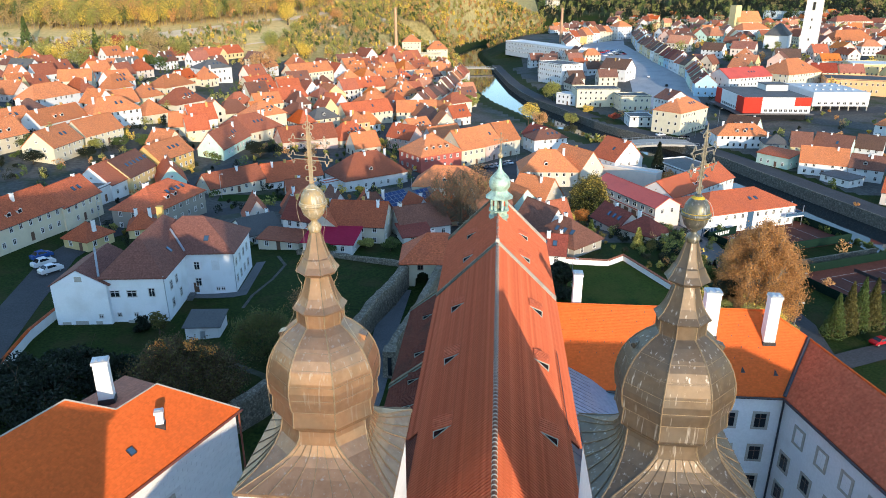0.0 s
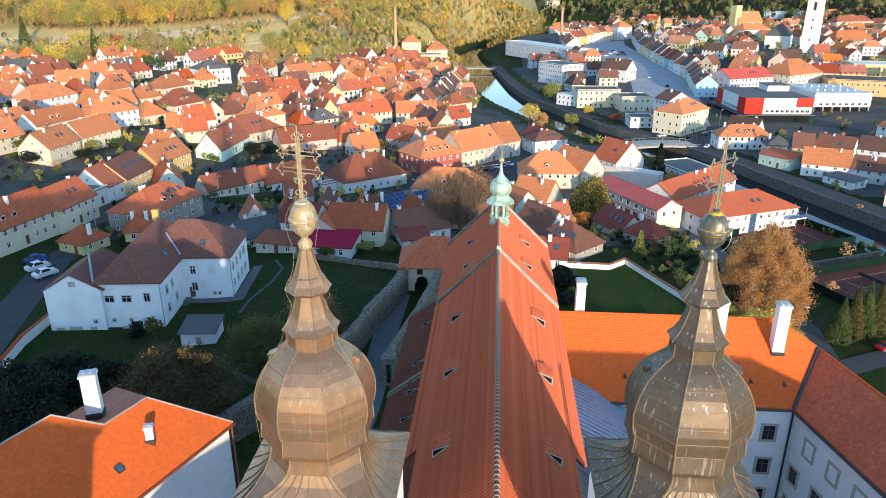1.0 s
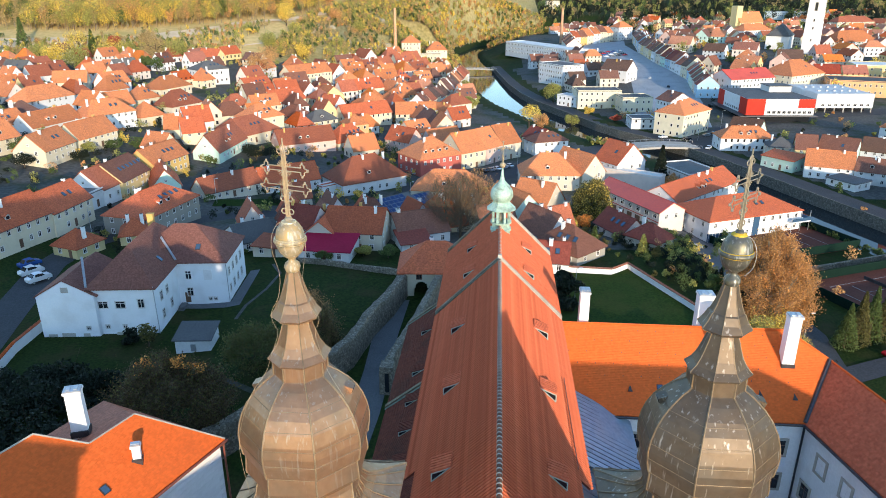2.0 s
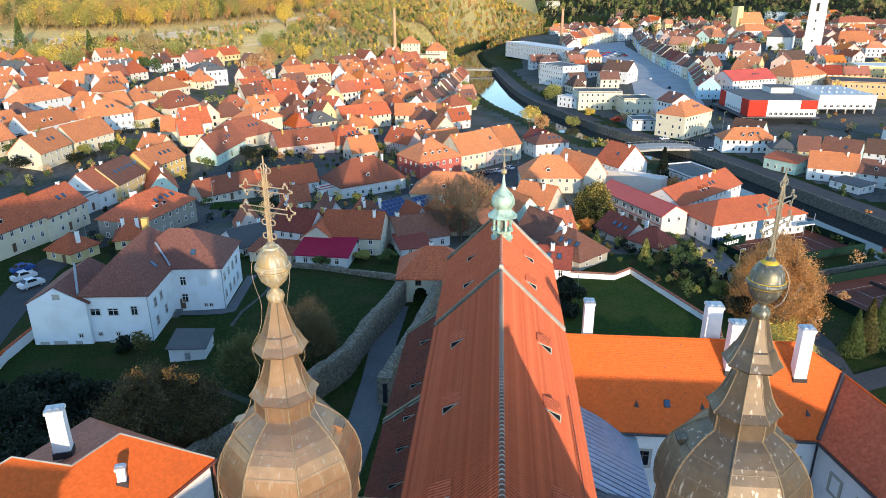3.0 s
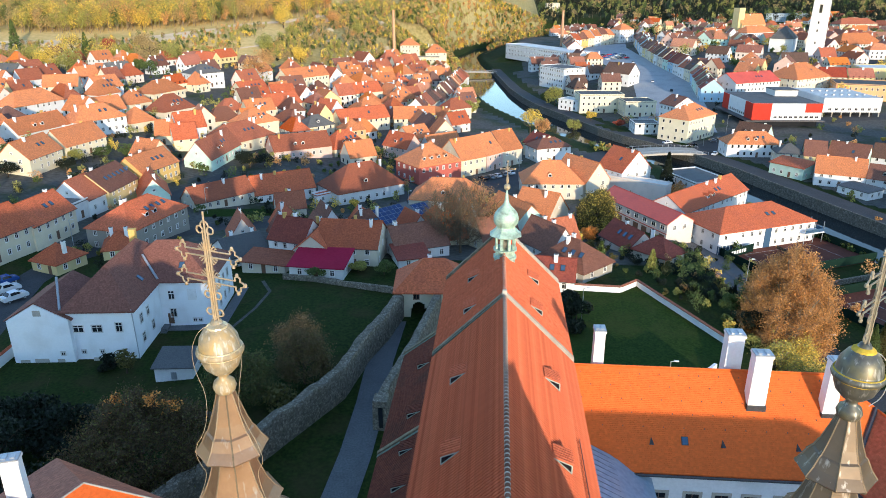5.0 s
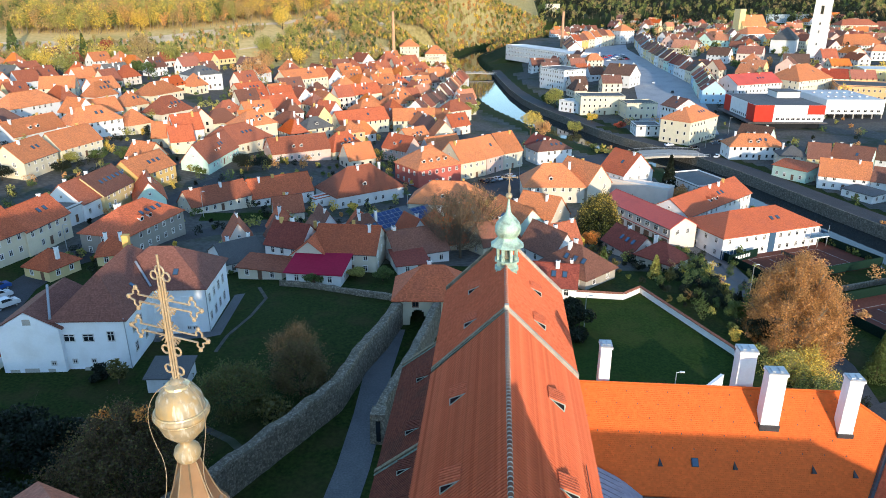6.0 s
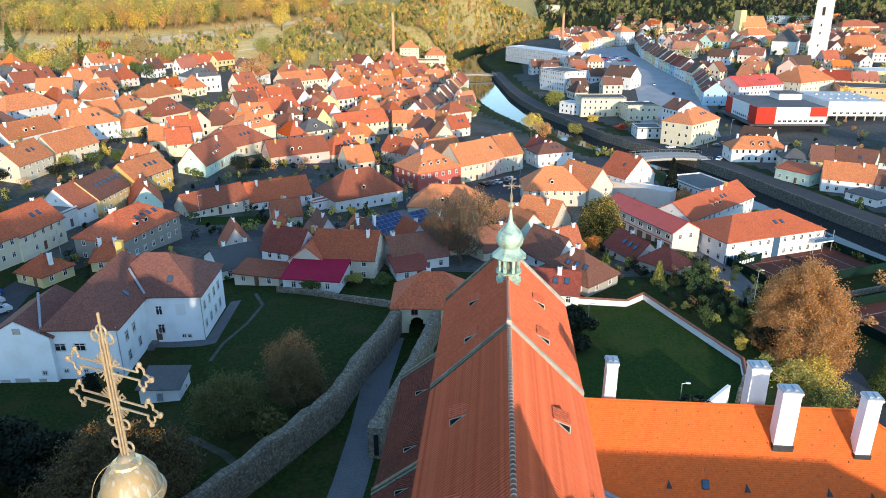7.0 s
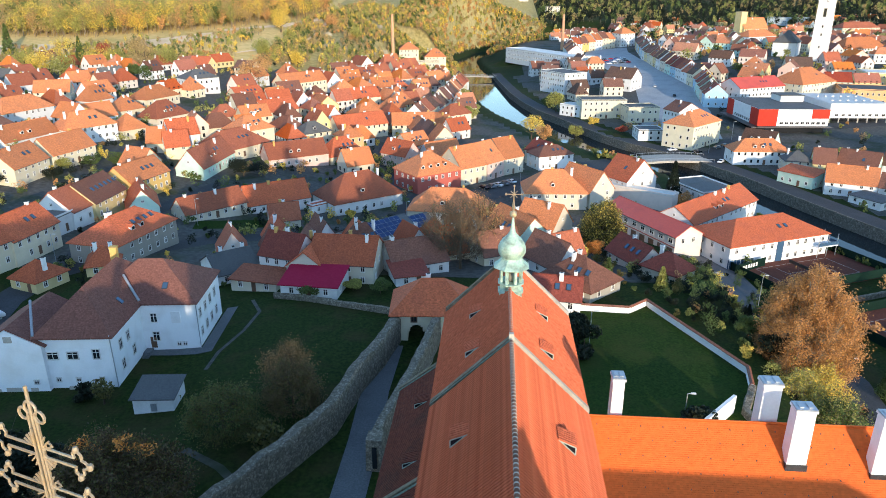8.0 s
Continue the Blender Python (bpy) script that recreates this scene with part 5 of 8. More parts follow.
# unseen blocks behind the camera's start, added to shade palace, wing roof and town
for x, y, turn, L, D, h, rh in ((-54, 2, 4, 62, 15, 30, 7), (0, 3, 0, 28, 12, 23.2, 4.3), (-32, 3, 0, 31.6, 12, 31.0, 4.0), (38, 18, 0, 36, 14, 24, 6)):
    house(x, y, turn, L, D, h, rh, "hip", "white", "red", windows=False, group="castle blocks", z=-2, stacks=False, sky=0, dormers=0)


# ---- houses of the town ----
house(-117.4, 149.1, 79.8, 23.6, 11.0, 6, 5, "gable", "cream", "red")
house(-114.2, 167.5, 85.9, 15.5, 10.5, 6, 4.6, "gable", "cream", "red")
house(-116.5, 184.2, 84.5, 6.0, 8.0, 4.5, 0.3, "flat", "white", "slate")
house(-117.5, 191.4, 85.6, 9.1, 12.0, 4.5, 5, "gable", "white", "redbrown")
house(-116.2, 202.4, 89.6, 16.2, 12.0, 5, 5, "gable", "yellow", "brown", sky=6)
house(-114.3, 225.0, 77.8, 18.0, 11.0, 5.5, 4.5, "gable", "ochre", "orange")
house(-105.0, 209.0, 120.2, 16.0, 8.5, 3.5, 5, "gable", "mint", "red")
house(-92.0, 175.4, 78.9, 22.5, 13.0, 6, 4.5, "hip", "stone", "red", sky=4)
house(-99.0, 151.5, -17.8, 7.7, 8.0, 3, 3, "hip", "yellow", "red")
house(-90.0, 161.5, 23.3, 6.8, 8.0, 3, 3, "hip", "yellow", "red")
house(-87.2, 215.2, 50.8, 20.1, 9.0, 3.2, 4, "gable", "beige", "redbrown")
house(-71.9, 230.4, 36.2, 20.5, 10.0, 3.5, 5, "gable", "white", "red")
house(-56.9, 230.4, 47.0, 8.5, 3.0, 3, 0.3, "flat", "white", "red")
house(-46.8, 240.5, 39.1, 25.1, 16.0, 4.5, 7, "hip", "white", "redbrown")
house(-33.5, 199.5, 47, 19.5, 12.5, 3.2, 3.0, "gable", "white", "slate", sky=0, stacks=False, dormers=0)
house(-24.2, 209.2, 44, 9.0, 12.0, 3.2, 3.0, "gable", "white", "slate", sky=0, stacks=False, dormers=0)
house(-33.1, 160.5, -1.9, 14.0, 13.0, 5, 4.2, "gable", "beige", "red", sky=0)
house(-40.5, 159.5, 86, 12.0, 8.0, 4.5, 3.2, "gable", "beige", "red", sky=0, windows=False, stacks=False)
house(-37.8, 150.1, -4.0, 11.8, 9.0, 2.8, 1.6, "shed", "white", "magenta")
house(-46.5, 161.1, -17.3, 9.3, 9.0, 6, 4, "gable", "white", "darkred")
house(-50.8, 153.6, -10.5, 10.6, 6.0, 2.5, 1, "shed", "beige", "redbrown")
house(-60.4, 161.5, 41.2, 9.7, 11.0, 3, 3, "gable", "white", "slate")
house(-19.5, 166.7, 26.8, 13.0, 12.0, 3.5, 4, "gable", "white", "brown", sky=0)
house(-19.4, 157.7, 20.0, 7.1, 8.0, 2.5, 0.8, "shed", "white", "darkred")
house(-26.0, 266.5, 39.5, 18.9, 16.0, 7, 6, "hip", "redwall", "orange", sky=0, dormers=4)
house(-13.7, 275.7, 43.1, 12.5, 14.0, 7, 6.5, "gable", "cream", "orange", sky=0, dormers=0)
house(-6.5, 283.7, 52.5, 10.3, 14.0, 7, 6.5, "gable", "pink", "orange")
house(1.4, 292.3, 42.1, 10.4, 14.0, 7, 6.5, "gable", "beige", "orange")
house(21.1, 300.5, 26.1, 15.9, 10.0, 6, 3, "hip", "white", "brown")
house(18.3, 305.0, -55.3, 11.0, 10.0, 6, 4, "gable", "cream", "darkred")
house(18.5, 246.9, 3.6, 20.2, 14.0, 6, 6, "hip", "beige", "orange", dormers=1)
house(29.5, 251.5, -54.9, 17.0, 10.5, 6, 6, "gable", "beige", "orange", dormers=0)
house(45.9, 261.6, -54.9, 12.4, 14.0, 7, 6.5, "gable", "white", "red", dormers=0)
house(45.8, 251.8, -34.5, 29.5, 5.0, 5, 0.3, "flat", "pinkwhite", "white", windows=False)
house(4.6, 189.3, -57.4, 15.2, 14.0, 5, 6.5, "gable", "mint", "orange", sky=3)
house(12.5, 204.7, -32.5, 12.0, 12.0, 6, 6, "gable", "beige", "orange")
house(32.6, 177.5, -63.9, 12.0, 8.0, 2.8, 3.6, "gable", "pinkwhite", "darkred", sky=3, dormers=0)
house(37.6, 166.0, -46.0, 9.0, 7.5, 2.8, 3.0, "hip", "beige", "darkred", dormers=0)
house(-15.5, 228.5, -4, 24, 13, 4.5, 5.5, "hip", "beige", "orange", sky=0)
# brown replaces dark red so the roof colour carries its partial shade
house(17.0, 155.4, -43.0, 13.0, 10.5, 3, 4.4, "hip", "stone", "brown", sky=3, dormers=0)
house(11.6, 146.6, -8, 9.5, 8.0, 3, 3.2, "gable", "white", "darkred")
house(64.7, 231.2, 46.0, 39.0, 13.0, 6, 4, "gable", "white", "red")
house(69.8, 255.6, -67.6, 19.1, 14.0, 6, 0.4, "flat", "white", "slate")
house(108.1, 314.9, 1.6, 22.8, 11.0, 6, 4, "hip", "white", "orange")
house(118.7, 301.2, -5.9, 10.2, 9.0, 5, 3, "hip", "beige", "slate")
house(127.6, 297.9, -17.7, 8.0, 10.0, 5, 5, "gable", "yellow", "brown")
house(139.6, 294.3, -37.7, 14.0, 11.0, 4, 6, "gable", "mint", "brown")
house(112.7, 280.7, -52.1, 13.5, 8.0, 4.5, 1.5, "shed", "mint", "red")
house(125.3, 270.0, -21.2, 16.3, 11.0, 5, 5, "gable", "white", "orange")
house(138.2, 262.9, -30.0, 11.3, 10.0, 5, 4, "gable", "white", "brown")
house(126.6, 256.0, -61.1, 11.5, 8.0, 2.8, 0.5, "shed", "white", "slate")
house(90.1, 350.2, 47.8, 26.1, 15.0, 11, 5, "hip", "cream", "orange")
house(152.1, 458.8, 27.6, 35.4, 18.0, 9, 5, "gable", "white", "redmetal")
house(187.7, 473.4, 36.4, 34.8, 22.0, 9, 8, "hip", "cream", "orange")
house(225.6, 458.4, -15.4, 41.6, 25.0, 8, 0.3, "flat", "orangewall", "slate")
house(255.8, 508.6, -11.2, 31.2, 25.0, 8, 0.3, "flat", "yellow", "white")
house(298.0, 643.5, 17.8, 42.5, 18.0, 6, 8, "hip", "white", "orange")
house(430.5, 932.1, 19.9, 55.2, 16.0, 9, 6, "hip", "cream", "redbrown")
house(256.0, 764.0, 33.5, 40.4, 16.0, 8, 6, "hip", "white", "orange")
house(416.0, 1103.9, -23.8, 54.7, 20.0, 10, 0.3, "flat", "glass", "slate")
house(44.5, 516.3, -59.1, 28.7, 18.0, 13, 0.3, "flat", "white", "slate")
house(58.2, 423.6, 4.9, 25.1, 16.0, 10, 0.3, "flat", "cream", "slate")
house(77.4, 409.9, 8.0, 17.2, 14.0, 8, 0.3, "flat", "cream", "slate")
house(43.8, 427.8, -39.7, 13.4, 10.0, 6, 0.3, "flat", "white", "white")
house(72.5, 361.8, 3.3, 11.9, 12.0, 5, 0.3, "flat", "white", "slate")
house(93.2, 382.4, -65.4, 12.1, 14.0, 11, 4, "gable", "white", "brown")
house(82.6, 499.3, -39.3, 19.8, 14.0, 8, 6, "gable", "white", "darkbrown")
house(42.2, 657.5, -60.3, 110.3, 20.0, 10, 0.3, "flat", "white", "white")
house(-149.3, 219.1, 89.2, 16.6, 11.0, 5, 5, "gable", "cream", "orange")
house(-147.5, 240.7, 78.8, 19.0, 10.0, 5, 5, "gable", "cream", "orange")
house(-168.0, 218.9, 75.1, 13.9, 11.0, 5, 5, "gable", "cream", "orange")
house(-169.9, 252.9, 77.2, 23.2, 10.0, 4, 4.5, "gable", "white", "orange")
house(-181.6, 241.7, 72.7, 17.0, 10.0, 4, 4.5, "gable", "white", "orange")
house(-158.0, 272.4, 57.5, 20.1, 11.0, 6, 5, "hip", "white", "orange")
house(-195.2, 289.5, 75.4, 24.1, 11.0, 6, 5, "hip", "white", "orange")
house(-206.1, 289.1, 40.8, 5.4, 6.0, 3, 1.5, "shed", "white", "redbrown")
house(-218.3, 349.5, 19.6, 16.1, 10.0, 5, 5, "gable", "cream", "orange")
house(-195.3, 347.1, 68.4, 14.2, 10.0, 5, 5, "gable", "white", "orange")
house(-226.9, 404.6, 3.2, 9.1, 9.0, 5, 4, "gable", "white", "orange")
house(-217.9, 402.1, 60.3, 14.2, 9.0, 5, 5, "gable", "white", "slate")
house(-270.4, 385.0, -13.7, 16.6, 10.0, 6, 5, "gable", "white", "slate")
house(-237.1, 330.8, 54.5, 10.8, 9.0, 5, 5, "gable", "yellow", "orange")
house(-148.2, 286.1, 59.1, 11.1, 10.0, 4, 5, "hip", "cream", "orange")
house(-167.6, 298.6, 58.8, 11.9, 10.0, 4, 5, "gable", "white", "orange")
house(-166.3, 318.7, 67.2, 12.4, 10.0, 4, 5, "hip", "cream", "orange")
house(-169.6, 352.9, 72.4, 21.8, 12.0, 4, 5, "hip", "cream", "orange")
house(-148.0, 316.4, 68.1, 18.1, 12.0, 4, 6, "hip", "beige", "redbrown")
house(-165.1, 396.4, 48.6, 17.8, 14.0, 8, 4, "hip", "white", "slate")
house(-130.6, 273.7, 15.1, 6.4, 9.0, 4, 5, "gable", "cream", "orange")
house(-121.4, 269.7, 32.6, 8.8, 9.0, 5, 5, "gable", "cream", "red")
house(-106.3, 260.2, 88.4, 27.7, 10.0, 4, 6, "gable", "mint", "redbrown")
house(-106.5, 285.2, 64.1, 27.8, 15.0, 4, 6, "hip", "cream", "redbrown")
house(-105.0, 302.8, 53.5, 16.4, 13.0, 8, 5, "hip", "cream", "orange")
house(-83.6, 323.7, 46.1, 14.0, 10.0, 6, 4, "hip", "cream", "slate")
house(-81.5, 287.5, 34.0, 24.2, 12.0, 4, 5, "gable", "pink", "redbrown")
house(-65.6, 299.8, 46.8, 16.6, 11.0, 4, 6, "hip", "cream", "red")
house(-66.2, 319.9, 34.7, 9.9, 10.0, 7, 4, "hip", "orangewall", "orange")
house(-39.9, 296.6, -36.1, 13.9, 9.0, 6, 5, "gable", "pink", "red")
house(-69.7, 380.9, 40.8, 16.5, 12.0, 6, 5, "hip", "cream", "orange")
house(-93.8, 387.0, 131.1, 12.0, 12.6, 6, 5, "gable", "yellow", "orange")
house(-86.3, 362.4, 146.5, 12.0, 9.4, 6, 5, "gable", "white", "red")
house(-67.9, 351.1, 41.0, 27.5, 10.0, 6, 5, "gable", "cream", "red")
house(-42.7, 364.0, 8.0, 20.9, 11.0, 6, 5, "gable", "cream", "orange")
house(-82.0, 420.9, 41.1, 25.5, 11.0, 6, 5, "gable", "cream", "red")
house(-136.8, 390.1, 48.0, 16.2, 12.0, 4, 4, "gable", "cream", "red")
house(-112.1, 361.9, 54.4, 20.2, 12.0, 5, 5, "gable", "cream", "red")
house(-119.1, 434.6, 54.3, 31.4, 12.0, 7, 5, "gable", "cream", "orange")

# ---- churchyard, school, walls ----
def plate(name, ring, mat, lift, label, category, z=None, step=5.0, parent=None):
    """A flat area laid on the ground, cut into cells so that it follows it."""
    xs, ys = [p[0] for p in ring], [p[1] for p in ring]
    bm = bmesh.new()
    bm.faces.new([bm.verts.new((x, y, 0)) for x, y in ring])
    for lo, hi, n in ((min(xs), max(xs), (1, 0, 0)), (min(ys), max(ys), (0, 1, 0))):
        k = lo + step
        while k < hi:
            co = (k, 0, 0) if n[0] else (0, k, 0)
            bmesh.ops.bisect_plane(bm, geom=bm.verts[:] + bm.edges[:] + bm.faces[:], plane_co=co, plane_no=n)
            k += step
    for v in bm.verts:
        v.co.z = (float(ground(v.co.x, v.co.y)) if z is None else z) + lift
    bmesh.ops.recalc_face_normals(bm, faces=bm.faces)
    for f in bm.faces:
        if f.normal.z < 0:
            f.normal_flip()
    me = bpy.data.meshes.new(name)
    bm.to_mesh(me)
    bm.free()
    me.materials.append(MATS[mat])
    return tagged(new(name, me), label, category, kind="structure")


def wall_line(name, pts, z_low, z_top, thick, mat, label, category, rough=0.0, cap=None, follow=None, step=1.6, seed=3):
    """A standing wall along a line; rough: how uneven its crown and faces are; follow: height over the ground instead of a level top."""
    rnd = random.Random(seed)
    line = []
    for (ax, ay), (bx, by) in zip(pts, pts[1:]):
        n = max(1, int(math.hypot(bx - ax, by - ay) / step))
        line += [(ax + (bx - ax) * k / n, ay + (by - ay) * k / n) for k in range(n)]
    line.append(pts[-1])
    v, f = [], []
    for j, (x, y) in enumerate(line):
        x0, y0 = line[max(0, j - 1)]
        x1, y1 = line[min(len(line) - 1, j + 1)]
        d = math.hypot(x1 - x0, y1 - y0)
        px_, py_ = (y1 - y0) / d * thick / 2, -(x1 - x0) / d * thick / 2
        g = float(ground(x, y))
        top = (z_top if follow is None else g + follow) + rnd.uniform(-rough, rough)
        low = min(z_low, g - 1)
        rows = [(1.1, low), (1.03, low + (top - low) * 0.5), (0.97, top - 0.35), (0.75, top), (-0.75, top + rnd.uniform(-rough, rough) * 0.5), (-0.97, top - 0.35), (-1.03, low + (top - low) * 0.5), (-1.1, low)]
        if not rough:
            rows = [(1, low), (1, low + (top - low) * 0.5), (1, top - 0.1), (1, top), (-1, top), (-1, top - 0.1), (-1, low + (top - low) * 0.5), (-1, low)]
        for s, z in rows:
            jx = rnd.uniform(-rough, rough) * 0.3
            v.append((x + px_ * s + jx, y + py_ * s + jx * 0.5, z))
    for j in range(len(line) - 1):
        for c in range(8):
            a, q = j * 8 + c, j * 8 + (c + 1) % 8
            f.append((a, a + 8, q + 8, q))
    n = len(v)
    f += [tuple(range(8)), tuple(range(n - 1, n - 9, -1))]
    home = tagged(part(name, v, f, mat), label, category)
    if cap:
        b = Build()
        for (ax, ay), (bx, by) in zip(pts, pts[1:]):
            d = math.hypot(bx - ax, by - ay)
            px_, py_ = (by - ay) / d, -(bx - ax) / d
            za, zb = (z_top, z_top) if follow is None else (float(ground(ax, ay)) + follow, float(ground(bx, by)) + follow)
            w = thick / 2 + 0.1
            for s in (-1, 1):
                q = [(ax, ay, za + 0.24), (bx, by, zb + 0.24), (bx + px_ * w * s, by + py_ * w * s, zb + 0.02), (ax + px_ * w * s, ay + py_ * w * s, za + 0.02)]
                b.slab(q if s < 0 else q[::-1], 0.1)
        b.make("coping", [cap], home)
    return home


wall_line("town_wall", [(-17.9, 129), (-19.4, 120), (-21.6, 112), (-23.2, 101), (-27.4, 92.5), (-32.8, 81.5), (-40.5, 69), (-52, 52)], -4, 3.0, 1.7, "rubble",
          "ragged rubble stone wall along the churchyard path", "stone wall", rough=0.28)
wall_line("stone_wall", [(-10.6, 131), (-12.4, 116), (-14.6, 103.5), (-15.8, 95.5)], -4, 3.0, 1.5, "rubble", "ragged rubble stone wall ending in a buttress by the path", "stone wall", rough=0.25, seed=5)
b = Build()
b.box(-16.9, -14.6, 93.2, 95.6, -4, 2.9, taper=0.15)
# dark panel on the face, painted shade of a niche
b.box(-15.95, -15.35, 93.1, 93.4, -1.2, 1.9, 1)
tagged(b.make("buttress", ["rubble", "glass_dark"]), "rubble stone buttress with a dark panel as a niche's shade", "buttress")
wall_line("garden_wall", [(12.6, 144.2), (25.2, 143.4), (29.2, 147.2), (40.4, 122), (39.2, 116.5)], -14, -0.5, 0.5, "chimney_white", "whitewashed garden wall under a tiled coping", "garden wall", cap="roof_brown")
wall_line("retaining_wall", [(39.2, 116.3), (36.2, 110), (38.2, 100)], -14, -0.4, 1.2, "rubble", "crumbling sunlit stone retaining wall", "stone wall", rough=0.3, seed=9)
wall_line("garden_wall", [(28.6, 104), (34.5, 110.5)], -4, 1.2, 0.5, "plaster", "pale plastered garden wall", "garden wall")
wall_line("street_wall", [(-83.3, 115.5), (-82.6, 104), (-80, 93), (-74, 76), (-67, 60)], -6, 0, 0.5, "chimney_white", "long white street wall with a red tiled coping", "garden wall", cap="roof_red", follow=2.0)
wall_line("stone_wall", [(-45.5, 146.5), (-30, 142.0), (-20.5, 139.5)], -5, 0, 0.7, "rubble", "low dry rubble wall at the end of the lawn", "stone wall", rough=0.15, follow=1.2, seed=12)
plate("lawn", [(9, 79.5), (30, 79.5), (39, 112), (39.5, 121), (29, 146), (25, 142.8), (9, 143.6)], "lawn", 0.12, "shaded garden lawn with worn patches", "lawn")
strip("churchyard_path", [(-18.6, 127), (-18.9, 112), (-18.3, 100), (-18.2, 88), (-19, 70), (-21, 58)], 4.4, "paving", 0.08, "grey paved path between the old walls", "path")
strip("yard_path", [(-50, 146), (-46.5, 140), (-46.9, 132), (-48.6, 124), (-48.4, 118)], 0.7, "yard", 0.06, "worn gravel track along the school", "path")
strip("yard_path", [(-31, 88), (-36, 92.5), (-42, 96), (-46, 93)], 1.2, "yard", 0.07, "curved garden path among trees", "path")
plate("court", [(14, 36), (38, 36), (31.5, 65.6), (14, 65.6)], "paving", 0.1, "paved monastery court in shade", "court")

# gatehouse over the path
gate = thing("gatehouse", pose(-14.2, 134.2, -2, 0, 0, 4), "cream gatehouse with an arch under a hipped brown-red roof", "gatehouse")
b = Build()
b.box(-4.6, -2.0, -5, 5, -1, 5.8)
b.box(1.0, 9.4, -5, 5, -1, 5.8)
b.box(-2.0, 1.0, -5, 5, 3.4, 5.8)
for q in range(8):
    u0, u1 = -1.5 + 3 * q / 8, -1.5 + 3 * (q + 1) / 8
    h_ = 2.0 + 1.35 * math.sqrt(max(0, 1 - (max(abs(u0), abs(u1)) / 1.5) ** 2))
    b.box(-0.5 + u0, -0.5 + u1, -4.98, 4.98, h_, 3.45)
b.make("wall", ["wall_cream"], gate)
b = Build()
roof_solid(b, 14.4, 10.4, 5.8, 4.4, "hip", 0.5)
b.make("roof", ["roof_red"], gate, at=pose(2.4, 0, 0))
share("window", WINDOWS["brown"], gate, pose(-0.9, -5, 3.9))
share("chimney", CHIMNEYS[0], gate, pose(1.5, 1.6, 9))
Build().tube([(-4.75, -5.4, 5.6), (-4.75, -5.2, 4.8), (-4.75, -5.2, 0)], 0.09, 6).make("downpipe", ["copper_pipe"], gate)

# school
sch = thing("school", pose(-60.8, 113.0, -3.3, 0, 0, 6.5), "long white old school with hipped brown tiled roof and bare gable", "school")
EH = 9.4


def wing_block(x0, x1, y0, y1, rh, kind, h=EH, turn=False):
    b = Build()
    b.box(x0, x1, y0, y1, -1, h)
    b.make("wall", ["school_white"], sch)
    b = Build()
    L, D = x1 - x0, y1 - y0
    if turn:
        roof_solid(b, D, L, h, rh, kind, 0.5)
    else:
        roof_solid(b, L, D, h, rh, kind, 0.5)
    b.make("roof", ["school_tile"], sch, at=pose((x0 + x1) / 2, (y0 + y1) / 2, 0, 0, 0, 90 if turn else 0))


wing_block(-11.6, 0, 0, 25, 5.6, "hip", turn=True)
wing_block(-9, 9.6, 12.0, 26.4, 5.2, "hip")
b = Build()
ring = [(-20.5, -1), (-10.4, -1), (-10.4, 7.7), (-15.5, 10.6), (-20.5, 7.7)]
b.add([(p, -0.9, q) for p, q in ring] + [(p, 12.5, q) for p, q in ring], [(0, 1, 2, 3, 4), (9, 8, 7, 6, 5), (0, 5, 6, 1), (1, 6, 7, 2), (2, 7, 8, 3), (3, 8, 9, 4), (4, 9, 5, 0)])
b.make("gable_wall", ["school_white"], sch)
b = Build()
for q in ([(-15.5, -0.75, 10.9), (-15.5, 13.5, 10.9), (-21.0, 13.5, 7.7), (-21.0, -0.75, 7.7)], [(-9.9, -0.75, 7.7), (-9.9, 13.5, 7.7), (-15.5, 13.5, 10.9), (-15.5, -0.75, 10.9)]):
    b.slab(q, 0.2)
b.make("roof", ["school_tile"], sch)
Build().tube([(-11.7, -0.3, 9.3), (-14.6, 6.0, 12.6)], 0.22, 5).make("valley_gutter", ["galvanised"], sch)
b = Build()
for u, w_, z_ in ((-19.6, 1.6, 0.0), (-17.2, 2.4, 0.2), (-13.4, 1.2, 0.1), (-15.9, 1.3, 9.2)):
    b.box(u, u + w_, -0.93, -0.905, z_ - 0.7, z_ + 0.35, taper=0.01)
tagged(b.make("bare_patch", ["mortar"], sch), "crumbled plaster showing stone", kind="stuff")
for u, key in ((-9.4, "wide"), (-6.3, "wide"), (-2.6, "tall")):
    share("window", WINDOWS[key], sch, pose(u, 0, 5.0))
    share("window", WINDOWS["hatch"], sch, pose(u + 0.2, 0, 1.0))
share("window", WINDOWS["hatch"], sch, pose(-12.2, -0.92, 1.2))
b = Build()
b.box(-7.6, -1.4, -0.55, -0.25, -0.8, 0.25)
b.make("plinth", ["mortar"], sch)
for u, z in ((2.2, 5.4), (2.2, 1.8)):
    share("window", WINDOWS["tall"], sch, pose(u, 12.0, z))
share("window", WINDOWS["hatch"], sch, pose(6.0, 12.0, 0.8))
share("window", WINDOWS["hatch"], sch, pose(7.0, 12.0, 0.8))
Build().box(5.2, 6.8, 11.9, 12.05, 5.2, 7.4).make("blind_window", ["plaster"], sch)
for z in (5.4, 1.8):
    for y in (14, 17, 20, 23):
        share("window", WINDOWS["tall"], sch, pose(9.6, y, z, 0, 0, 90))
for y, z in ((3, 5.2), (6, 5.2), (3, 1.6), (7.5, 1.8)):
    share("window", WINDOWS["tall"], sch, pose(0, y, z, 0, 0, 90))
share("door", DOOR, sch, pose(1.6, 11.98, 0.4))
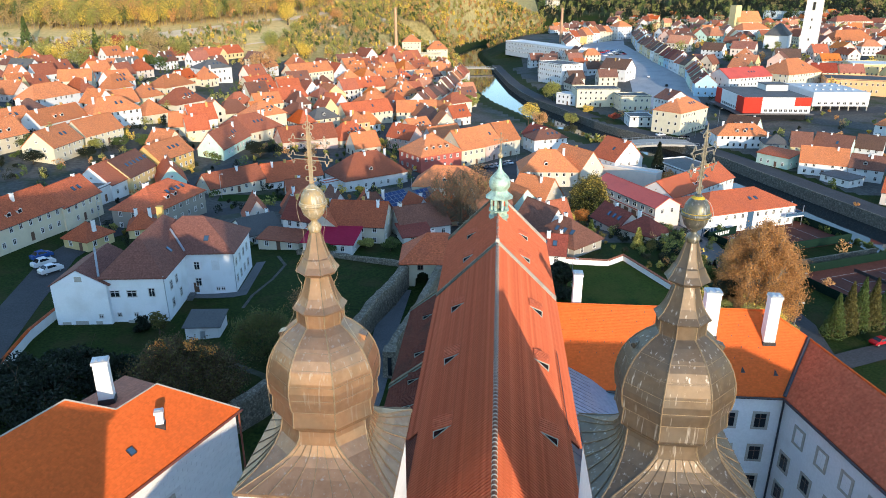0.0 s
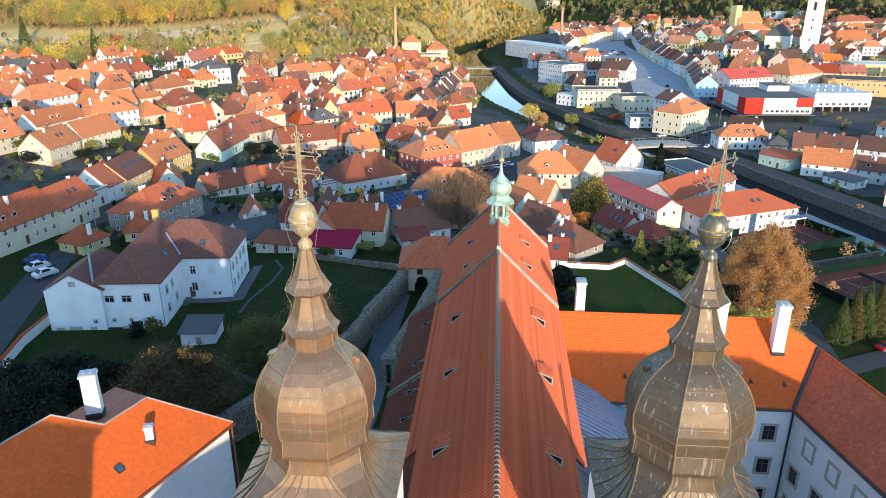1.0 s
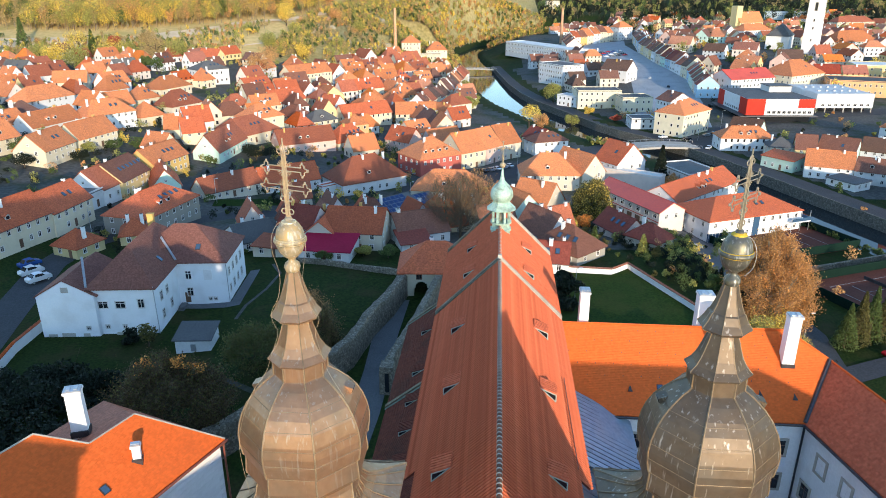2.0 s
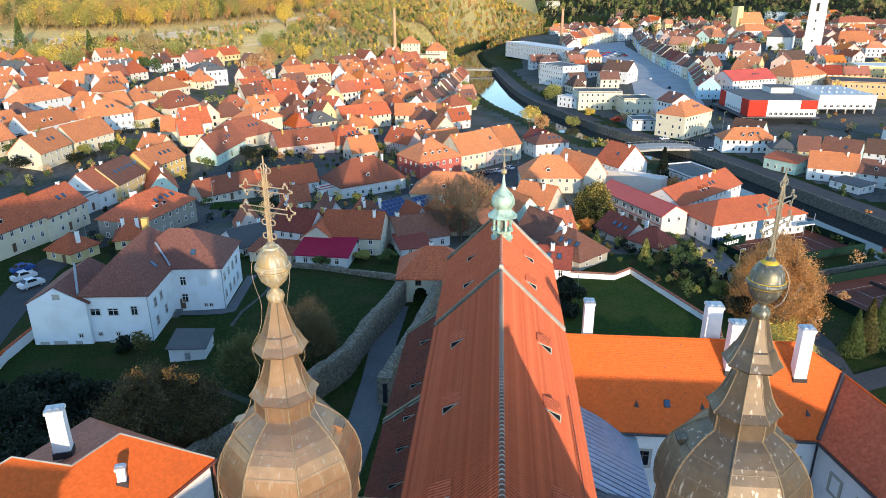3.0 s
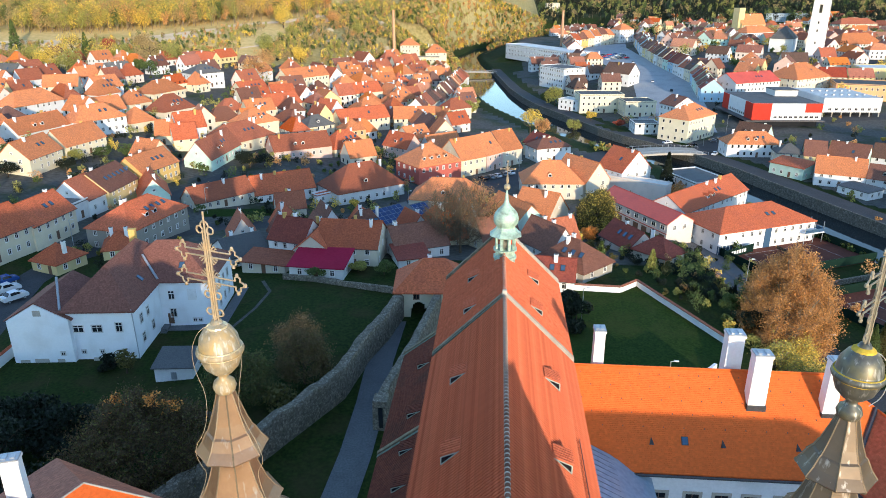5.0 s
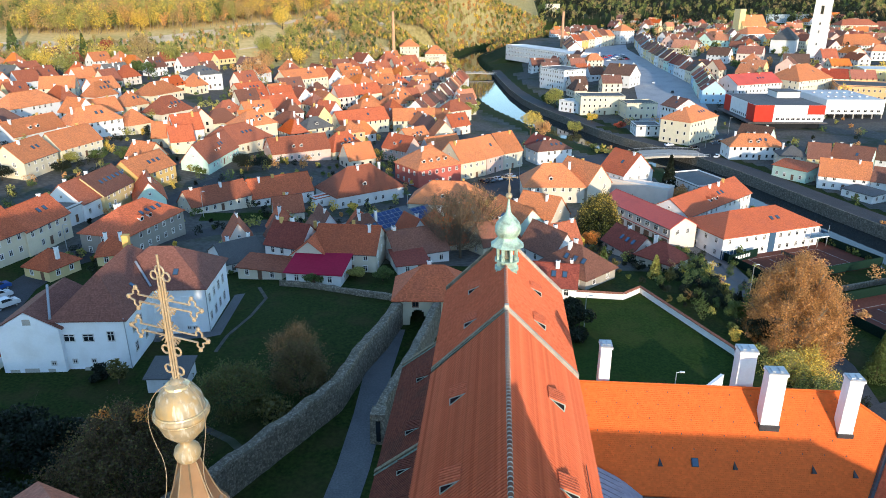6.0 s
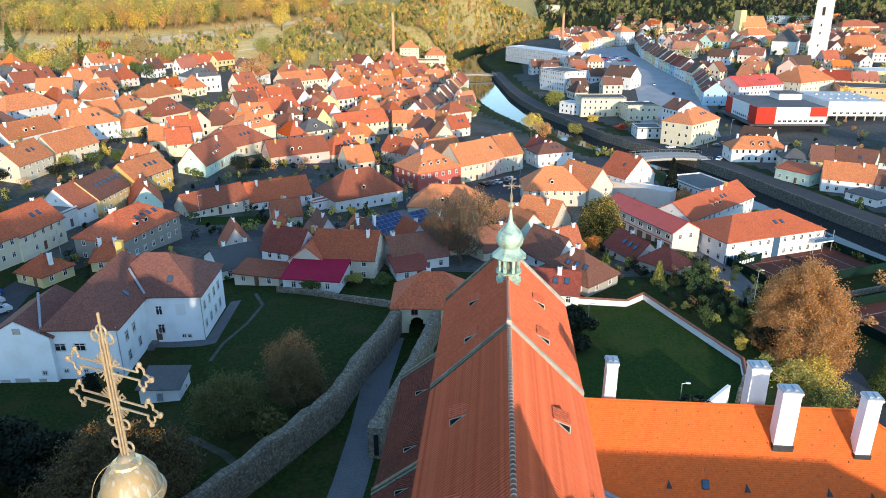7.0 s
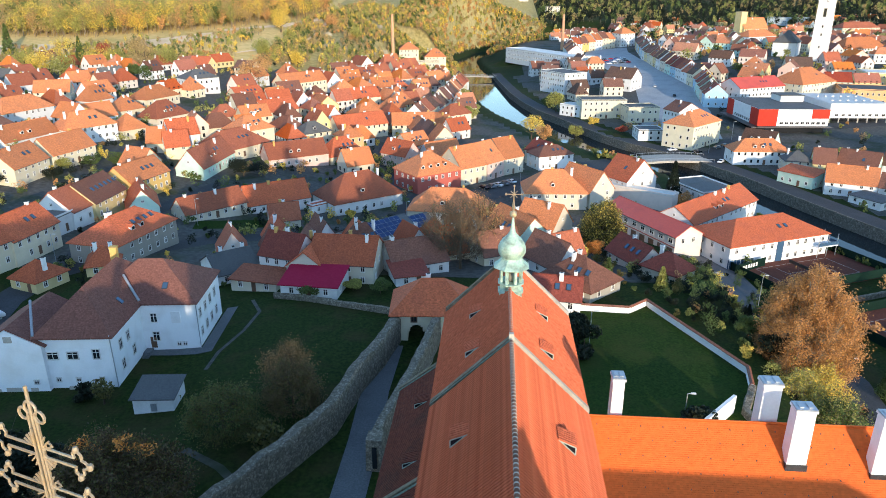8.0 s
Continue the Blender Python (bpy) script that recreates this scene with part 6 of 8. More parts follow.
for a, c in (((0, -0.3, 9.2), (0, -0.1, -0.5)), ((9.75, 11.8, 9.2), (9.75, 11.9, -0.5))):
    Build().tube([a, c], 0.08, 6).make("downpipe", ["galvanised"], sch)
for k in range(5):
    Build().box(0.2, 1.4, 8.8 + k * 0.3, 11.9, 0.18 * (k - 3), 0.18 * (k - 2)).make("step", ["paving"], sch)
share("roof_window", SKYLIGHT, sch, pose(-5.9 + 4.2, 9, 11.0, 0, 0, 90) @ pose(0, 0, 0, 43, 0, 0))
share("roof_window", SKYLIGHT, sch, pose(4.0, 14.5, 11.2, 34))
b = Build()
b.box(-0.6, 0.6, -0.5, 0.5, -2, 1.6)
b.box(-0.7, 0.7, -0.6, 0.6, 1.6, 1.8)
b.make("chimney", ["yellow_brick"], sch, at=pose(-8.2, 24, 13.4))
for a, c in (((0.15, 12.0, 9.5), (-5.9 + 2.6, 15.4, 13.0)),):
    Build().tube([a, c], 0.25, 5).make("valley_gutter", ["galvanised"], sch)
plate("school_yard", [(-52.5, 123.5), (-50.0, 124.5), (-52, 143), (-54, 142.5), (-52.4, 126.2), (-62, 125), (-62, 123)], "paving", 0.1, "paved strip beside the school", "pavement")
shed = thing("garden_shed", pose(-51.6, 108.3, float(ground(-51.6, 108.3)), 0, 0, 6), "small white shed with dark felt roof on the lawn", "shed")
Build().box(-3.0, 3.0, -2.6, 2.6, -0.5, 2.4).make("wall", ["plaster"], shed)
Build().slab([(-3.4, -3.0, 2.5), (3.4, -3.0, 2.5), (3.4, 3.0, 3.3), (-3.4, 3.0, 3.3)], 0.15).make("roof", ["roof_slate"], shed)
Build().box(-0.4, 0.5, -2.68, -2.58, 0.3, 1.6).make("door", ["galvanised"], shed)

# ---- roads ----
strip("road", [(-74, 62), (-84, 88), (-88.5, 101), (-94, 118), (-101, 142), (-101, 156), (-93, 170), (-78, 190), (-60, 203), (-36, 214), (-30, 228), (-30, 248), (-22, 256)], 7.5, "asphalt", 0.1, "grey asphalt street between the old houses", "road")
strip("road", [(-101, 156), (-103, 180), (-103, 200), (-100, 225), (-96, 245)], 5, "asphalt", 0.12, "narrow asphalt lane", "road")
strip("road", [(-30, 240), (-12, 252), (6, 264), (24, 286), (40, 304), (58, 315)], 14, "asphalt", 0.14, "wide asphalt street with parking in shade", "road")
strip("road", [(-38, 262), (-48, 300), (-52, 330), (-44, 372), (-34, 430), (-28, 500)], 5, "asphalt", 0.1, "narrow old-town street", "road")
strip("road", [(58, 96), (63.5, 119), (66, 138), (63, 156), (57, 171), (54, 182)], 6.5, "asphalt", 0.12, "asphalt access road by the tennis courts", "road")
strip("road", [(90, 319), (100, 334), (110, 352), (128, 372), (160, 392), (220, 410)], 12, "asphalt", 0.16, "asphalt street along the stores", "road")
strip("town_square", [(90, 366), (102, 430), (109, 490), (104, 557), (96, 620), (97, 680), (104, 728)], 38, "square_paving", 0.14, "long grey paved town square", "square")
strip("hill_track", [(-470, 496), (-430, 500), (-333, 512), (-292, 507), (-254, 534), (-218, 560)], 22, "dry_earth", 0.45, "bare pale terrace across the hillside", "track")
strip("hill_track", [(-218, 576), (-178, 599), (-153, 652), (-136, 725)], 8, "dry_earth", 0.5, "pale dry track across the hillside", "track")
strip("hill_track", [(-187, 514), (-168, 528), (-150, 546), (-146, 600), (-150, 645)], 2.5, "dry_earth", 0.5, "narrow dry path up the slope", "track")
plate("gravel_yard", [(44, 204), (57, 207), (62.5, 190), (63.5, 178), (58, 168), (50, 178), (44.5, 186)], "paving", 0.18, "grey gravel yard beside the clubhouse", "yard")
strip("road", [(65, 121), (74, 125.5), (88, 132)], 5, "asphalt", 0.15, "small asphalt car park behind the monastery", "road")
RIGHT_BANK = []
for k in range(1, 19):
    (x0, y0), (x1, y1) = RIVER[k - 1], RIVER[k + 1]
    d = math.hypot(x1 - x0, y1 - y0)
    RIGHT_BANK.append((RIVER[k][0] + (y1 - y0) / d * 11.5, RIVER[k][1] - (x1 - x0) / d * 11.5))
wall_line("embankment", RIGHT_BANK, -17, -10.6, 0.8, "embankment_stone", "rough stone embankment wall along the river", "embankment", rough=0.08, step=4)
quay = []
for k, (x, y) in enumerate(RIGHT_BANK):
    x0, y0 = RIGHT_BANK[max(0, k - 1)]
    x1, y1 = RIGHT_BANK[min(len(RIGHT_BANK) - 1, k + 1)]
    d = math.hypot(x1 - x0, y1 - y0)
    quay.append((x + (y1 - y0) / d * 4.8, y - (x1 - x0) / d * 4.8))
strip("quay", quay, 9.2, "asphalt", 0, "asphalt riverside walk on the stone embankment", "path", level=-10.95)
def bridge(a, c, width, z, label):
    d = math.hypot(c[0] - a[0], c[1] - a[1])
    t = thing("bridge", pose((a[0] + c[0]) / 2, (a[1] + c[1]) / 2, z, 0, 0, math.degrees(math.atan2(c[1] - a[1], c[0] - a[0]))), label, "bridge")
    n = 12
    lift = lambda u: 0.9 * (1 - (2 * u / d) ** 2)
    v, f = [], []
    for k in range(n + 1):
        u = -d / 2 + d * k / n
        v += [(u, -width / 2, lift(u)), (u, width / 2, lift(u)), (u, width / 2, lift(u) - 0.9), (u, -width / 2, lift(u) - 0.9)]
    for k in range(n):
        for c_ in range(4):
            p, q = 4 * k + c_, 4 * k + (c_ + 1) % 4
            f.append((p, q, q + 4, p + 4)[::-1])
    f += [(0, 1, 2, 3)[::-1], (4 * n, 4 * n + 1, 4 * n + 2, 4 * n + 3)]
    b = Build()
    b.add(v, f)
    b.make("deck", ["mortar"], t)
    for s in (-1, 1):
        b = Build()
        b.tube([(-d / 2 + d * k / n, s * (width / 2 - 0.15), 1.0 + 0.9 * (1 - (2 * k / n - 1) ** 2)) for k in range(n + 1)], 0.06, 5)
        for k in range(n + 1):
            u = -d / 2 + d * k / n
            b.box(u - 0.05, u + 0.05, s * (width / 2 - 0.15) - 0.05, s * (width / 2 - 0.15) + 0.05, 0.9 * (1 - (2 * u / d) ** 2), 1.0 + 0.9 * (1 - (2 * u / d) ** 2))
        b.make("railing", ["galvanised"], t)
    return t


bridge((58, 315), (90, 319), 12, -11.0, "pale concrete road bridge over the river")
bridge((-40, 620), (-2, 622), 4, -11.6, "slender arched footbridge over the river")

# clubhouse by the courts: glazed corner, stair window and a balcony
club = house(71.8, 207.8, 24.4, 33.4, 17.0, 6.5, 4, "hip", "white", "red", stacks=False, dormers=0, sky=2)
Build().box(-16.9, -10.8, -8.95, -8.4, 0.3, 2.9).make("glazed_corner", ["glass_sky"], club)
for k in range(6):
    Build().box(-16.95 + k * 1.22, -16.85 + k * 1.22, -9.02, -8.93, 0.3, 2.9).make("mullion", ["frame_white"], club)
Build().box(-17.2, -10.4, -9.3, -8.45, 2.9, 3.15).make("canopy", ["chimney_white"], club)
Build().box(-1.1, 1.1, -8.62, -8.45, 0.3, 6.0).make("stair_window", ["glass_sky"], club)
Build().box(11.5, 18.6, -10.6, -5.5, 3.1, 3.35).make("balcony", ["chimney_white"], club)
for px_, py_ in ((11.8, -10.3), (18.3, -10.3), (18.3, -5.8), (15.0, -10.3)):
    Build().box(px_ - 0.07, px_ + 0.07, py_ - 0.07, py_ + 0.07, -1.0, 6.4).make("post", ["galvanised"], club)
Build().box(11.6, 18.5, -10.56, -10.5, 3.5, 4.4).make("balustrade", ["glass_sky"], club)
Build().box(18.44, 18.5, -10.5, -5.6, 3.5, 4.4).make("balustrade", ["glass_sky"], club)
# long garage block with a red sheet-metal roof
garage = house(44.1, 213.4, -63.0, 31.1, 9.0, 6, 2.5, "gable", "pinkwhite", "redmetal", windows=False, stacks=False)
for k in range(8):
    u = -31.1 / 2 + 31.1 * (k + 0.5) / 8
    Build().box(u - 1.15, u + 1.15, -9.0 / 2 - 0.05, -9.0 / 2 + 0.1, -0.3, 2.3).make("garage_door", ["frame_brown"], garage)
    share("window", WINDOWS["wide"], garage, pose(u, -9.0 / 2, 3.7))
Build().box(-31.1 / 2, 31.1 / 2, -9.0 / 2 - 0.12, -9.0 / 2 - 0.01, 2.7, 2.95).make("string_course", ["wall_redwall"], garage)
for v in (-2, 1.5):
    share("window", WINDOWS["small"], garage, pose(31.1 / 2, v, 3.8, 0, 0, 90))
# green court banner with plain white bars
banner = thing("court_banner", pose(65.6, 192.6, -11.8, 0, 0, 35), "green court banner with white marks", "banner")
Build().box(-6, 6, -0.04, 0.04, 0.2, 2.6).make("sheet", ["green_mesh"], banner)
for k in range(6):
    Build().box(-3.2 + k * 1.05, -2.5 + k * 1.05, -0.07, -0.045, 0.9, 1.9).make("mark", ["frame_white"], banner)

# ---- tennis courts ----
tc = thing("tennis_court", pose(80.5, 193.5, -11.8, 0, 0, 24.4), "red clay tennis court behind green windscreens", "tennis court", "tennis courts")
Build().box(-18, 18, -9.6, 9.6, -1, 0.1).make("clay_bed", ["clay"], tc)
b = Build()
for x0, x1, y0, y1 in ((-11.9, 11.9, -5.5, -5.42), (-11.9, 11.9, 5.42, 5.5), (-11.9, -11.8, -5.5, 5.5), (11.8, 11.9, -5.5, 5.5), (-6.4, -6.3, -4.1, 4.1), (6.3, 6.4, -4.1, 4.1), (-6.4, 6.4, -0.04, 0.04)):
    b.box(x0, x1, y0, y1, 0.1, 0.12)
b.make("court_line", ["white_line"], tc)
b = Build()
b.box(-0.03, 0.03, -6.2, 6.2, 0.2, 1.05)
b.make("net", ["dark_metal"], tc)
for s in (-1, 1):
    b = Build()
    b.box(-18, 18, s * 9.7 - 0.05, s * 9.7 + 0.05, 0, 2.4)
    b.make("windscreen", ["green_mesh"], tc)
    b = Build()
    b.box(s * 18.2 - 0.05, s * 18.2 + 0.05, -9.7, 9.7, 0, 2.2)
    b.make("windscreen", ["green_mesh"], tc)
copy_thing(tc, pose(94, 163.5, -11.9, 0, 0, 24.4))
wall_line("court_wall", [(74, 170.5), (88, 176.8), (104, 184)], -14, -10.6, 0.5, "rubble", "grey stone wall between the tennis courts", "wall")

# ---- trees ----
def leaf_mesh(name, pts, size, mat, rng, flat=0.0):
    """One quad for each point, turned at random."""
    n = len(pts)
    a = rng.normal(size=(n, 3))
    a /= np.linalg.norm(a, axis=1, keepdims=True)
    c = np.cross(a, rng.normal(size=(n, 3)))
    c /= np.linalg.norm(c, axis=1, keepdims=True)
    s = size * rng.uniform(0.6, 1.3, (n, 1))
    quads = np.stack([pts - a * s - c * s * 0.6, pts + a * s * 0.9 - c * s * 0.5, pts + a * s + c * s * 0.6, pts - a * s * 0.8 + c * s * 0.5], 1).reshape(-1, 3)
    me = bpy.data.meshes.new(name)
    me.vertices.add(4 * n)
    me.vertices.foreach_set("co", quads.astype(np.float32).ravel())
    me.loops.add(4 * n)
    me.loops.foreach_set("vertex_index", np.arange(4 * n, dtype=np.int32))
    me.polygons.add(n)
    me.polygons.foreach_set("loop_start", np.arange(0, 4 * n, 4, dtype=np.int32))
    me.materials.append(MATS[mat])
    me.update(calc_edges=True)
    return me


def crown_points(rng, n, r, h, z0, clumps=14, fill=0.75):
    """Points gathered in clumps within an egg-shaped crown."""
    u = rng.normal(size=(clumps, 3))
    u /= np.linalg.norm(u, axis=1, keepdims=True)
    rad = rng.uniform(0.45, 0.85, (clumps, 1))
    mid = u * rad * [r, r, h / 2] + [0, 0, z0 + h / 2]
    k = rng.integers(0, clumps, n)
    w = rng.normal(size=(n, 3))
    w /= np.linalg.norm(w, axis=1, keepdims=True)
    w *= rng.uniform(0.3, 1.0, (n, 1)) ** 0.5
    return mid[k] + w * [r * 0.42, r * 0.42, h * 0.21]


def limbs(rng, h, r, z0, n, mat, parent, thick):
    b = Build()
    b.tube([(0, 0, -0.5), (0.05 * r, 0, z0 * 0.6), (0, 0.04 * r, z0 + h * 0.35), (0, 0, z0 + h * 0.8)], thick, 7)
    k = len(b.v)
    for q in range(0, k):
        x, y, z = b.v[q]
        s = 1 - 0.8 * min(1, max(0, z) / (z0 + h * 0.8))
        b.v[q] = (x * s, y * s, z)
    b.make("trunk", [mat], parent)
    for j in range(n):
        a = rng.uniform(0, 2 * math.pi)
        zs = z0 + h * rng.uniform(-0.05, 0.5)
        e = rng.uniform(0.6, 0.95)
        ex, ey, ez = math.cos(a) * r * e, math.sin(a) * r * e, zs + h * rng.uniform(0.15, 0.4)
        b = Build()
        b.tube([(0, 0, zs), (ex * 0.45, ey * 0.45, zs + (ez - zs) * 0.6), (ex, ey, ez)], thick * 0.28, 5)
        for s in range(4):
            t = rng.uniform(0.35, 0.9)
            p = Vector((ex * t, ey * t, zs + (ez - zs) * (0.2 + 0.8 * t)))
            q = p + Vector(rng.normal(size=3)) * r * 0.22 + Vector((0, 0, r * 0.15))
            b.tube([p, q], thick * 0.12, 4)
        b.make("branch", [mat], parent)


def tree(x, y, h, r, leaf, label, n=900, size=0.3, z0=None, seed=1, z=None, second=None, name="tree", clumps=16, branches=6, trunk=None):
    rng = np.random.default_rng(seed)
    z = float(ground(x, y)) if z is None else z
    t = thing(name, pose(x, y, z, 0, 0, float(rng.uniform(0, 360))), label, "tree")
    z0 = h * 0.25 if z0 is None else z0
    limbs(rng, h - z0, r, z0, branches, "bark", t, trunk or 0.03 * h + 0.05)
    pts = crown_points(rng, n, r, h - z0, z0, clumps)
    share("crown", leaf_mesh("crown", pts, size, leaf, rng), t, Matrix())
    if second:
        pts = crown_points(rng, n // 3, r, h - z0, z0, clumps // 2)
        share("crown", leaf_mesh("crown", pts, size, second, rng), t, Matrix())
    return t


def fan_tree(x, y, h, r, leaf, label, limbs_=18, subs=9, twigs=6, leaves=24, size=0.12, seed=1, z=None, second=None, z0=2.5, bark="bark_pale", jitter=0.35, trunk=0.4):
    """A broad tree whose limbs fan upward; its leaves hang along the twigs."""
    rng = np.random.default_rng(seed)
    z = float(ground(x, y)) if z is None else z
    t = thing("tree", pose(x, y, z), label, "tree")
    Build().lathe([(trunk * 1.3, -0.6), (trunk, 0.8), (trunk * 0.8, z0), (trunk * 0.5, z0 + (h - z0) * 0.4), (trunk * 0.15, z0 + (h - z0) * 0.8)], 8).make("trunk", ["bark"], t)
    pts = []
    crown = h - z0

    def skin(a, w):
        """On the egg-shaped outline: a round the trunk, w up it."""
        wide = r * math.sin(math.pi * min(1, w * 0.82 + 0.16)) ** 0.6 * rng.uniform(0.78, 1.06)
        return Vector((math.cos(a) * wide, math.sin(a) * wide, z0 + crown * w * rng.uniform(0.97, 1.02)))
    for j in range(limbs_):
        a = 2 * math.pi * (j * 0.381966 + rng.uniform(-0.05, 0.05))
        w = (j + 0.5) / limbs_
        end = skin(a, 0.12 + 0.86 * w)
        start = Vector((0, 0, z0 + crown * max(0.0, 0.62 * w - 0.12)))
        mid = start.lerp(end, 0.5) + Vector((0, 0, -0.04 * crown))
        b = Build()
        b.tube([start, mid, end], trunk * 0.2, 5)
        for q in range(subs):
            f = rng.uniform(0.25, 0.95)
            p = start.lerp(mid, f * 2) if f < 0.5 else mid.lerp(end, f * 2 - 1)
            e = skin(a + rng.normal() * 0.42, min(1.0, max(0.03, 0.12 + 0.86 * w + rng.normal() * 0.11)))
            e = p.lerp(e, rng.uniform(0.7, 1.0))
            b.tube([p, p.lerp(e, 0.5) + Vector((0, 0, -0.02 * crown)), e], trunk * 0.085, 4)
            for k in range(twigs):
                g = rng.uniform(0.3, 1.0)
                p2 = p.lerp(e, g)
                e2 = p2 + (e - p).normalized() * rng.uniform(0.4, 1.3) + Vector(rng.normal(size=3)) * 0.55
                b.tube([p2, e2], trunk * 0.04, 3)
                m_ = rng.uniform(0.1, 1.15, (leaves, 1))
                pts.append(np.array(p2) + m_ * (np.array(e2) - np.array(p2)) + rng.normal(size=(leaves, 3)) * jitter)
        b.make("branch", [bark], t)
    pts = np.concatenate(pts)
    pick = rng.uniform(size=len(pts)) < 0.72
    share("crown", leaf_mesh("crown", pts[pick] if second else pts, size, leaf, rng), t, Matrix())
    if second:
        share("crown", leaf_mesh("crown", pts[~pick], size, second, rng), t, Matrix())
    return t


def conifer(x, y, h, r, leaf, label, n=900, size=0.3, seed=1, z=None):
    rng = np.random.default_rng(seed)
    t = thing("conifer", place(x, y, z), label, "tree")
    Build().lathe([(0.03 * h, -0.5), (0.02 * h, h * 0.5), (0.02, h * 0.97)], 7).make("trunk", ["bark"], t)
    u = rng.uniform(0, 1, n) ** 0.75
    tier = 0.72 + 0.28 * np.abs(np.sin(u * 26))
    rad = r * (1 - u * 0.96) * tier * rng.uniform(0.45, 1.0, n) ** 0.5
    a = rng.uniform(0, 2 * np.pi, n)
    pts = np.stack([rad * np.cos(a), rad * np.sin(a), h * (0.06 + 0.93 * u) - rad * 0.15], 1)
    share("crown", leaf_mesh("crown", pts, size, leaf, rng), t, Matrix())
    return t


def bush(x, y, h, r, leaf, label, n=500, size=0.22, seed=1, z=None):
    rng = np.random.default_rng(seed)
    t = thing("bush", place(x, y, z), label, "bush")
    Build().lathe([(0.12, -0.4), (0.08, h * 0.5)], 6).make("stem", ["bark"], t)
    pts = crown_points(rng, n, r, h, 0.0, 10)
    pts[:, 2] = np.maximum(pts[:, 2], 0.05)
    share("crown", leaf_mesh("crown", pts, size, leaf, rng), t, Matrix())
    return t


fan_tree(53, 131, 24, 8.6, "leaf_russet", "large round tree with thin rusty autumn leaves", limbs_=34, subs=10, twigs=8, leaves=30, size=0.11, seed=4, z=-11, second="leaf_copper", z0=2.0, jitter=0.42, trunk=0.55)
fan_tree(47, 118.5, 9.5, 4.6, "leaf_olive", "small tree with olive and yellow leaves", 14, 7, 5, 20, 0.12, 5, -9, "leaf_yellow", 1.2)
fan_tree(50.5, 112, 8.5, 4.0, "leaf_green", "dark green small garden tree", 14, 7, 5, 20, 0.12, 6, -9, "leaf_olive", 1.2)
fan_tree(52, 122, 9.5, 4.2, "leaf_yellow", "yellow-green tree below the big rusty tree", 14, 7, 5, 20, 0.12, 16, -10, "leaf_olive", 1.2)
for k, (x, y, h) in enumerate(((70.5, 133, 10), (73.5, 134.5, 12), (76.5, 136, 12.5), (79.5, 137, 12), (83, 138, 13))):
    conifer(x, y, h, 2.9, "leaf_moss" if k % 2 else "leaf_green", "tall green conifer in a row by the car park", n=9000, size=0.13, seed=20 + k, z=-12)
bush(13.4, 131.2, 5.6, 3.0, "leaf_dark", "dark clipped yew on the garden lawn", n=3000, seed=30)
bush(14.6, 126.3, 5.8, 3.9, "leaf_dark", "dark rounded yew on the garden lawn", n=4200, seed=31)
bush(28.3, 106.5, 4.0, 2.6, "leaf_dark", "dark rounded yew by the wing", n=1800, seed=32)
bush(42, 128, 2.2, 2.6, "leaf_yellow", "low yellow-green garden bush", n=900, seed=33, z=-6)
fan_tree(-43.5, 80.5, 11.5, 8.8, "leaf_umber", "dark bare-topped autumn tree with a few orange leaves", 24, 9, 6, 34, 0.12, 7, None, "leaf_moss", 1.2, "bark", 0.5, 0.45)
# orange sprays: bright leaf colour stands in for sun on the twigs
rng = np.random.default_rng(71)
t = thing("autumn_twigs", place(-43.5, 80.5), "clusters of orange leaves on twigs, coloured bright for sun", "leaves")
for k, (dx, dy, dz) in enumerate(((-3.6, 1.5, 9.6), (-2.2, 2.4, 10.2), (1.4, 2.6, 10.4), (2.8, 1.6, 9.8), (3.6, 2.2, 9.4))):
    pts = crown_points(rng, 110, 1.6, 1.5, 0, 5)
    tagged(share("leaf_spray", leaf_mesh("leaf_spray", pts + [dx, dy, dz], 0.17, "leaf_orange", rng), t, Matrix()), kind="stuff")
fan_tree(-37.8, 98.8, 7.4, 5.2, "leaf_moss", "small olive-leaved orchard tree on the lawn", 16, 8, 5, 22, 0.1, 8, None, "leaf_green", 1.4, "bark", 0.35, 0.25)
fan_tree(-29.5, 104.5, 8.4, 4.2, "leaf_fallow", "small brown autumn orchard tree", 16, 8, 5, 20, 0.1, 9, None, "leaf_moss", 1.4, "bark", 0.35, 0.22)
fan_tree(-32.5, 112.0, 7.4, 3.4, "leaf_copper", "thin russet orchard tree beside the wall", 14, 7, 5, 14, 0.1, 10, None, "leaf_fallow", 1.4, "bark", 0.35, 0.2)
tree(-31, 96, 4.5, 2.6, "leaf_moss", "low olive shrub tree near the wall", n=900, size=0.22, seed=11)
tree(-60.5, 108, 4.2, 1.8, "leaf_moss", "slender olive-leaved tree by the school", n=500, size=0.2, seed=12)
bush(-64.5, 108.5, 2.6, 2.0, "leaf_dark", "dark evergreen bush by the school wall", n=900, seed=13)
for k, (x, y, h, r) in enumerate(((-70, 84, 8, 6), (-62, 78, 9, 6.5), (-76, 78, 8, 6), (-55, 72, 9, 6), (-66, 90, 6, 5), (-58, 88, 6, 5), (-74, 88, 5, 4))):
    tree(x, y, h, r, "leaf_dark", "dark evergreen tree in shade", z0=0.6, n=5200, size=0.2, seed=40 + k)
for k, (x, y, h, r, leaf) in enumerate(((-8.6, 167.5, 16, 6.2, "twig"), (-12.6, 171, 15.5, 5.8, "twig"), (-4.5, 178, 16.5, 6.4, "leaf_rust"))):
    fan_tree(x, y, h, r, leaf, "bare brown-grey lime tree in shade", 20, 9, 7, 5, 0.09, 50 + k, None, "leaf_fallow", 2.2, "twig_bark", 0.3, 0.35)
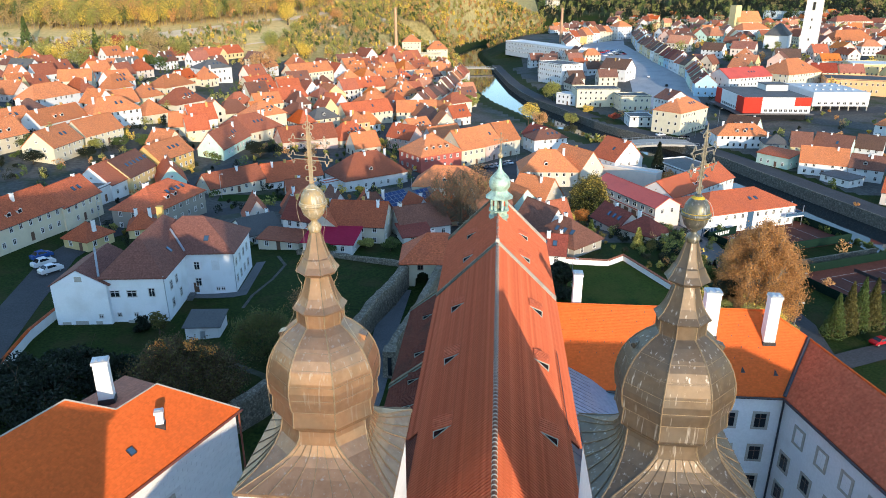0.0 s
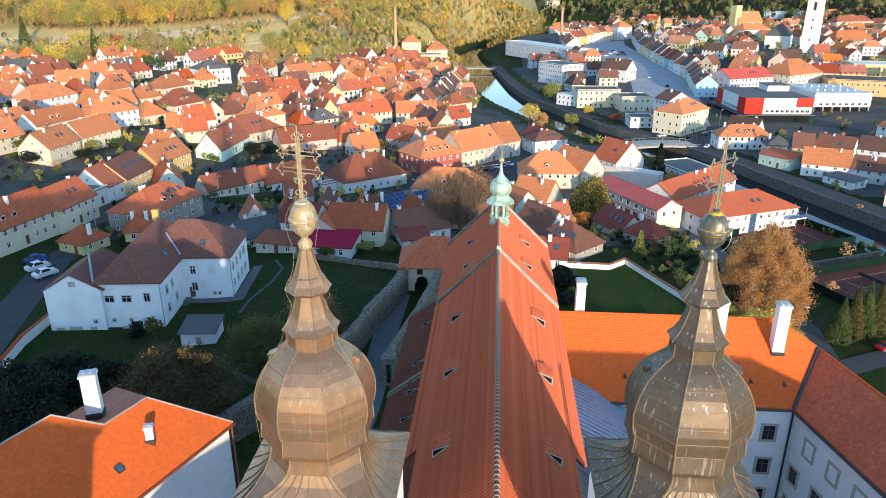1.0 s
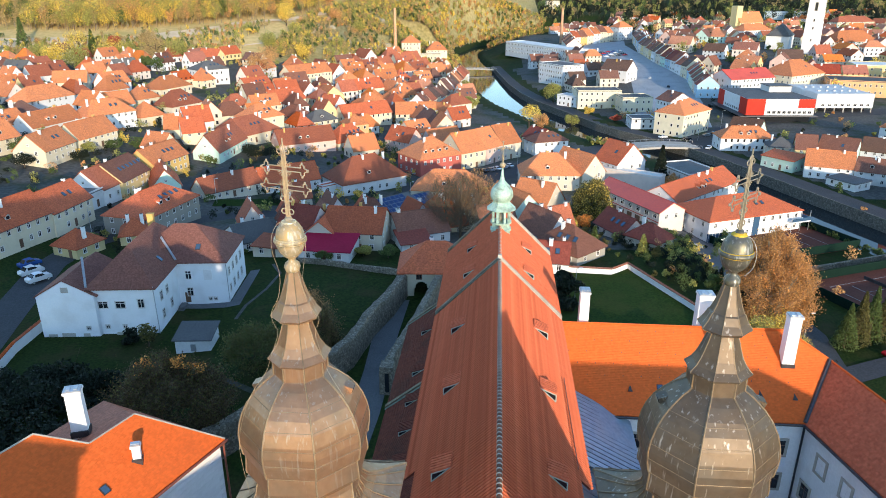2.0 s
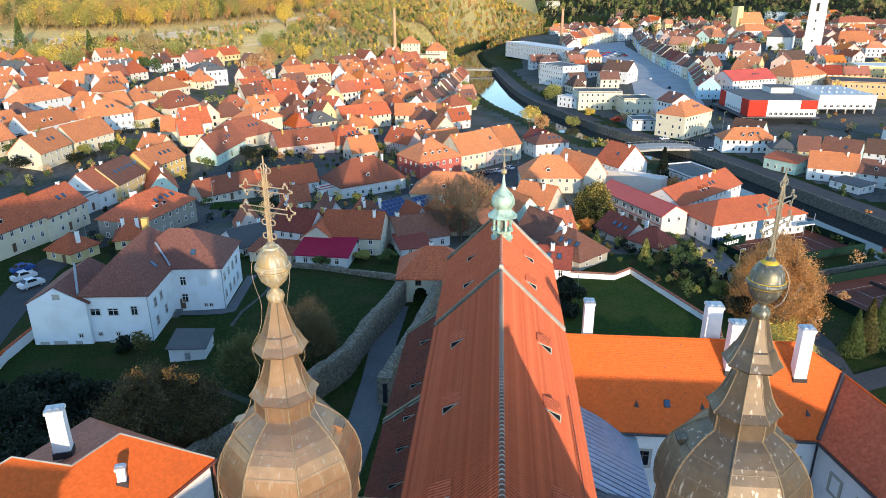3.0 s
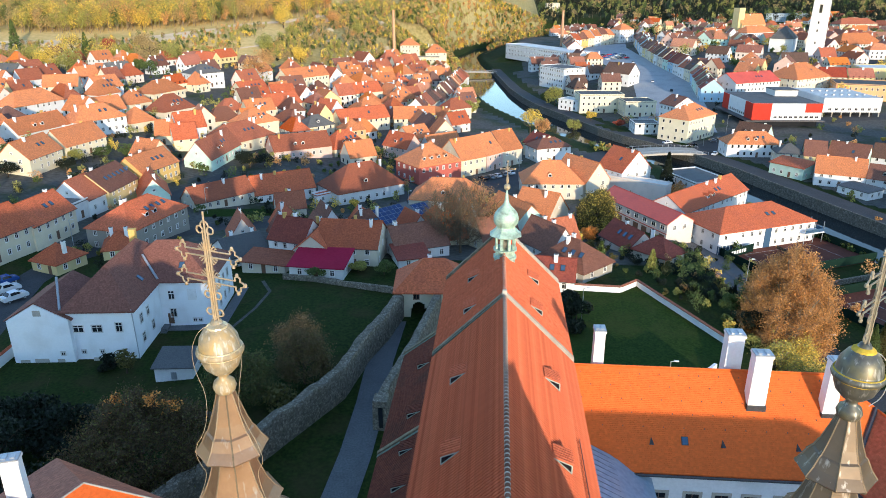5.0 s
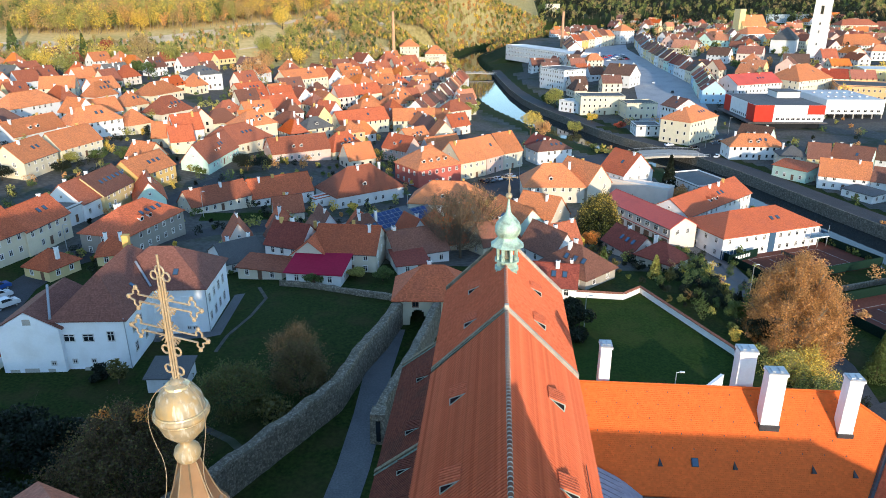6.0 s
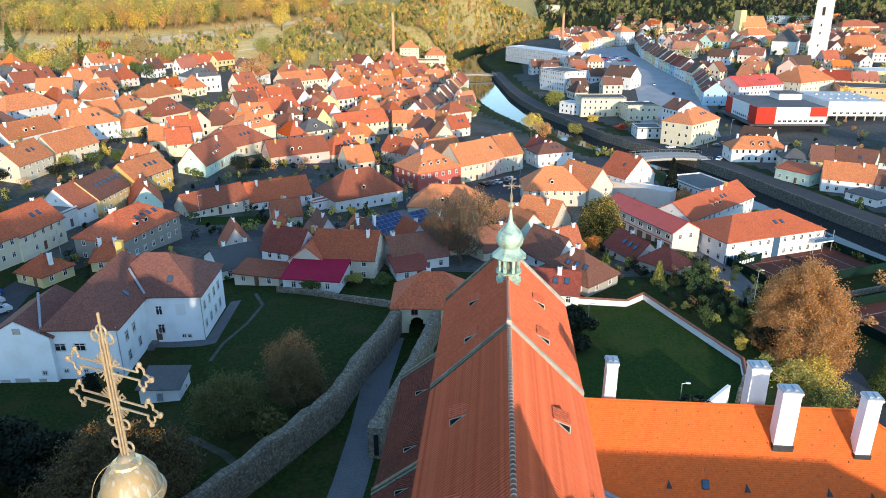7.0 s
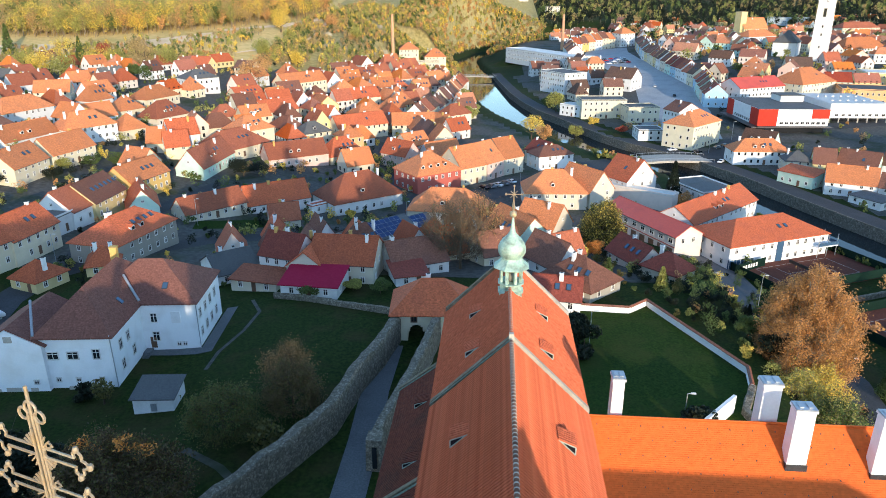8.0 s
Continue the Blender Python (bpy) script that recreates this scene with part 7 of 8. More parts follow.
fan_tree(27.5, 197, 13, 5.6, "leaf_moss", "dense yellow-green tree behind the red-roofed garages", 22, 9, 6, 26, 0.16, 60, None, "leaf_yellow", 1.2)
conifer(59, 252, 15, 4.0, "leaf_dark", "tall dark spruce among houses", n=1600, size=0.4, seed=61)
conifer(34, 156, 8, 2.8, "leaf_olive", "yellowish fir in a small garden", n=1100, size=0.3, seed=62, z=-5)
conifer(23, 157, 6.5, 2.0, "leaf_green", "small blue-green spruce in a garden", n=900, size=0.26, seed=63)
for k, (x, y, h, r, leaf) in enumerate(((47, 130, 5, 2.6, "leaf_dark"), (45, 136, 4, 2.4, "leaf_green"), (24, 184, 5, 2.2, "leaf_orange"), (20, 180, 4, 2, "leaf_yellow"), (62, 247, 6, 3, "leaf_rust"),
                                        (16, 352, 12, 6, "leaf_yellow"), (21, 346, 9, 4, "leaf_rust"), (-23, 486, 7, 3.5, "leaf_olive"), (-14, 424, 7, 3.5, "leaf_olive"), (40, 383, 9, 4, "leaf_olive"),
                                        (50, 392, 5, 3, "leaf_yellow"), (62, 372, 4, 3, "leaf_red"), (70, 366, 4, 2.5, "leaf_rust"), (-46, 592, 10, 5, "leaf_yellow"), (-62, 664, 12, 6, "leaf_rust"),
                                        (-150, 455, 16, 8, "leaf_rust"), (-205, 415, 9, 5, "leaf_green"), (-262, 380, 9, 4.5, "leaf_green"), (-285, 470, 20, 10, "leaf_yellow"), (-255, 455, 16, 9, "leaf_yellow"),
                                        (-132, 246, 5, 3.5, "leaf_green"), (-138, 240, 4, 3, "leaf_green"), (-126, 250, 4.5, 3, "leaf_yellow"), (-143, 232, 4, 3, "leaf_olive"), (-140, 222, 4, 3, "leaf_dark"),
                                        (-92, 258, 6, 4, "leaf_dark"), (-88, 262, 5, 4, "leaf_dark"), (-96, 262, 5, 3.5, "leaf_dark"), (-62, 214, 4, 2.4, "leaf_dark"), (-46, 224, 3.5, 1.8, "leaf_yellow"),
                                        (-160, 220, 6, 4, "leaf_green"), (-170, 210, 6, 4, "leaf_olive"), (-150, 208, 5, 4, "leaf_dark"), (-160, 196, 6, 4, "leaf_dark"), (-38, 146, 3, 2.4, "leaf_green"), (-24, 149, 3, 2.2, "leaf_green"), (-30, 150, 2.6, 2, "leaf_olive"))):
    tree(x, y, h, r, leaf, {"leaf_yellow": "bright yellow autumn tree among houses", "leaf_rust": "rust-brown autumn tree among houses", "leaf_red": "red-leaved autumn shrub by houses", "leaf_orange": "small orange autumn tree in a garden"}.get(leaf, "green-leaved tree among the gardens"),
         n=2600 if y < 300 else 1500, size=0.14 if y < 300 else 0.27, seed=100 + k, branches=4)


def wood(name, count, area, leaf, label, seed, hh=(7, 13), quads=84, size=0.62, where=None):
    """A far wood: crowns of loose leaves on trunks, as one object."""
    rng = np.random.default_rng(seed)
    out = []
    trunks = Build()
    tries = 0
    while len(out) < count and tries < count * 40:
        tries += 1
        x, y = rng.uniform(area[0], area[1]), rng.uniform(area[2], area[3])
        if where and not where(x, y):
            continue
        foot = np.interp(x, [-900, -340, -120, -91, -41, 0, 60, 200, 900], [430, 462, 480, 580, 625, 860, 1000, 1100, 900])
        if y < foot + (-70 if name == "flank_wood" else 8) or noise.noise(Vector((x * 0.012, y * 0.012, seed))) < -0.25 or river_distance(x, y) < (17 if name == "flank_wood" else 24):
            continue
        h = rng.uniform(*hh)
        r = h * rng.uniform(0.2, 0.34)
        g = float(ground(x, y))
        out.append(crown_points(rng, int(quads * 2.0), r, h * 0.8, h * 0.2, 9) + [x, y, g])
        trunks.tube([(x, y, g - 0.5), (x, y, g + h * 0.6)], 0.16, 4)
    ob = tagged(share(name, leaf_mesh(name, np.concatenate(out), size * 0.66, leaf, rng), None, Matrix()), label, "wood", kind="stuff")
    tagged(trunks.make(name + "_trunks", ["bark_pale"]), "thin trunks of the hillside wood", "wood", kind="stuff")
    return ob


def wood_edge(x):
    return float(np.interp(x, [-560, -367, -342, -287, -226, -185, -164, -140, -100, 0], [538, 544, 530, 556, 580, 604, 644, 750, 890, 1100]))


# tall woods above the bare terrace, thickest along their edge
for k, (leaf, n) in enumerate((("leaf_yellow", 330), ("leaf_olive", 430), ("leaf_rust", 170), ("leaf_brown", 330), ("leaf_green", 150))):
    wood("hillside_wood", n, (-480, -110, 545, 690), leaf, "tall autumn trees on the far hillside", 200 + k, (13, 22), 120, 0.6, lambda x, y: wood_edge(x) < y < wood_edge(x) + 75)
    wood("hillside_wood", n // 2, (-620, -90, 600, 920), leaf, "tall autumn trees on the far hillside", 250 + k, (12, 20), 80, 0.75, lambda x, y: y > wood_edge(x) + 75)
# scrub on the meadow, thick on the steep flank above the river
for k, (leaf, n) in enumerate((("leaf_yellow", 170), ("leaf_olive", 420), ("leaf_rust", 90), ("leaf_green", 170), ("leaf_brown", 330))):
    wood("hillside_scrub", n, (-520, -185, 450, 620), leaf, "low autumn scrub on the sunny slope", 215 + k, (2.5, 6.5), 60, 0.42, lambda x, y: y < wood_edge(x) - 22 and (y < 520 or x > -235 or (x * 7 + y * 13) % 5 < 1))
    wood("flank_scrub", n * 2, (-165, -45, 500, 760), leaf, "dense scrub on the steep rocky flank", 265 + k, (2.5, 7.5), 56, 0.46, lambda x, y: y < wood_edge(x) and noise.noise(Vector((x * 0.05, y * 0.05, 3))) > -0.3)
    wood("flank_wood", n // 2 + 420, (-105, 70, 560, 1090), leaf, "autumn trees on the slope above the river bend", 275 + k, (4, 9), 60, 0.7, lambda x, y: river_distance(x, y, True) < 0 and river_distance(x, y) < 70 or y > 800 and river_distance(x, y) < 62)
for k, (leaf, n) in enumerate((("leaf_olive", 420), ("leaf_brown", 260), ("leaf_green", 500), ("leaf_dark", 1500))):
    wood("distant_wood", n, (60, 800, 930, 1700), leaf, "distant dark woods on the hills", 230 + k, (10, 18), 46, 1.2)
# outcrops on the flank
rng = np.random.default_rng(77)
for k in range(34):
    x, y = rng.uniform(-165, -75), rng.uniform(540, 700)
    w = rng.uniform(1.5, 4.5)
    b = Build()
    b.lathe([(w, -1.5), (w * 0.9, 0.4), (w * 0.6, rng.uniform(0.9, 2.2)), (w * 0.15, rng.uniform(1.6, 3.0))], 7, rng.uniform(0, 6))
    b.v = [(p[0] * rng.uniform(0.8, 1.2), p[1] * rng.uniform(0.5, 0.8), p[2]) for p in b.v]
    tagged(b.make("rock_outcrop", ["rock"], at=pose(x, y, float(ground(x, y)), 0, 0, rng.uniform(-40, 40))), "weathered brown rock outcrop in dry grass", "rock", "rock outcrops")
# single trees at the foot of the hill
for k, (x, y, h, r, leaf) in enumerate(((-276, 430, 16, 9, "leaf_yellow"), (-262, 427, 15, 8, "leaf_olive"), (-299, 448, 14, 8, "leaf_olive"), (-277, 397, 11, 5.5, "leaf_green"), (-248, 465, 13, 7, "leaf_olive"),
                                        (-224, 456, 17, 9, "leaf_brown"), (-214, 462, 15, 8, "leaf_olive"), (-254, 506, 12, 7, "leaf_brown"), (-277, 501, 9, 5, "leaf_red"), (-145, 424, 17, 9, "leaf_rust"), (-220, 432, 8, 3.5, "leaf_green"),
                                        (-167, 514, 13, 6, "leaf_olive"), (-139, 502, 12, 5.5, "leaf_yellow"), (-353, 560, 22, 10, "leaf_yellow"), (-336, 558, 20, 9, "leaf_olive"), (-367, 566, 22, 11, "leaf_yellow"),
                                        (-280, 560, 17, 7, "leaf_yellow"), (-173, 580, 19, 7.5, "leaf_yellow"), (-140, 616, 12, 6, "leaf_rust"), (-116, 593, 11, 5, "leaf_olive"), (34, 438, 12, 6, "leaf_olive"), (30, 452, 7, 3.5, "leaf_green"), (-16, 404, 8, 5, "leaf_olive"), (-22, 458, 7, 4, "leaf_yellow"))):
    tree(x, y, h, r, leaf, {"leaf_yellow": "bright yellow autumn tree at the hill foot", "leaf_rust": "big rust-brown autumn tree at the hill foot", "leaf_red": "small crimson autumn tree on the slope"}.get(leaf, "olive-green tree at the hill foot"),
         n=3200, size=0.27, seed=400 + k, branches=4, clumps=30, z0=1.5)
conifer(-284, 485, 17, 4.5, "leaf_green", "dark green fir at the hill foot", n=900, size=0.6, seed=431)
conifer(-345, 500, 21, 5.5, "leaf_green", "tall dark spruce beside a hill house", n=900, size=0.6, seed=432)


def shrubs(name, count, area, leaf, label, seed, big=1.0, leaf_size=None, quads=150, where=None):
    """Garden greenery between the houses, past counting."""
    rng = np.random.default_rng(seed)
    out = []
    tries = 0
    while len(out) < count and tries < count * 30:
        tries += 1
        x, y = rng.uniform(area[0], area[1]), rng.uniform(area[2], area[3])
        if (where and not where(x, y)) or river_distance(x, y) < (25 if y > 330 else 9 if where else 14) or any((x - hx_) ** 2 + (y - hy_) ** 2 < (hr * 0.8) ** 2 for hx_, hy_, hr in GROUND_TAKEN):
            continue
        h = rng.uniform(1.4, 5.0) * big
        out.append(crown_points(rng, quads, h * rng.uniform(0.35, 0.6), h, 0.1, 8) + [x, y, float(ground(x, y))])
    return tagged(share(name, leaf_mesh(name, np.concatenate(out), leaf_size or 0.24 * big, leaf, rng), None, Matrix()), label, "shrubs", kind="stuff")

LAWN_A = [(-86, 199), (-76, 204.5), (-60, 214), (-63, 219), (-76, 214), (-88, 207)]

# ---- landmarks of the far town ----
def slab_windows(home, x0, x1, z, n, turn, off, key="wide"):
    m = pose(0, 0, 0, 0, 0, turn)
    for k in range(n):
        share("window", WINDOWS[key], home, m @ pose(x0 + (x1 - x0) * (k + 0.5) / n, -off, z))


GROUND_TAKEN += [(148, 400, 34), (190, 425, 30), (250, 607, 14), (-78, 622, 22), (-60, 640, 18)]
store = thing("department_store", pose(145, 399, -10.6, 0, 0, 3), "white department store with bright red corner panels", "store")
Build().box(-17, 18, -21, 21, 3.6, 12).make("upper_storey", ["wall_white"], store)
Build().box(-16, 17, -19.5, 20, -1, 3.6).make("shop_front", ["glass_dark"], store)
Build().box(-18.6, 19, -23.5, -21.02, 3.3, 3.8).make("canopy", ["dark_metal"], store)
Build().box(-20.5, -17.02, -23.5, 21, 3.3, 3.8).make("canopy", ["dark_metal"], store)
Build().slab([(-16.6, -20.6, 12.12), (17.6, -20.6, 12.12), (17.6, 20.6, 12.12), (-16.6, 20.6, 12.12)], 0.1).make("roof", ["roof_slate"], store)
for x0, x1, y0, y1, z0 in ((-17.06, -7.5, -21.08, -21.0, 3.6), (9.5, 18.05, -21.08, -21.0, 7.5), (-17.08, -17.0, -21.08, -11, 3.6), (-17.08, -17.0, 12, 21, 3.6)):
    Build().box(x0, x1, y0, y1, z0, 12.05).make("red_panel", ["wall_storered"], store)
slab_windows(store, -6.5, 17, 4.6, 9, 0, 21.03)
slab_windows(store, -10, 12, 4.6, 8, -90, 17.03)
b = Build()
b.box(4, 16, 4, 16, 12, 15.2)
b.make("plant_room", ["wall_white"], store)
Build().box(3.6, 16.4, 3.6, 16.4, 15.2, 15.5).make("plant_roof", ["roof_slate"], store)
hall = thing("market_hall", pose(190, 424, -10.2, 0, 0, 3), "pale windowless market hall on concrete columns", "store")
Build().box(-16, 15, -20, 20, 3.4, 11).make("upper_storey", ["wall_white"], hall)
Build().box(-14, 13, -16, 18, -1, 3.4).make("shop_front", ["glass_dark"], hall)
for k in range(7):
    Build().box(-15.5 + k * 5, -15 + k * 5, -19.6, -19.1, -1, 3.4).make("column", ["mortar"], hall)
Build().slab([(-15.6, -19.6, 11.12), (14.6, -19.6, 11.12), (14.6, 19.6, 11.12), (-15.6, 19.6, 11.12)], 0.1).make("roof", ["roof_white"], hall)
slab_windows(hall, -14, 14, 4.4, 8, 0, 20.03)
for k in range(12):
    Build().box(-11 + (k % 6) * 4.2, -10 + (k % 6) * 4.2, -10 + (k // 6) * 16, -8.6 + (k // 6) * 16, 11.12, 11.6).make("roof_light", ["galvanised"], hall)

tw = thing("clock_tower", pose(249.5, 602, 4, 0, 0, -28), "tall white church tower with louvred windows", "church tower")
Build().box(-6.2, 6.2, -6.2, 6.2, -2, 52, taper=0.7).make("shaft", ["wall_white"], tw)
for z in (16, 31, 46):
    Build().box(-6.1, 6.1, -6.1, 6.1, z, z + 0.5).make("cornice", ["wall_white"], tw)
Build().box(-6.8, 6.8, -6.8, 6.8, 52, 53.2).make("gallery", ["mortar"], tw)
Build().lathe([(5.4, 53.2), (5.2, 62), (6, 62.3), (4.4, 65), (2.2, 68), (1.2, 72), (0.2, 78)], 8, radians(22.5)).make("cap", ["verdigris"], tw)
for s in range(4):
    m = pose(0, 0, 0, 0, 0, 90 * s)
    for z, hh_ in ((34, 6.5), (20, 2.2), (11, 2.0), (26, 2.2)):
        v, f, mm = relief([-1.2, -0.9, 0.9, 1.2] if hh_ > 3 else [-0.6, -0.4, 0.4, 0.6], [0, 0.3, hh_ - 0.3, hh_], lambda i, j: ((0.0, 1) if i == 1 and j == 1 else (-0.15, 0)))
        share("window", mesh_of("window", v, f, ["mortar", "glass_dark"], mm), tw, m @ pose(0, -6.2 + 0.7 * z / 54, z))
for s in range(4):
    m = pose(0, 0, 0, 0, 0, 90 * s)
    Build().lathe([(1.9, 0), (1.9, 0.12), (1.75, 0.14)], 24).make("clock_face", ["frame_white"], tw, at=m @ pose(0, -5.62, 45.2, 90))
    b = Build()
    b.box(-0.1, 0.1, -0.2, 1.5, 0.13, 0.18)
    b.box(-0.2, 1.1, -0.1, 0.1, 0.13, 0.18)
    b.make("clock_pointer", ["dark_metal"], tw, at=m @ pose(0, -5.64, 45.2, 90))
nv = thing("parish_church", pose(236, 632, 6, 0, 0, -28), "white parish church nave under dark slate roof", "church")
Build().box(-9, 9, -12, 14, -2, 12).make("wall", ["wall_white"], nv)
b = Build()
roof_solid(b, 27, 18, 12, 9, "hip")
b.make("roof", ["roof_slate"], nv, at=pose(0, 1, 0, 0, 0, 90))
GROUND_TAKEN.append((236, 632, 18))

ch = thing("factory_chimney", pose(-89, 615, 5), "tall slender brick factory chimney at the hill foot", "chimney")
Build().lathe([(1.7, -2), (1.5, 0), (1.0, 33), (1.15, 33.2), (1.15, 34)], 14).make("stack", ["brick_pale"], ch, smooth=False)
ch2 = thing("factory_chimney", pose(64, 760, -2), "distant brick factory chimney", "chimney")
Build().lathe([(1.9, -2), (1.1, 36), (1.3, 36.2), (1.3, 37)], 14).make("stack", ["brick_pale"], ch2)
house(-76, 618, 8, 16, 14, 13, 5, "hip", "cream", "orange", group="factory")
house(-55, 630, 8, 18, 14, 13, 6, "hip", "cream", "orange", group="factory")
house(-66, 600, 6, 34, 12, 8, 0.3, "flat", "cream", "slate", group="factory")
pc = house(262, 800, 30, 34, 14, 14, 10, "gable", "yellow", "orange", group="far churches")
Build().box(-4, 4, -4, 4, 0, 30).make("bell_tower", ["wall_yellow"], pc, at=pose(-16, 0, 0))
for x, y, turn, L, h in ((30, 1230, 10, 30, 12), (88, 1260, 10, 22, 12)):
    house(x, y, turn, L, 14, h, 0.3, "flat", "beige", "slate", group="apartment blocks", frames="wide")

# rows of old houses: along the square and the riverside street
rr = random.Random(11)


def row(ax, ay, bx, by, n, depth, walls, roofs, h=(7.2, 8.0), rh=(5.2, 5.8), group="row houses", across=0.25):
    """A terrace between two points, with its fronts on that line."""
    for k in range(n):
        u = (k + 0.5) / n
        x, y = ax + (bx - ax) * u, ay + (by - ay) * u
        turn = math.degrees(math.atan2(by - ay, bx - ax))
        L = math.hypot(bx - ax, by - ay) / n - 0.1
        nx_, ny_ = -(by - ay), bx - ax
        d = math.hypot(nx_, ny_)
        x, y = x + nx_ / d * depth / 2, y + ny_ / d * depth / 2
        house(x, y, turn, L, depth, rr.uniform(*h), rr.uniform(*rh), "gable", rr.choice(walls), rr.choice(roofs), seed=k * 7 + int(ax), group=group)


BR = ["brown", "brown", "darkbrown", "redbrown", "darkred"]
row(127, 494, 120, 440, 5, 13, ["cream", "mint", "white", "blue", "beige"], BR)
row(118.5, 557, 127, 496, 6, 13, ["cream", "mint", "white", "blue", "beige"], BR)
row(116, 616, 118, 559, 6, 13, ["cream", "mint", "white", "yellow", "blue"], BR)
row(127, 706, 116.5, 619, 8, 14, ["cream", "white", "pink", "yellow", "blue"], BR)
row(72, 707, 113, 735, 6, 15, ["yellow", "cream", "ochre", "white"], ["orange", "orange", "red", "brown"], (9, 11))
row(72, 640, 73, 704, 5, 13, ["white", "cream", "pinkwhite"], ["orange", "redbrown", "brown", "orange"])
house(122, 744, 30, 17, 14, 13, 5, "hip", "white", "orange", group="row houses")
row(-18, 318, -38, 372, 6, 11, ["cream", "white", "beige"], ["brown", "orange", "redbrown", "brown"], (5, 7), (4.5, 6))
row(-38, 376, -28, 440, 6, 11, ["cream", "white", "beige", "pinkwhite"], ["brown", "darkbrown", "redbrown", "darkbrown"], (6, 8), (4.5, 6))
row(-27, 444, -24, 540, 8, 11, ["cream", "white", "beige"], ["brown", "darkbrown", "orange", "darkbrown"], (6, 8), (4.5, 6))
row(-33, 540, -39, 440, 8, 11, ["cream", "white", "beige"], ["orange", "red", "orange"], (6, 8), (4.5, 6))


def free(x, y, r):
    if river_distance(np.float64(x), np.float64(y)) < (27 if y > 330 else 17) + r * 0.6:
        return False
    for pts, hw in ROADS:
        for (ax, ay), (bx, by) in zip(pts, pts[1:]):
            dx, dy = bx - ax, by - ay
            s = min(1, max(0, ((x - ax) * dx + (y - ay) * dy) / (dx * dx + dy * dy)))
            if math.hypot(x - ax - s * dx, y - ay - s * dy) < hw + r * 0.75:
                return False
    return all((x - hx_) ** 2 + (y - hy_) ** 2 > (r * 0.82 + hr * 0.82) ** 2 for hx_, hy_, hr in GROUND_TAKEN)


def quarter(seed, count, area, turn, walls, roofs, size=((10, 16), (8, 11)), h=(3.4, 6.5), inside=None, windows=True, far=False):
    r_ = random.Random(seed)
    made = tries = 0
    while made < count and tries < count * 60:
        tries += 1
        x, y = r_.uniform(area[0], area[1]), r_.uniform(area[2], area[3])
        L, D = r_.uniform(*size[0]), r_.uniform(*size[1])
        if (inside and not inside(x, y)) or not free(x, y, math.hypot(L, D) / 2):
            continue
        t = turn(x, y) + r_.choice((0, 0, 90)) + r_.uniform(-7, 7)
        make = far_house if far else house
        make(x, y, t, L, D, r_.uniform(*h), r_.uniform(4, 5.8), r_.choice(("gable", "gable", "hip")), r_.choice(walls), r_.choice(roofs), seed=seed * 1000 + made, windows=windows)
        made += 1
    return made


def hill_foot(x):
    return float(np.interp(x, [-900, -340, -120, -91, -41, 0, 60, 200, 900], [430, 462, 480, 580, 625, 860, 1000, 1100, 900]))


LIGHT = ["cream", "white", "white", "yellow", "beige", "pinkwhite"]
WARM = ["orange", "orange", "orange", "red", "redbrown", "redbrown", "brown"]
quarter(1, 60, (-128, -18, 282, 590), lambda x, y: 42, LIGHT, WARM, ((10, 17), (8, 11)), (4, 7), lambda x, y: y < hill_foot(x) - 6)
quarter(2, 45, (-400, -118, 200, 470), lambda x, y: 68, LIGHT, WARM, ((10, 15), (8, 10)), (3.4, 6), lambda x, y: y < hill_foot(x) + 15)
quarter(8, 45, (-420, -118, 210, 480), lambda x, y: 68, LIGHT, WARM, ((10, 15), (8, 10)), (3.4, 6), lambda x, y: y < hill_foot(x) + 15, far=True)
quarter(3, 16, (-66, 20, 152, 215), lambda x, y: 30, LIGHT, ["redbrown", "red", "brown"], ((8, 12), (6, 8)), (3, 3.8), lambda x, y: y > 168 or x > 16)
quarter(4, 26, (104, 240, 190, 345), lambda x, y: -35, LIGHT + ["mint"], ["brown", "redbrown", "red", "orange", "darkbrown"], ((9, 15), (8, 11)), (4, 6.5))
quarter(5, 16, (30, 86, 470, 640), lambda x, y: 15, ["white", "beige", "cream", "pinkwhite"], BR + ["orange"], ((9, 15), (8, 11)), (4, 7), far=True)
quarter(6, 120, (134, 420, 440, 760), lambda x, y: -15 + 25 * math.sin(x * 0.03), LIGHT + ["mint", "pink"], WARM + BR, ((10, 20), (9, 13)), (3.6, 7.5), far=True)
quarter(7, 120, (70, 620, 760, 1150), lambda x, y: 20 + 30 * math.sin(y * 0.02), LIGHT, WARM + ["brown"], ((10, 17), (8, 11)), (3.6, 6.5), far=True)
quarter(9, 40, (-128, -18, 282, 590), lambda x, y: 42, LIGHT, WARM, ((9, 15), (7, 10)), (4, 7), lambda x, y: y < hill_foot(x) - 6, far=True)
tagged(part("far_houses", Far.v, Far.f, Far.names, None, "", Far.i), "far town houses with tiled roofs, small in the distance", "houses", kind="stuff")

for k, (leaf, n) in enumerate((("leaf_olive", 110), ("leaf_green", 130), ("leaf_yellow", 55), ("leaf_rust", 45), ("leaf_dark", 60))):
    shrubs("garden_shrubs", n * 2, (-330, -30, 190, 500), leaf, "mixed garden shrubs between town houses", 300 + k)
    shrubs("garden_shrubs", n // 2, (12, 260, 150, 430), leaf, "mixed garden shrubs by the riverside", 320 + k)

for k, (leaf, n) in enumerate((("leaf_olive", 90), ("leaf_green", 120), ("leaf_yellow", 30), ("leaf_rust", 60), ("leaf_dark", 90))):
    shrubs("town_trees", n, (130, 480, 430, 1100), leaf, "town trees between far houses", 340 + k, 2.2)

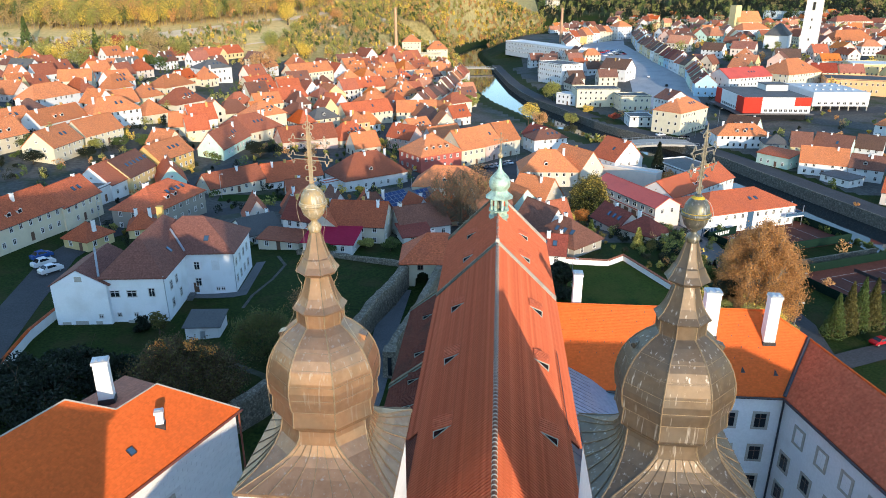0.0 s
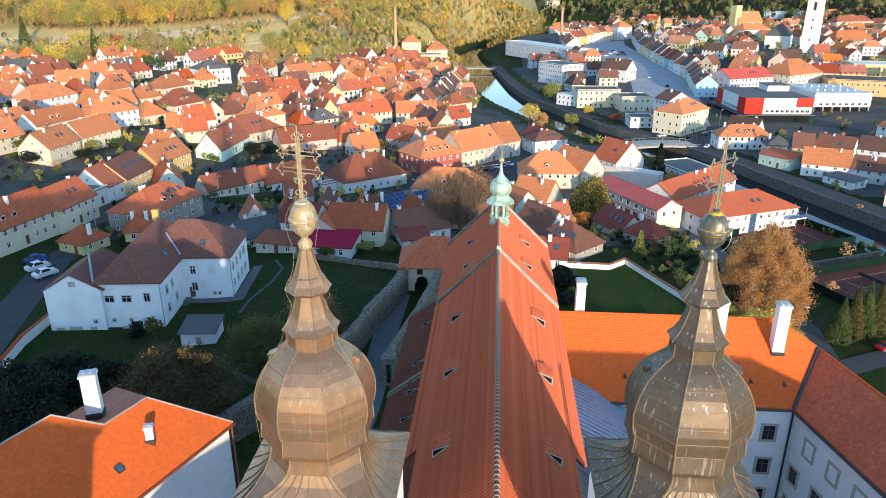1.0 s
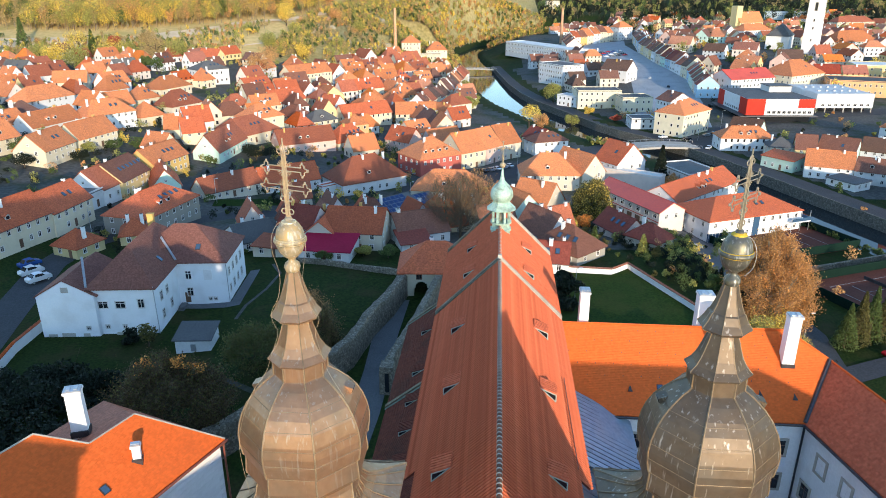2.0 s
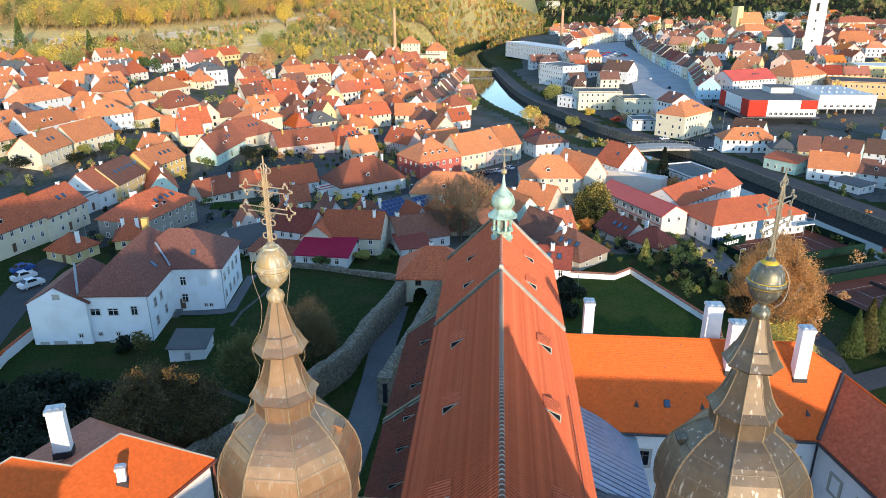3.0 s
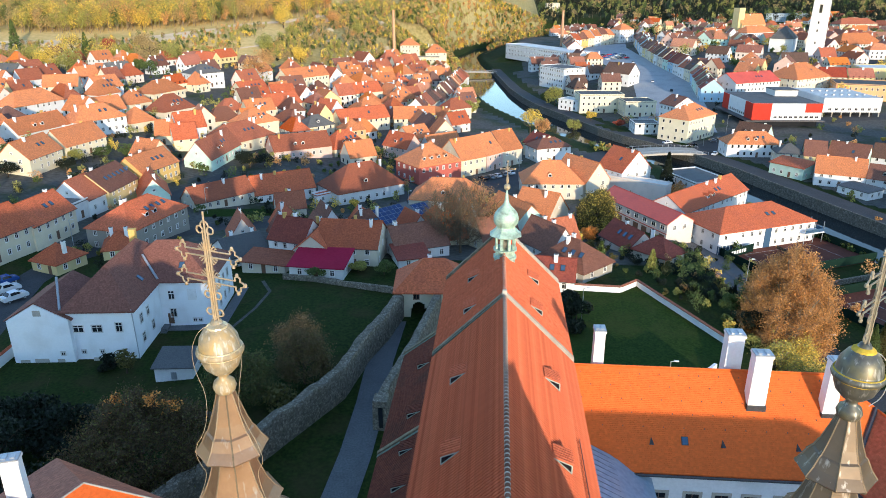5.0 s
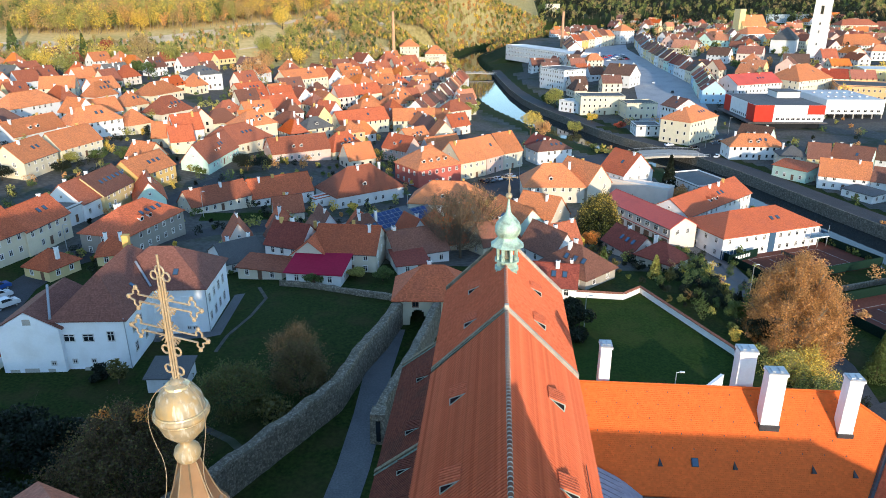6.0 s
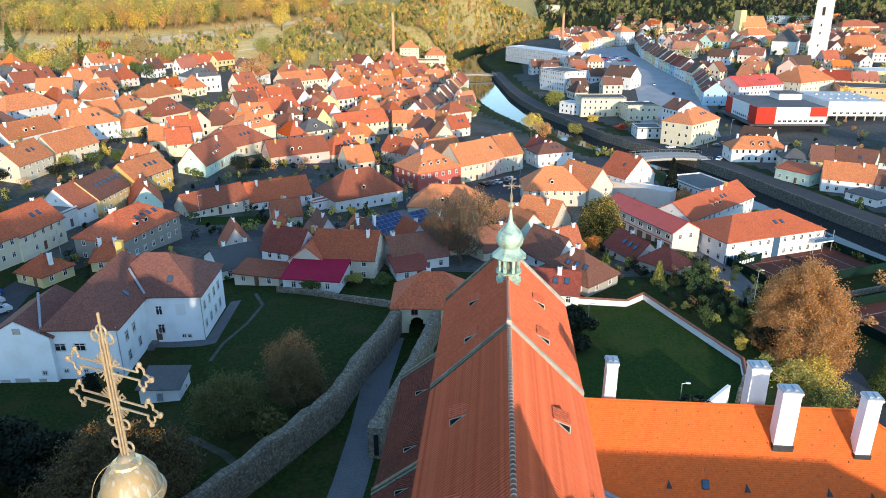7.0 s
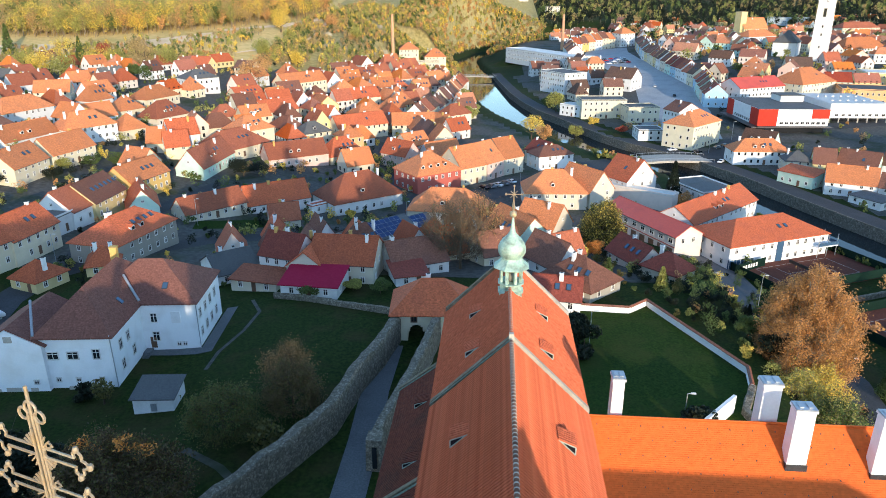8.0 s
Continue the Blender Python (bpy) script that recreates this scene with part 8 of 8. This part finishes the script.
for k, (leaf, n) in enumerate((("leaf_olive", 50), ("leaf_green", 90), ("leaf_yellow", 26), ("leaf_rust", 22), ("leaf_dark", 90))):
    shrubs("garden_hedges", n, (-190, -30, 150, 300), leaf, "low hedges and bushes in shaded gardens", 360 + k, 0.8, 0.15, 240)
    shrubs("garden_hedges", n // 2, (38, 66, 120, 190), leaf, "mixed bushes below the garden wall", 380 + k, 0.7, 0.11, 320)

shrubs("river_hedge", 170, (80, 125, 165, 245), "leaf_green", "clipped hedge along the river bank", 395, 0.45, 0.14, 260, lambda x, y: -14.5 < river_distance(x, y, True) < -11.5)
# mostly dark leaf colours stand in for the shade on these bushes
for k, (leaf, n) in enumerate((("leaf_dark", 70), ("leaf_moss", 40), ("leaf_green", 16), ("leaf_olive", 8))):
    shrubs("garden_bushes", n, (13, 52, 140, 190), leaf, "dense garden bushes between small houses, leaves darkened for shade", 410 + k, 0.55, 0.12, 300, lambda x, y: x > 41.5 - (y - 122) * 0.46 + 1.5)
conifer(48.7, 148.3, 7, 2.2, "leaf_dark", "dark thuja by the garden wall", n=2500, size=0.14, seed=64, z=-9)
conifer(51, 152, 6, 2.0, "leaf_dark", "dark thuja by the garden wall", n=2500, size=0.14, seed=65, z=-9)
bush(46.3, 146.2, 2.8, 2.8, "leaf_olive", "low yellow-green garden bush", n=2400, size=0.12, seed=66, z=-9)
for k, (leaf, n) in enumerate((("leaf_olive", 60), ("leaf_green", 50), ("leaf_yellow", 22), ("leaf_rust", 16))):
    shrubs("bank_shrubs", n, (-30, 130, 300, 640), leaf, "shrubs and small trees along the river banks", 430 + k, 0.9, 0.28, 170, lambda x, y: 9.5 < river_distance(x, y, True) < 11 and y > 330 or -22 < river_distance(x, y, True) < -11.5)
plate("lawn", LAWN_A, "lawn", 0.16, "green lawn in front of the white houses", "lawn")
wall_line("garden_wall", [(50, 175.5), (53, 163.5)], -13, -9.2, 0.4, "plaster", "short pale wall along the access road", "garden wall")
hut = thing("garden_shed", pose(45.5, 170, -11, 0, 0, 40), "small pale green garden shed", "shed")
Build().box(-4, 4, -1.5, 1.5, -1, 2.2).make("wall", ["wall_mint"], hut)
Build().slab([(-4.3, -1.8, 2.3), (4.3, -1.8, 2.3), (4.3, 1.8, 2.7), (-4.3, 1.8, 2.7)], 0.12).make("roof", ["roof_slate"], hut)

# ---- cars and street things ----
def car_mesh(paint):
    b = Build()
    side = [(-2.1, 0.35), (-2.15, 0.75), (-2.05, 0.95), (-1.5, 1.0), (-0.95, 1.42), (0.5, 1.46), (1.25, 1.02), (2.0, 0.9), (2.15, 0.7), (2.1, 0.35)]
    n = len(side)
    v = []
    for s in (-1, 1):
        for x, z in side:
            v.append((x, s * (0.88 if z < 1.1 else 0.7), z))
    f = [tuple(range(n)), tuple(range(2 * n - 1, n - 1, -1))]
    m_ = [0, 0]
    for k in range(n):
        f.append((k, n + k, n + (k + 1) % n, (k + 1) % n))
        m_.append(1 if k in (3, 5) else 0)
    b.add(v, f)
    b.i = m_
    return b.mesh("body", [paint, "glass_dark"])


for nm, c in {"paint_white": (0.75, 0.76, 0.78), "paint_red": (0.5, 0.02, 0.03), "paint_blue": (0.03, 0.09, 0.3), "paint_grey": (0.2, 0.21, 0.22), "paint_black": (0.015, 0.015, 0.018), "paint_teal": (0.02, 0.28, 0.2)}.items():
    m, nt, bsdf, nodes, links = node_mat(nm)
    bsdf.inputs["Base Color"].default_value, bsdf.inputs["Roughness"].default_value, bsdf.inputs["Metallic"].default_value = (*c, 1), 0.25, 0.2
    MATS[nm] = m
CARS = {}
WHEEL = Build().lathe([(0.2, -0.1), (0.31, -0.1), (0.33, 0), (0.31, 0.1), (0.2, 0.1)], 14).mesh("wheel", ["dark_metal"])
b = Build()
b.add([(-0.9, -0.895, 1.02), (0.9, -0.895, 1.02), (0.42, -0.72, 1.4), (-0.85, -0.72, 1.4), (-0.9, 0.895, 1.02), (0.9, 0.895, 1.02), (0.42, 0.72, 1.4), (-0.85, 0.72, 1.4)], [(0, 1, 2, 3), (7, 6, 5, 4)])
SIDEGLASS = b.mesh("side_window", ["glass_dark"])

RIM = Build().lathe([(0.02, -0.11), (0.2, -0.11), (0.2, 0.11), (0.02, 0.11)], 12).mesh("rim", ["galvanised"])


def car(x, y, turn, paint, scale=1.0):
    t = thing("car", place(x, y, float(ground(x, y)) + 0.16, turn), f"parked {paint.split('_')[1]} car on the asphalt", "car", "parked cars")
    if paint not in CARS:
        CARS[paint] = car_mesh(paint)
    s = Matrix.Diagonal((scale, scale, scale * (1.25 if scale > 1.05 else 1), 1))
    share("body", CARS[paint], t, s)
    share("side_window", SIDEGLASS, t, s)
    for wx in (-1.3, 1.32):
        for wy in (-0.8, 0.8):
            wheel = share("wheel", WHEEL, t, pose(wx * scale, wy * scale, 0.33, 90))
            share("rim", RIM, wheel, Matrix())
    return t


for x, y, turn, p, s in ((-101.5, 137, 60, "paint_white", 1.15), (-97.5, 133.5, 60, "paint_white", 1.15), (-104.5, 141, 60, "paint_blue", 1.1), (54.5, 185, 35, "paint_white", 1.0), (-13.5, 184, 25, "paint_white", 1.0),
                         (-17.5, 181, 25, "paint_black", 1.0), (-30.5, 259, 75, "paint_white", 1.0), (-35, 268, 100, "paint_black", 1.0), (-20, 257, 40, "paint_teal", 1.0), (-5, 263.5, 130, "paint_black", 1.0), (-2.5, 265.5, 130, "paint_grey", 1.0),
                         (0, 267.5, 130, "paint_white", 1.0), (2.5, 270, 130, "paint_grey", 1.0), (5, 272.5, 130, "paint_white", 1.0), (78.6, 130.3, 205, "paint_red", 1.0), (93, 312, 60, "paint_white", 1.0), (78, 334, 20, "paint_white", 1.0), (88, 330, 20, "paint_black", 1.0), (104, 344, 30, "paint_black", 1.0),
                         (100, 340, 10, "paint_grey", 1.0), (-103, 190, 85, "paint_blue", 1.0), (-118, 396, 40, "paint_white", 1.0), (-122, 392, 40, "paint_blue", 1.0), (104, 500, 80, "paint_white", 1.0), (98, 560, 80, "paint_grey", 1.0), (104, 575, 80, "paint_white", 1.0), (110, 470, 80, "paint_black", 1.0)):
    car(x, y, turn, p, s)
for k in range(16):
    car(88 + (k % 4) * 5, 600 + (k // 4) * 9, 20 + (k * 37 % 9), ("paint_white", "paint_grey", "paint_black", "paint_red", "paint_blue")[k % 5])


def street_lamp(x, y, h, z=None):
    t = thing("street_lamp", place(x, y, z), "slim grey street lamp post", "street lamp", "street lamps")
    Build().tube([(0, 0, -0.3), (0, 0, h)], 0.07, 6).make("post", ["galvanised"], t)
    Build().tube([(0, 0, h), (0.9, 0, h + 0.15)], 0.045, 5).make("arm", ["galvanised"], t)
    Build().box(0.5, 1.15, -0.15, 0.15, h + 0.05, h + 0.2).make("head", ["frame_white"], t)


for x, y, h in ((60, 170, 8), (-86, 203, 8), (-54, 207, 7), (15.8, 128.5, 7.2), (26.6, 107, 5), (-102, 162, 8), (-28, 222, 7), (8, 262, 8), (70, 150, 7), (64, 136, 6), (93, 330, 9), (112, 360, 9), (-34, 300, 7), (-96, 112, 8)):
    street_lamp(x, y, h)
for k in range(7):
    b = Build()
    b.box(-0.3, 0.3, -2.2, 2.2, 0, 0.01)
    tagged(b.make("zebra_stripe", ["white_line"], at=pose(-16 + k * 0.85, 246.5 + k * 0.75, float(ground(-16 + k * 0.85, 246.5 + k * 0.75)) + 0.2, 0, 0, -48)), "white painted zebra crossing stripe on asphalt", "road marking", "zebra crossing")
# solar panels on the pale houses
b = Build()
b.box(-0.8, 0.8, -0.77, 0.77, 0, 0.04, 0)
b.box(-0.77, 0.77, -0.74, 0.74, 0.02, 0.05, 1)
pn = b.mesh("solar_panel", ["galvanised", "solar"])
for x, y, turn, half, cols, shift, label in ((-33.5, 199.5, 47, 6.25, 9, -0.4, "rows of dark blue solar panels on a roof"), (-24.2, 209.2, 44, 6.0, 4, -0.3, "smaller block of blue solar panels on a roof")):
    array = thing("solar_array", pose(x, y, float(ground(x, y)), 0, 0, turn), label, "solar panels")
    for i in range(cols):
        for j in range(4):
            u = 0.13 + j * 0.235
            share("solar_panel", pn, array, pose((i - (cols - 1) / 2) * 1.66 + shift, -half * (1 - u), 3.2 + 3.0 * u + 0.12, math.degrees(math.atan2(3.0, half))))
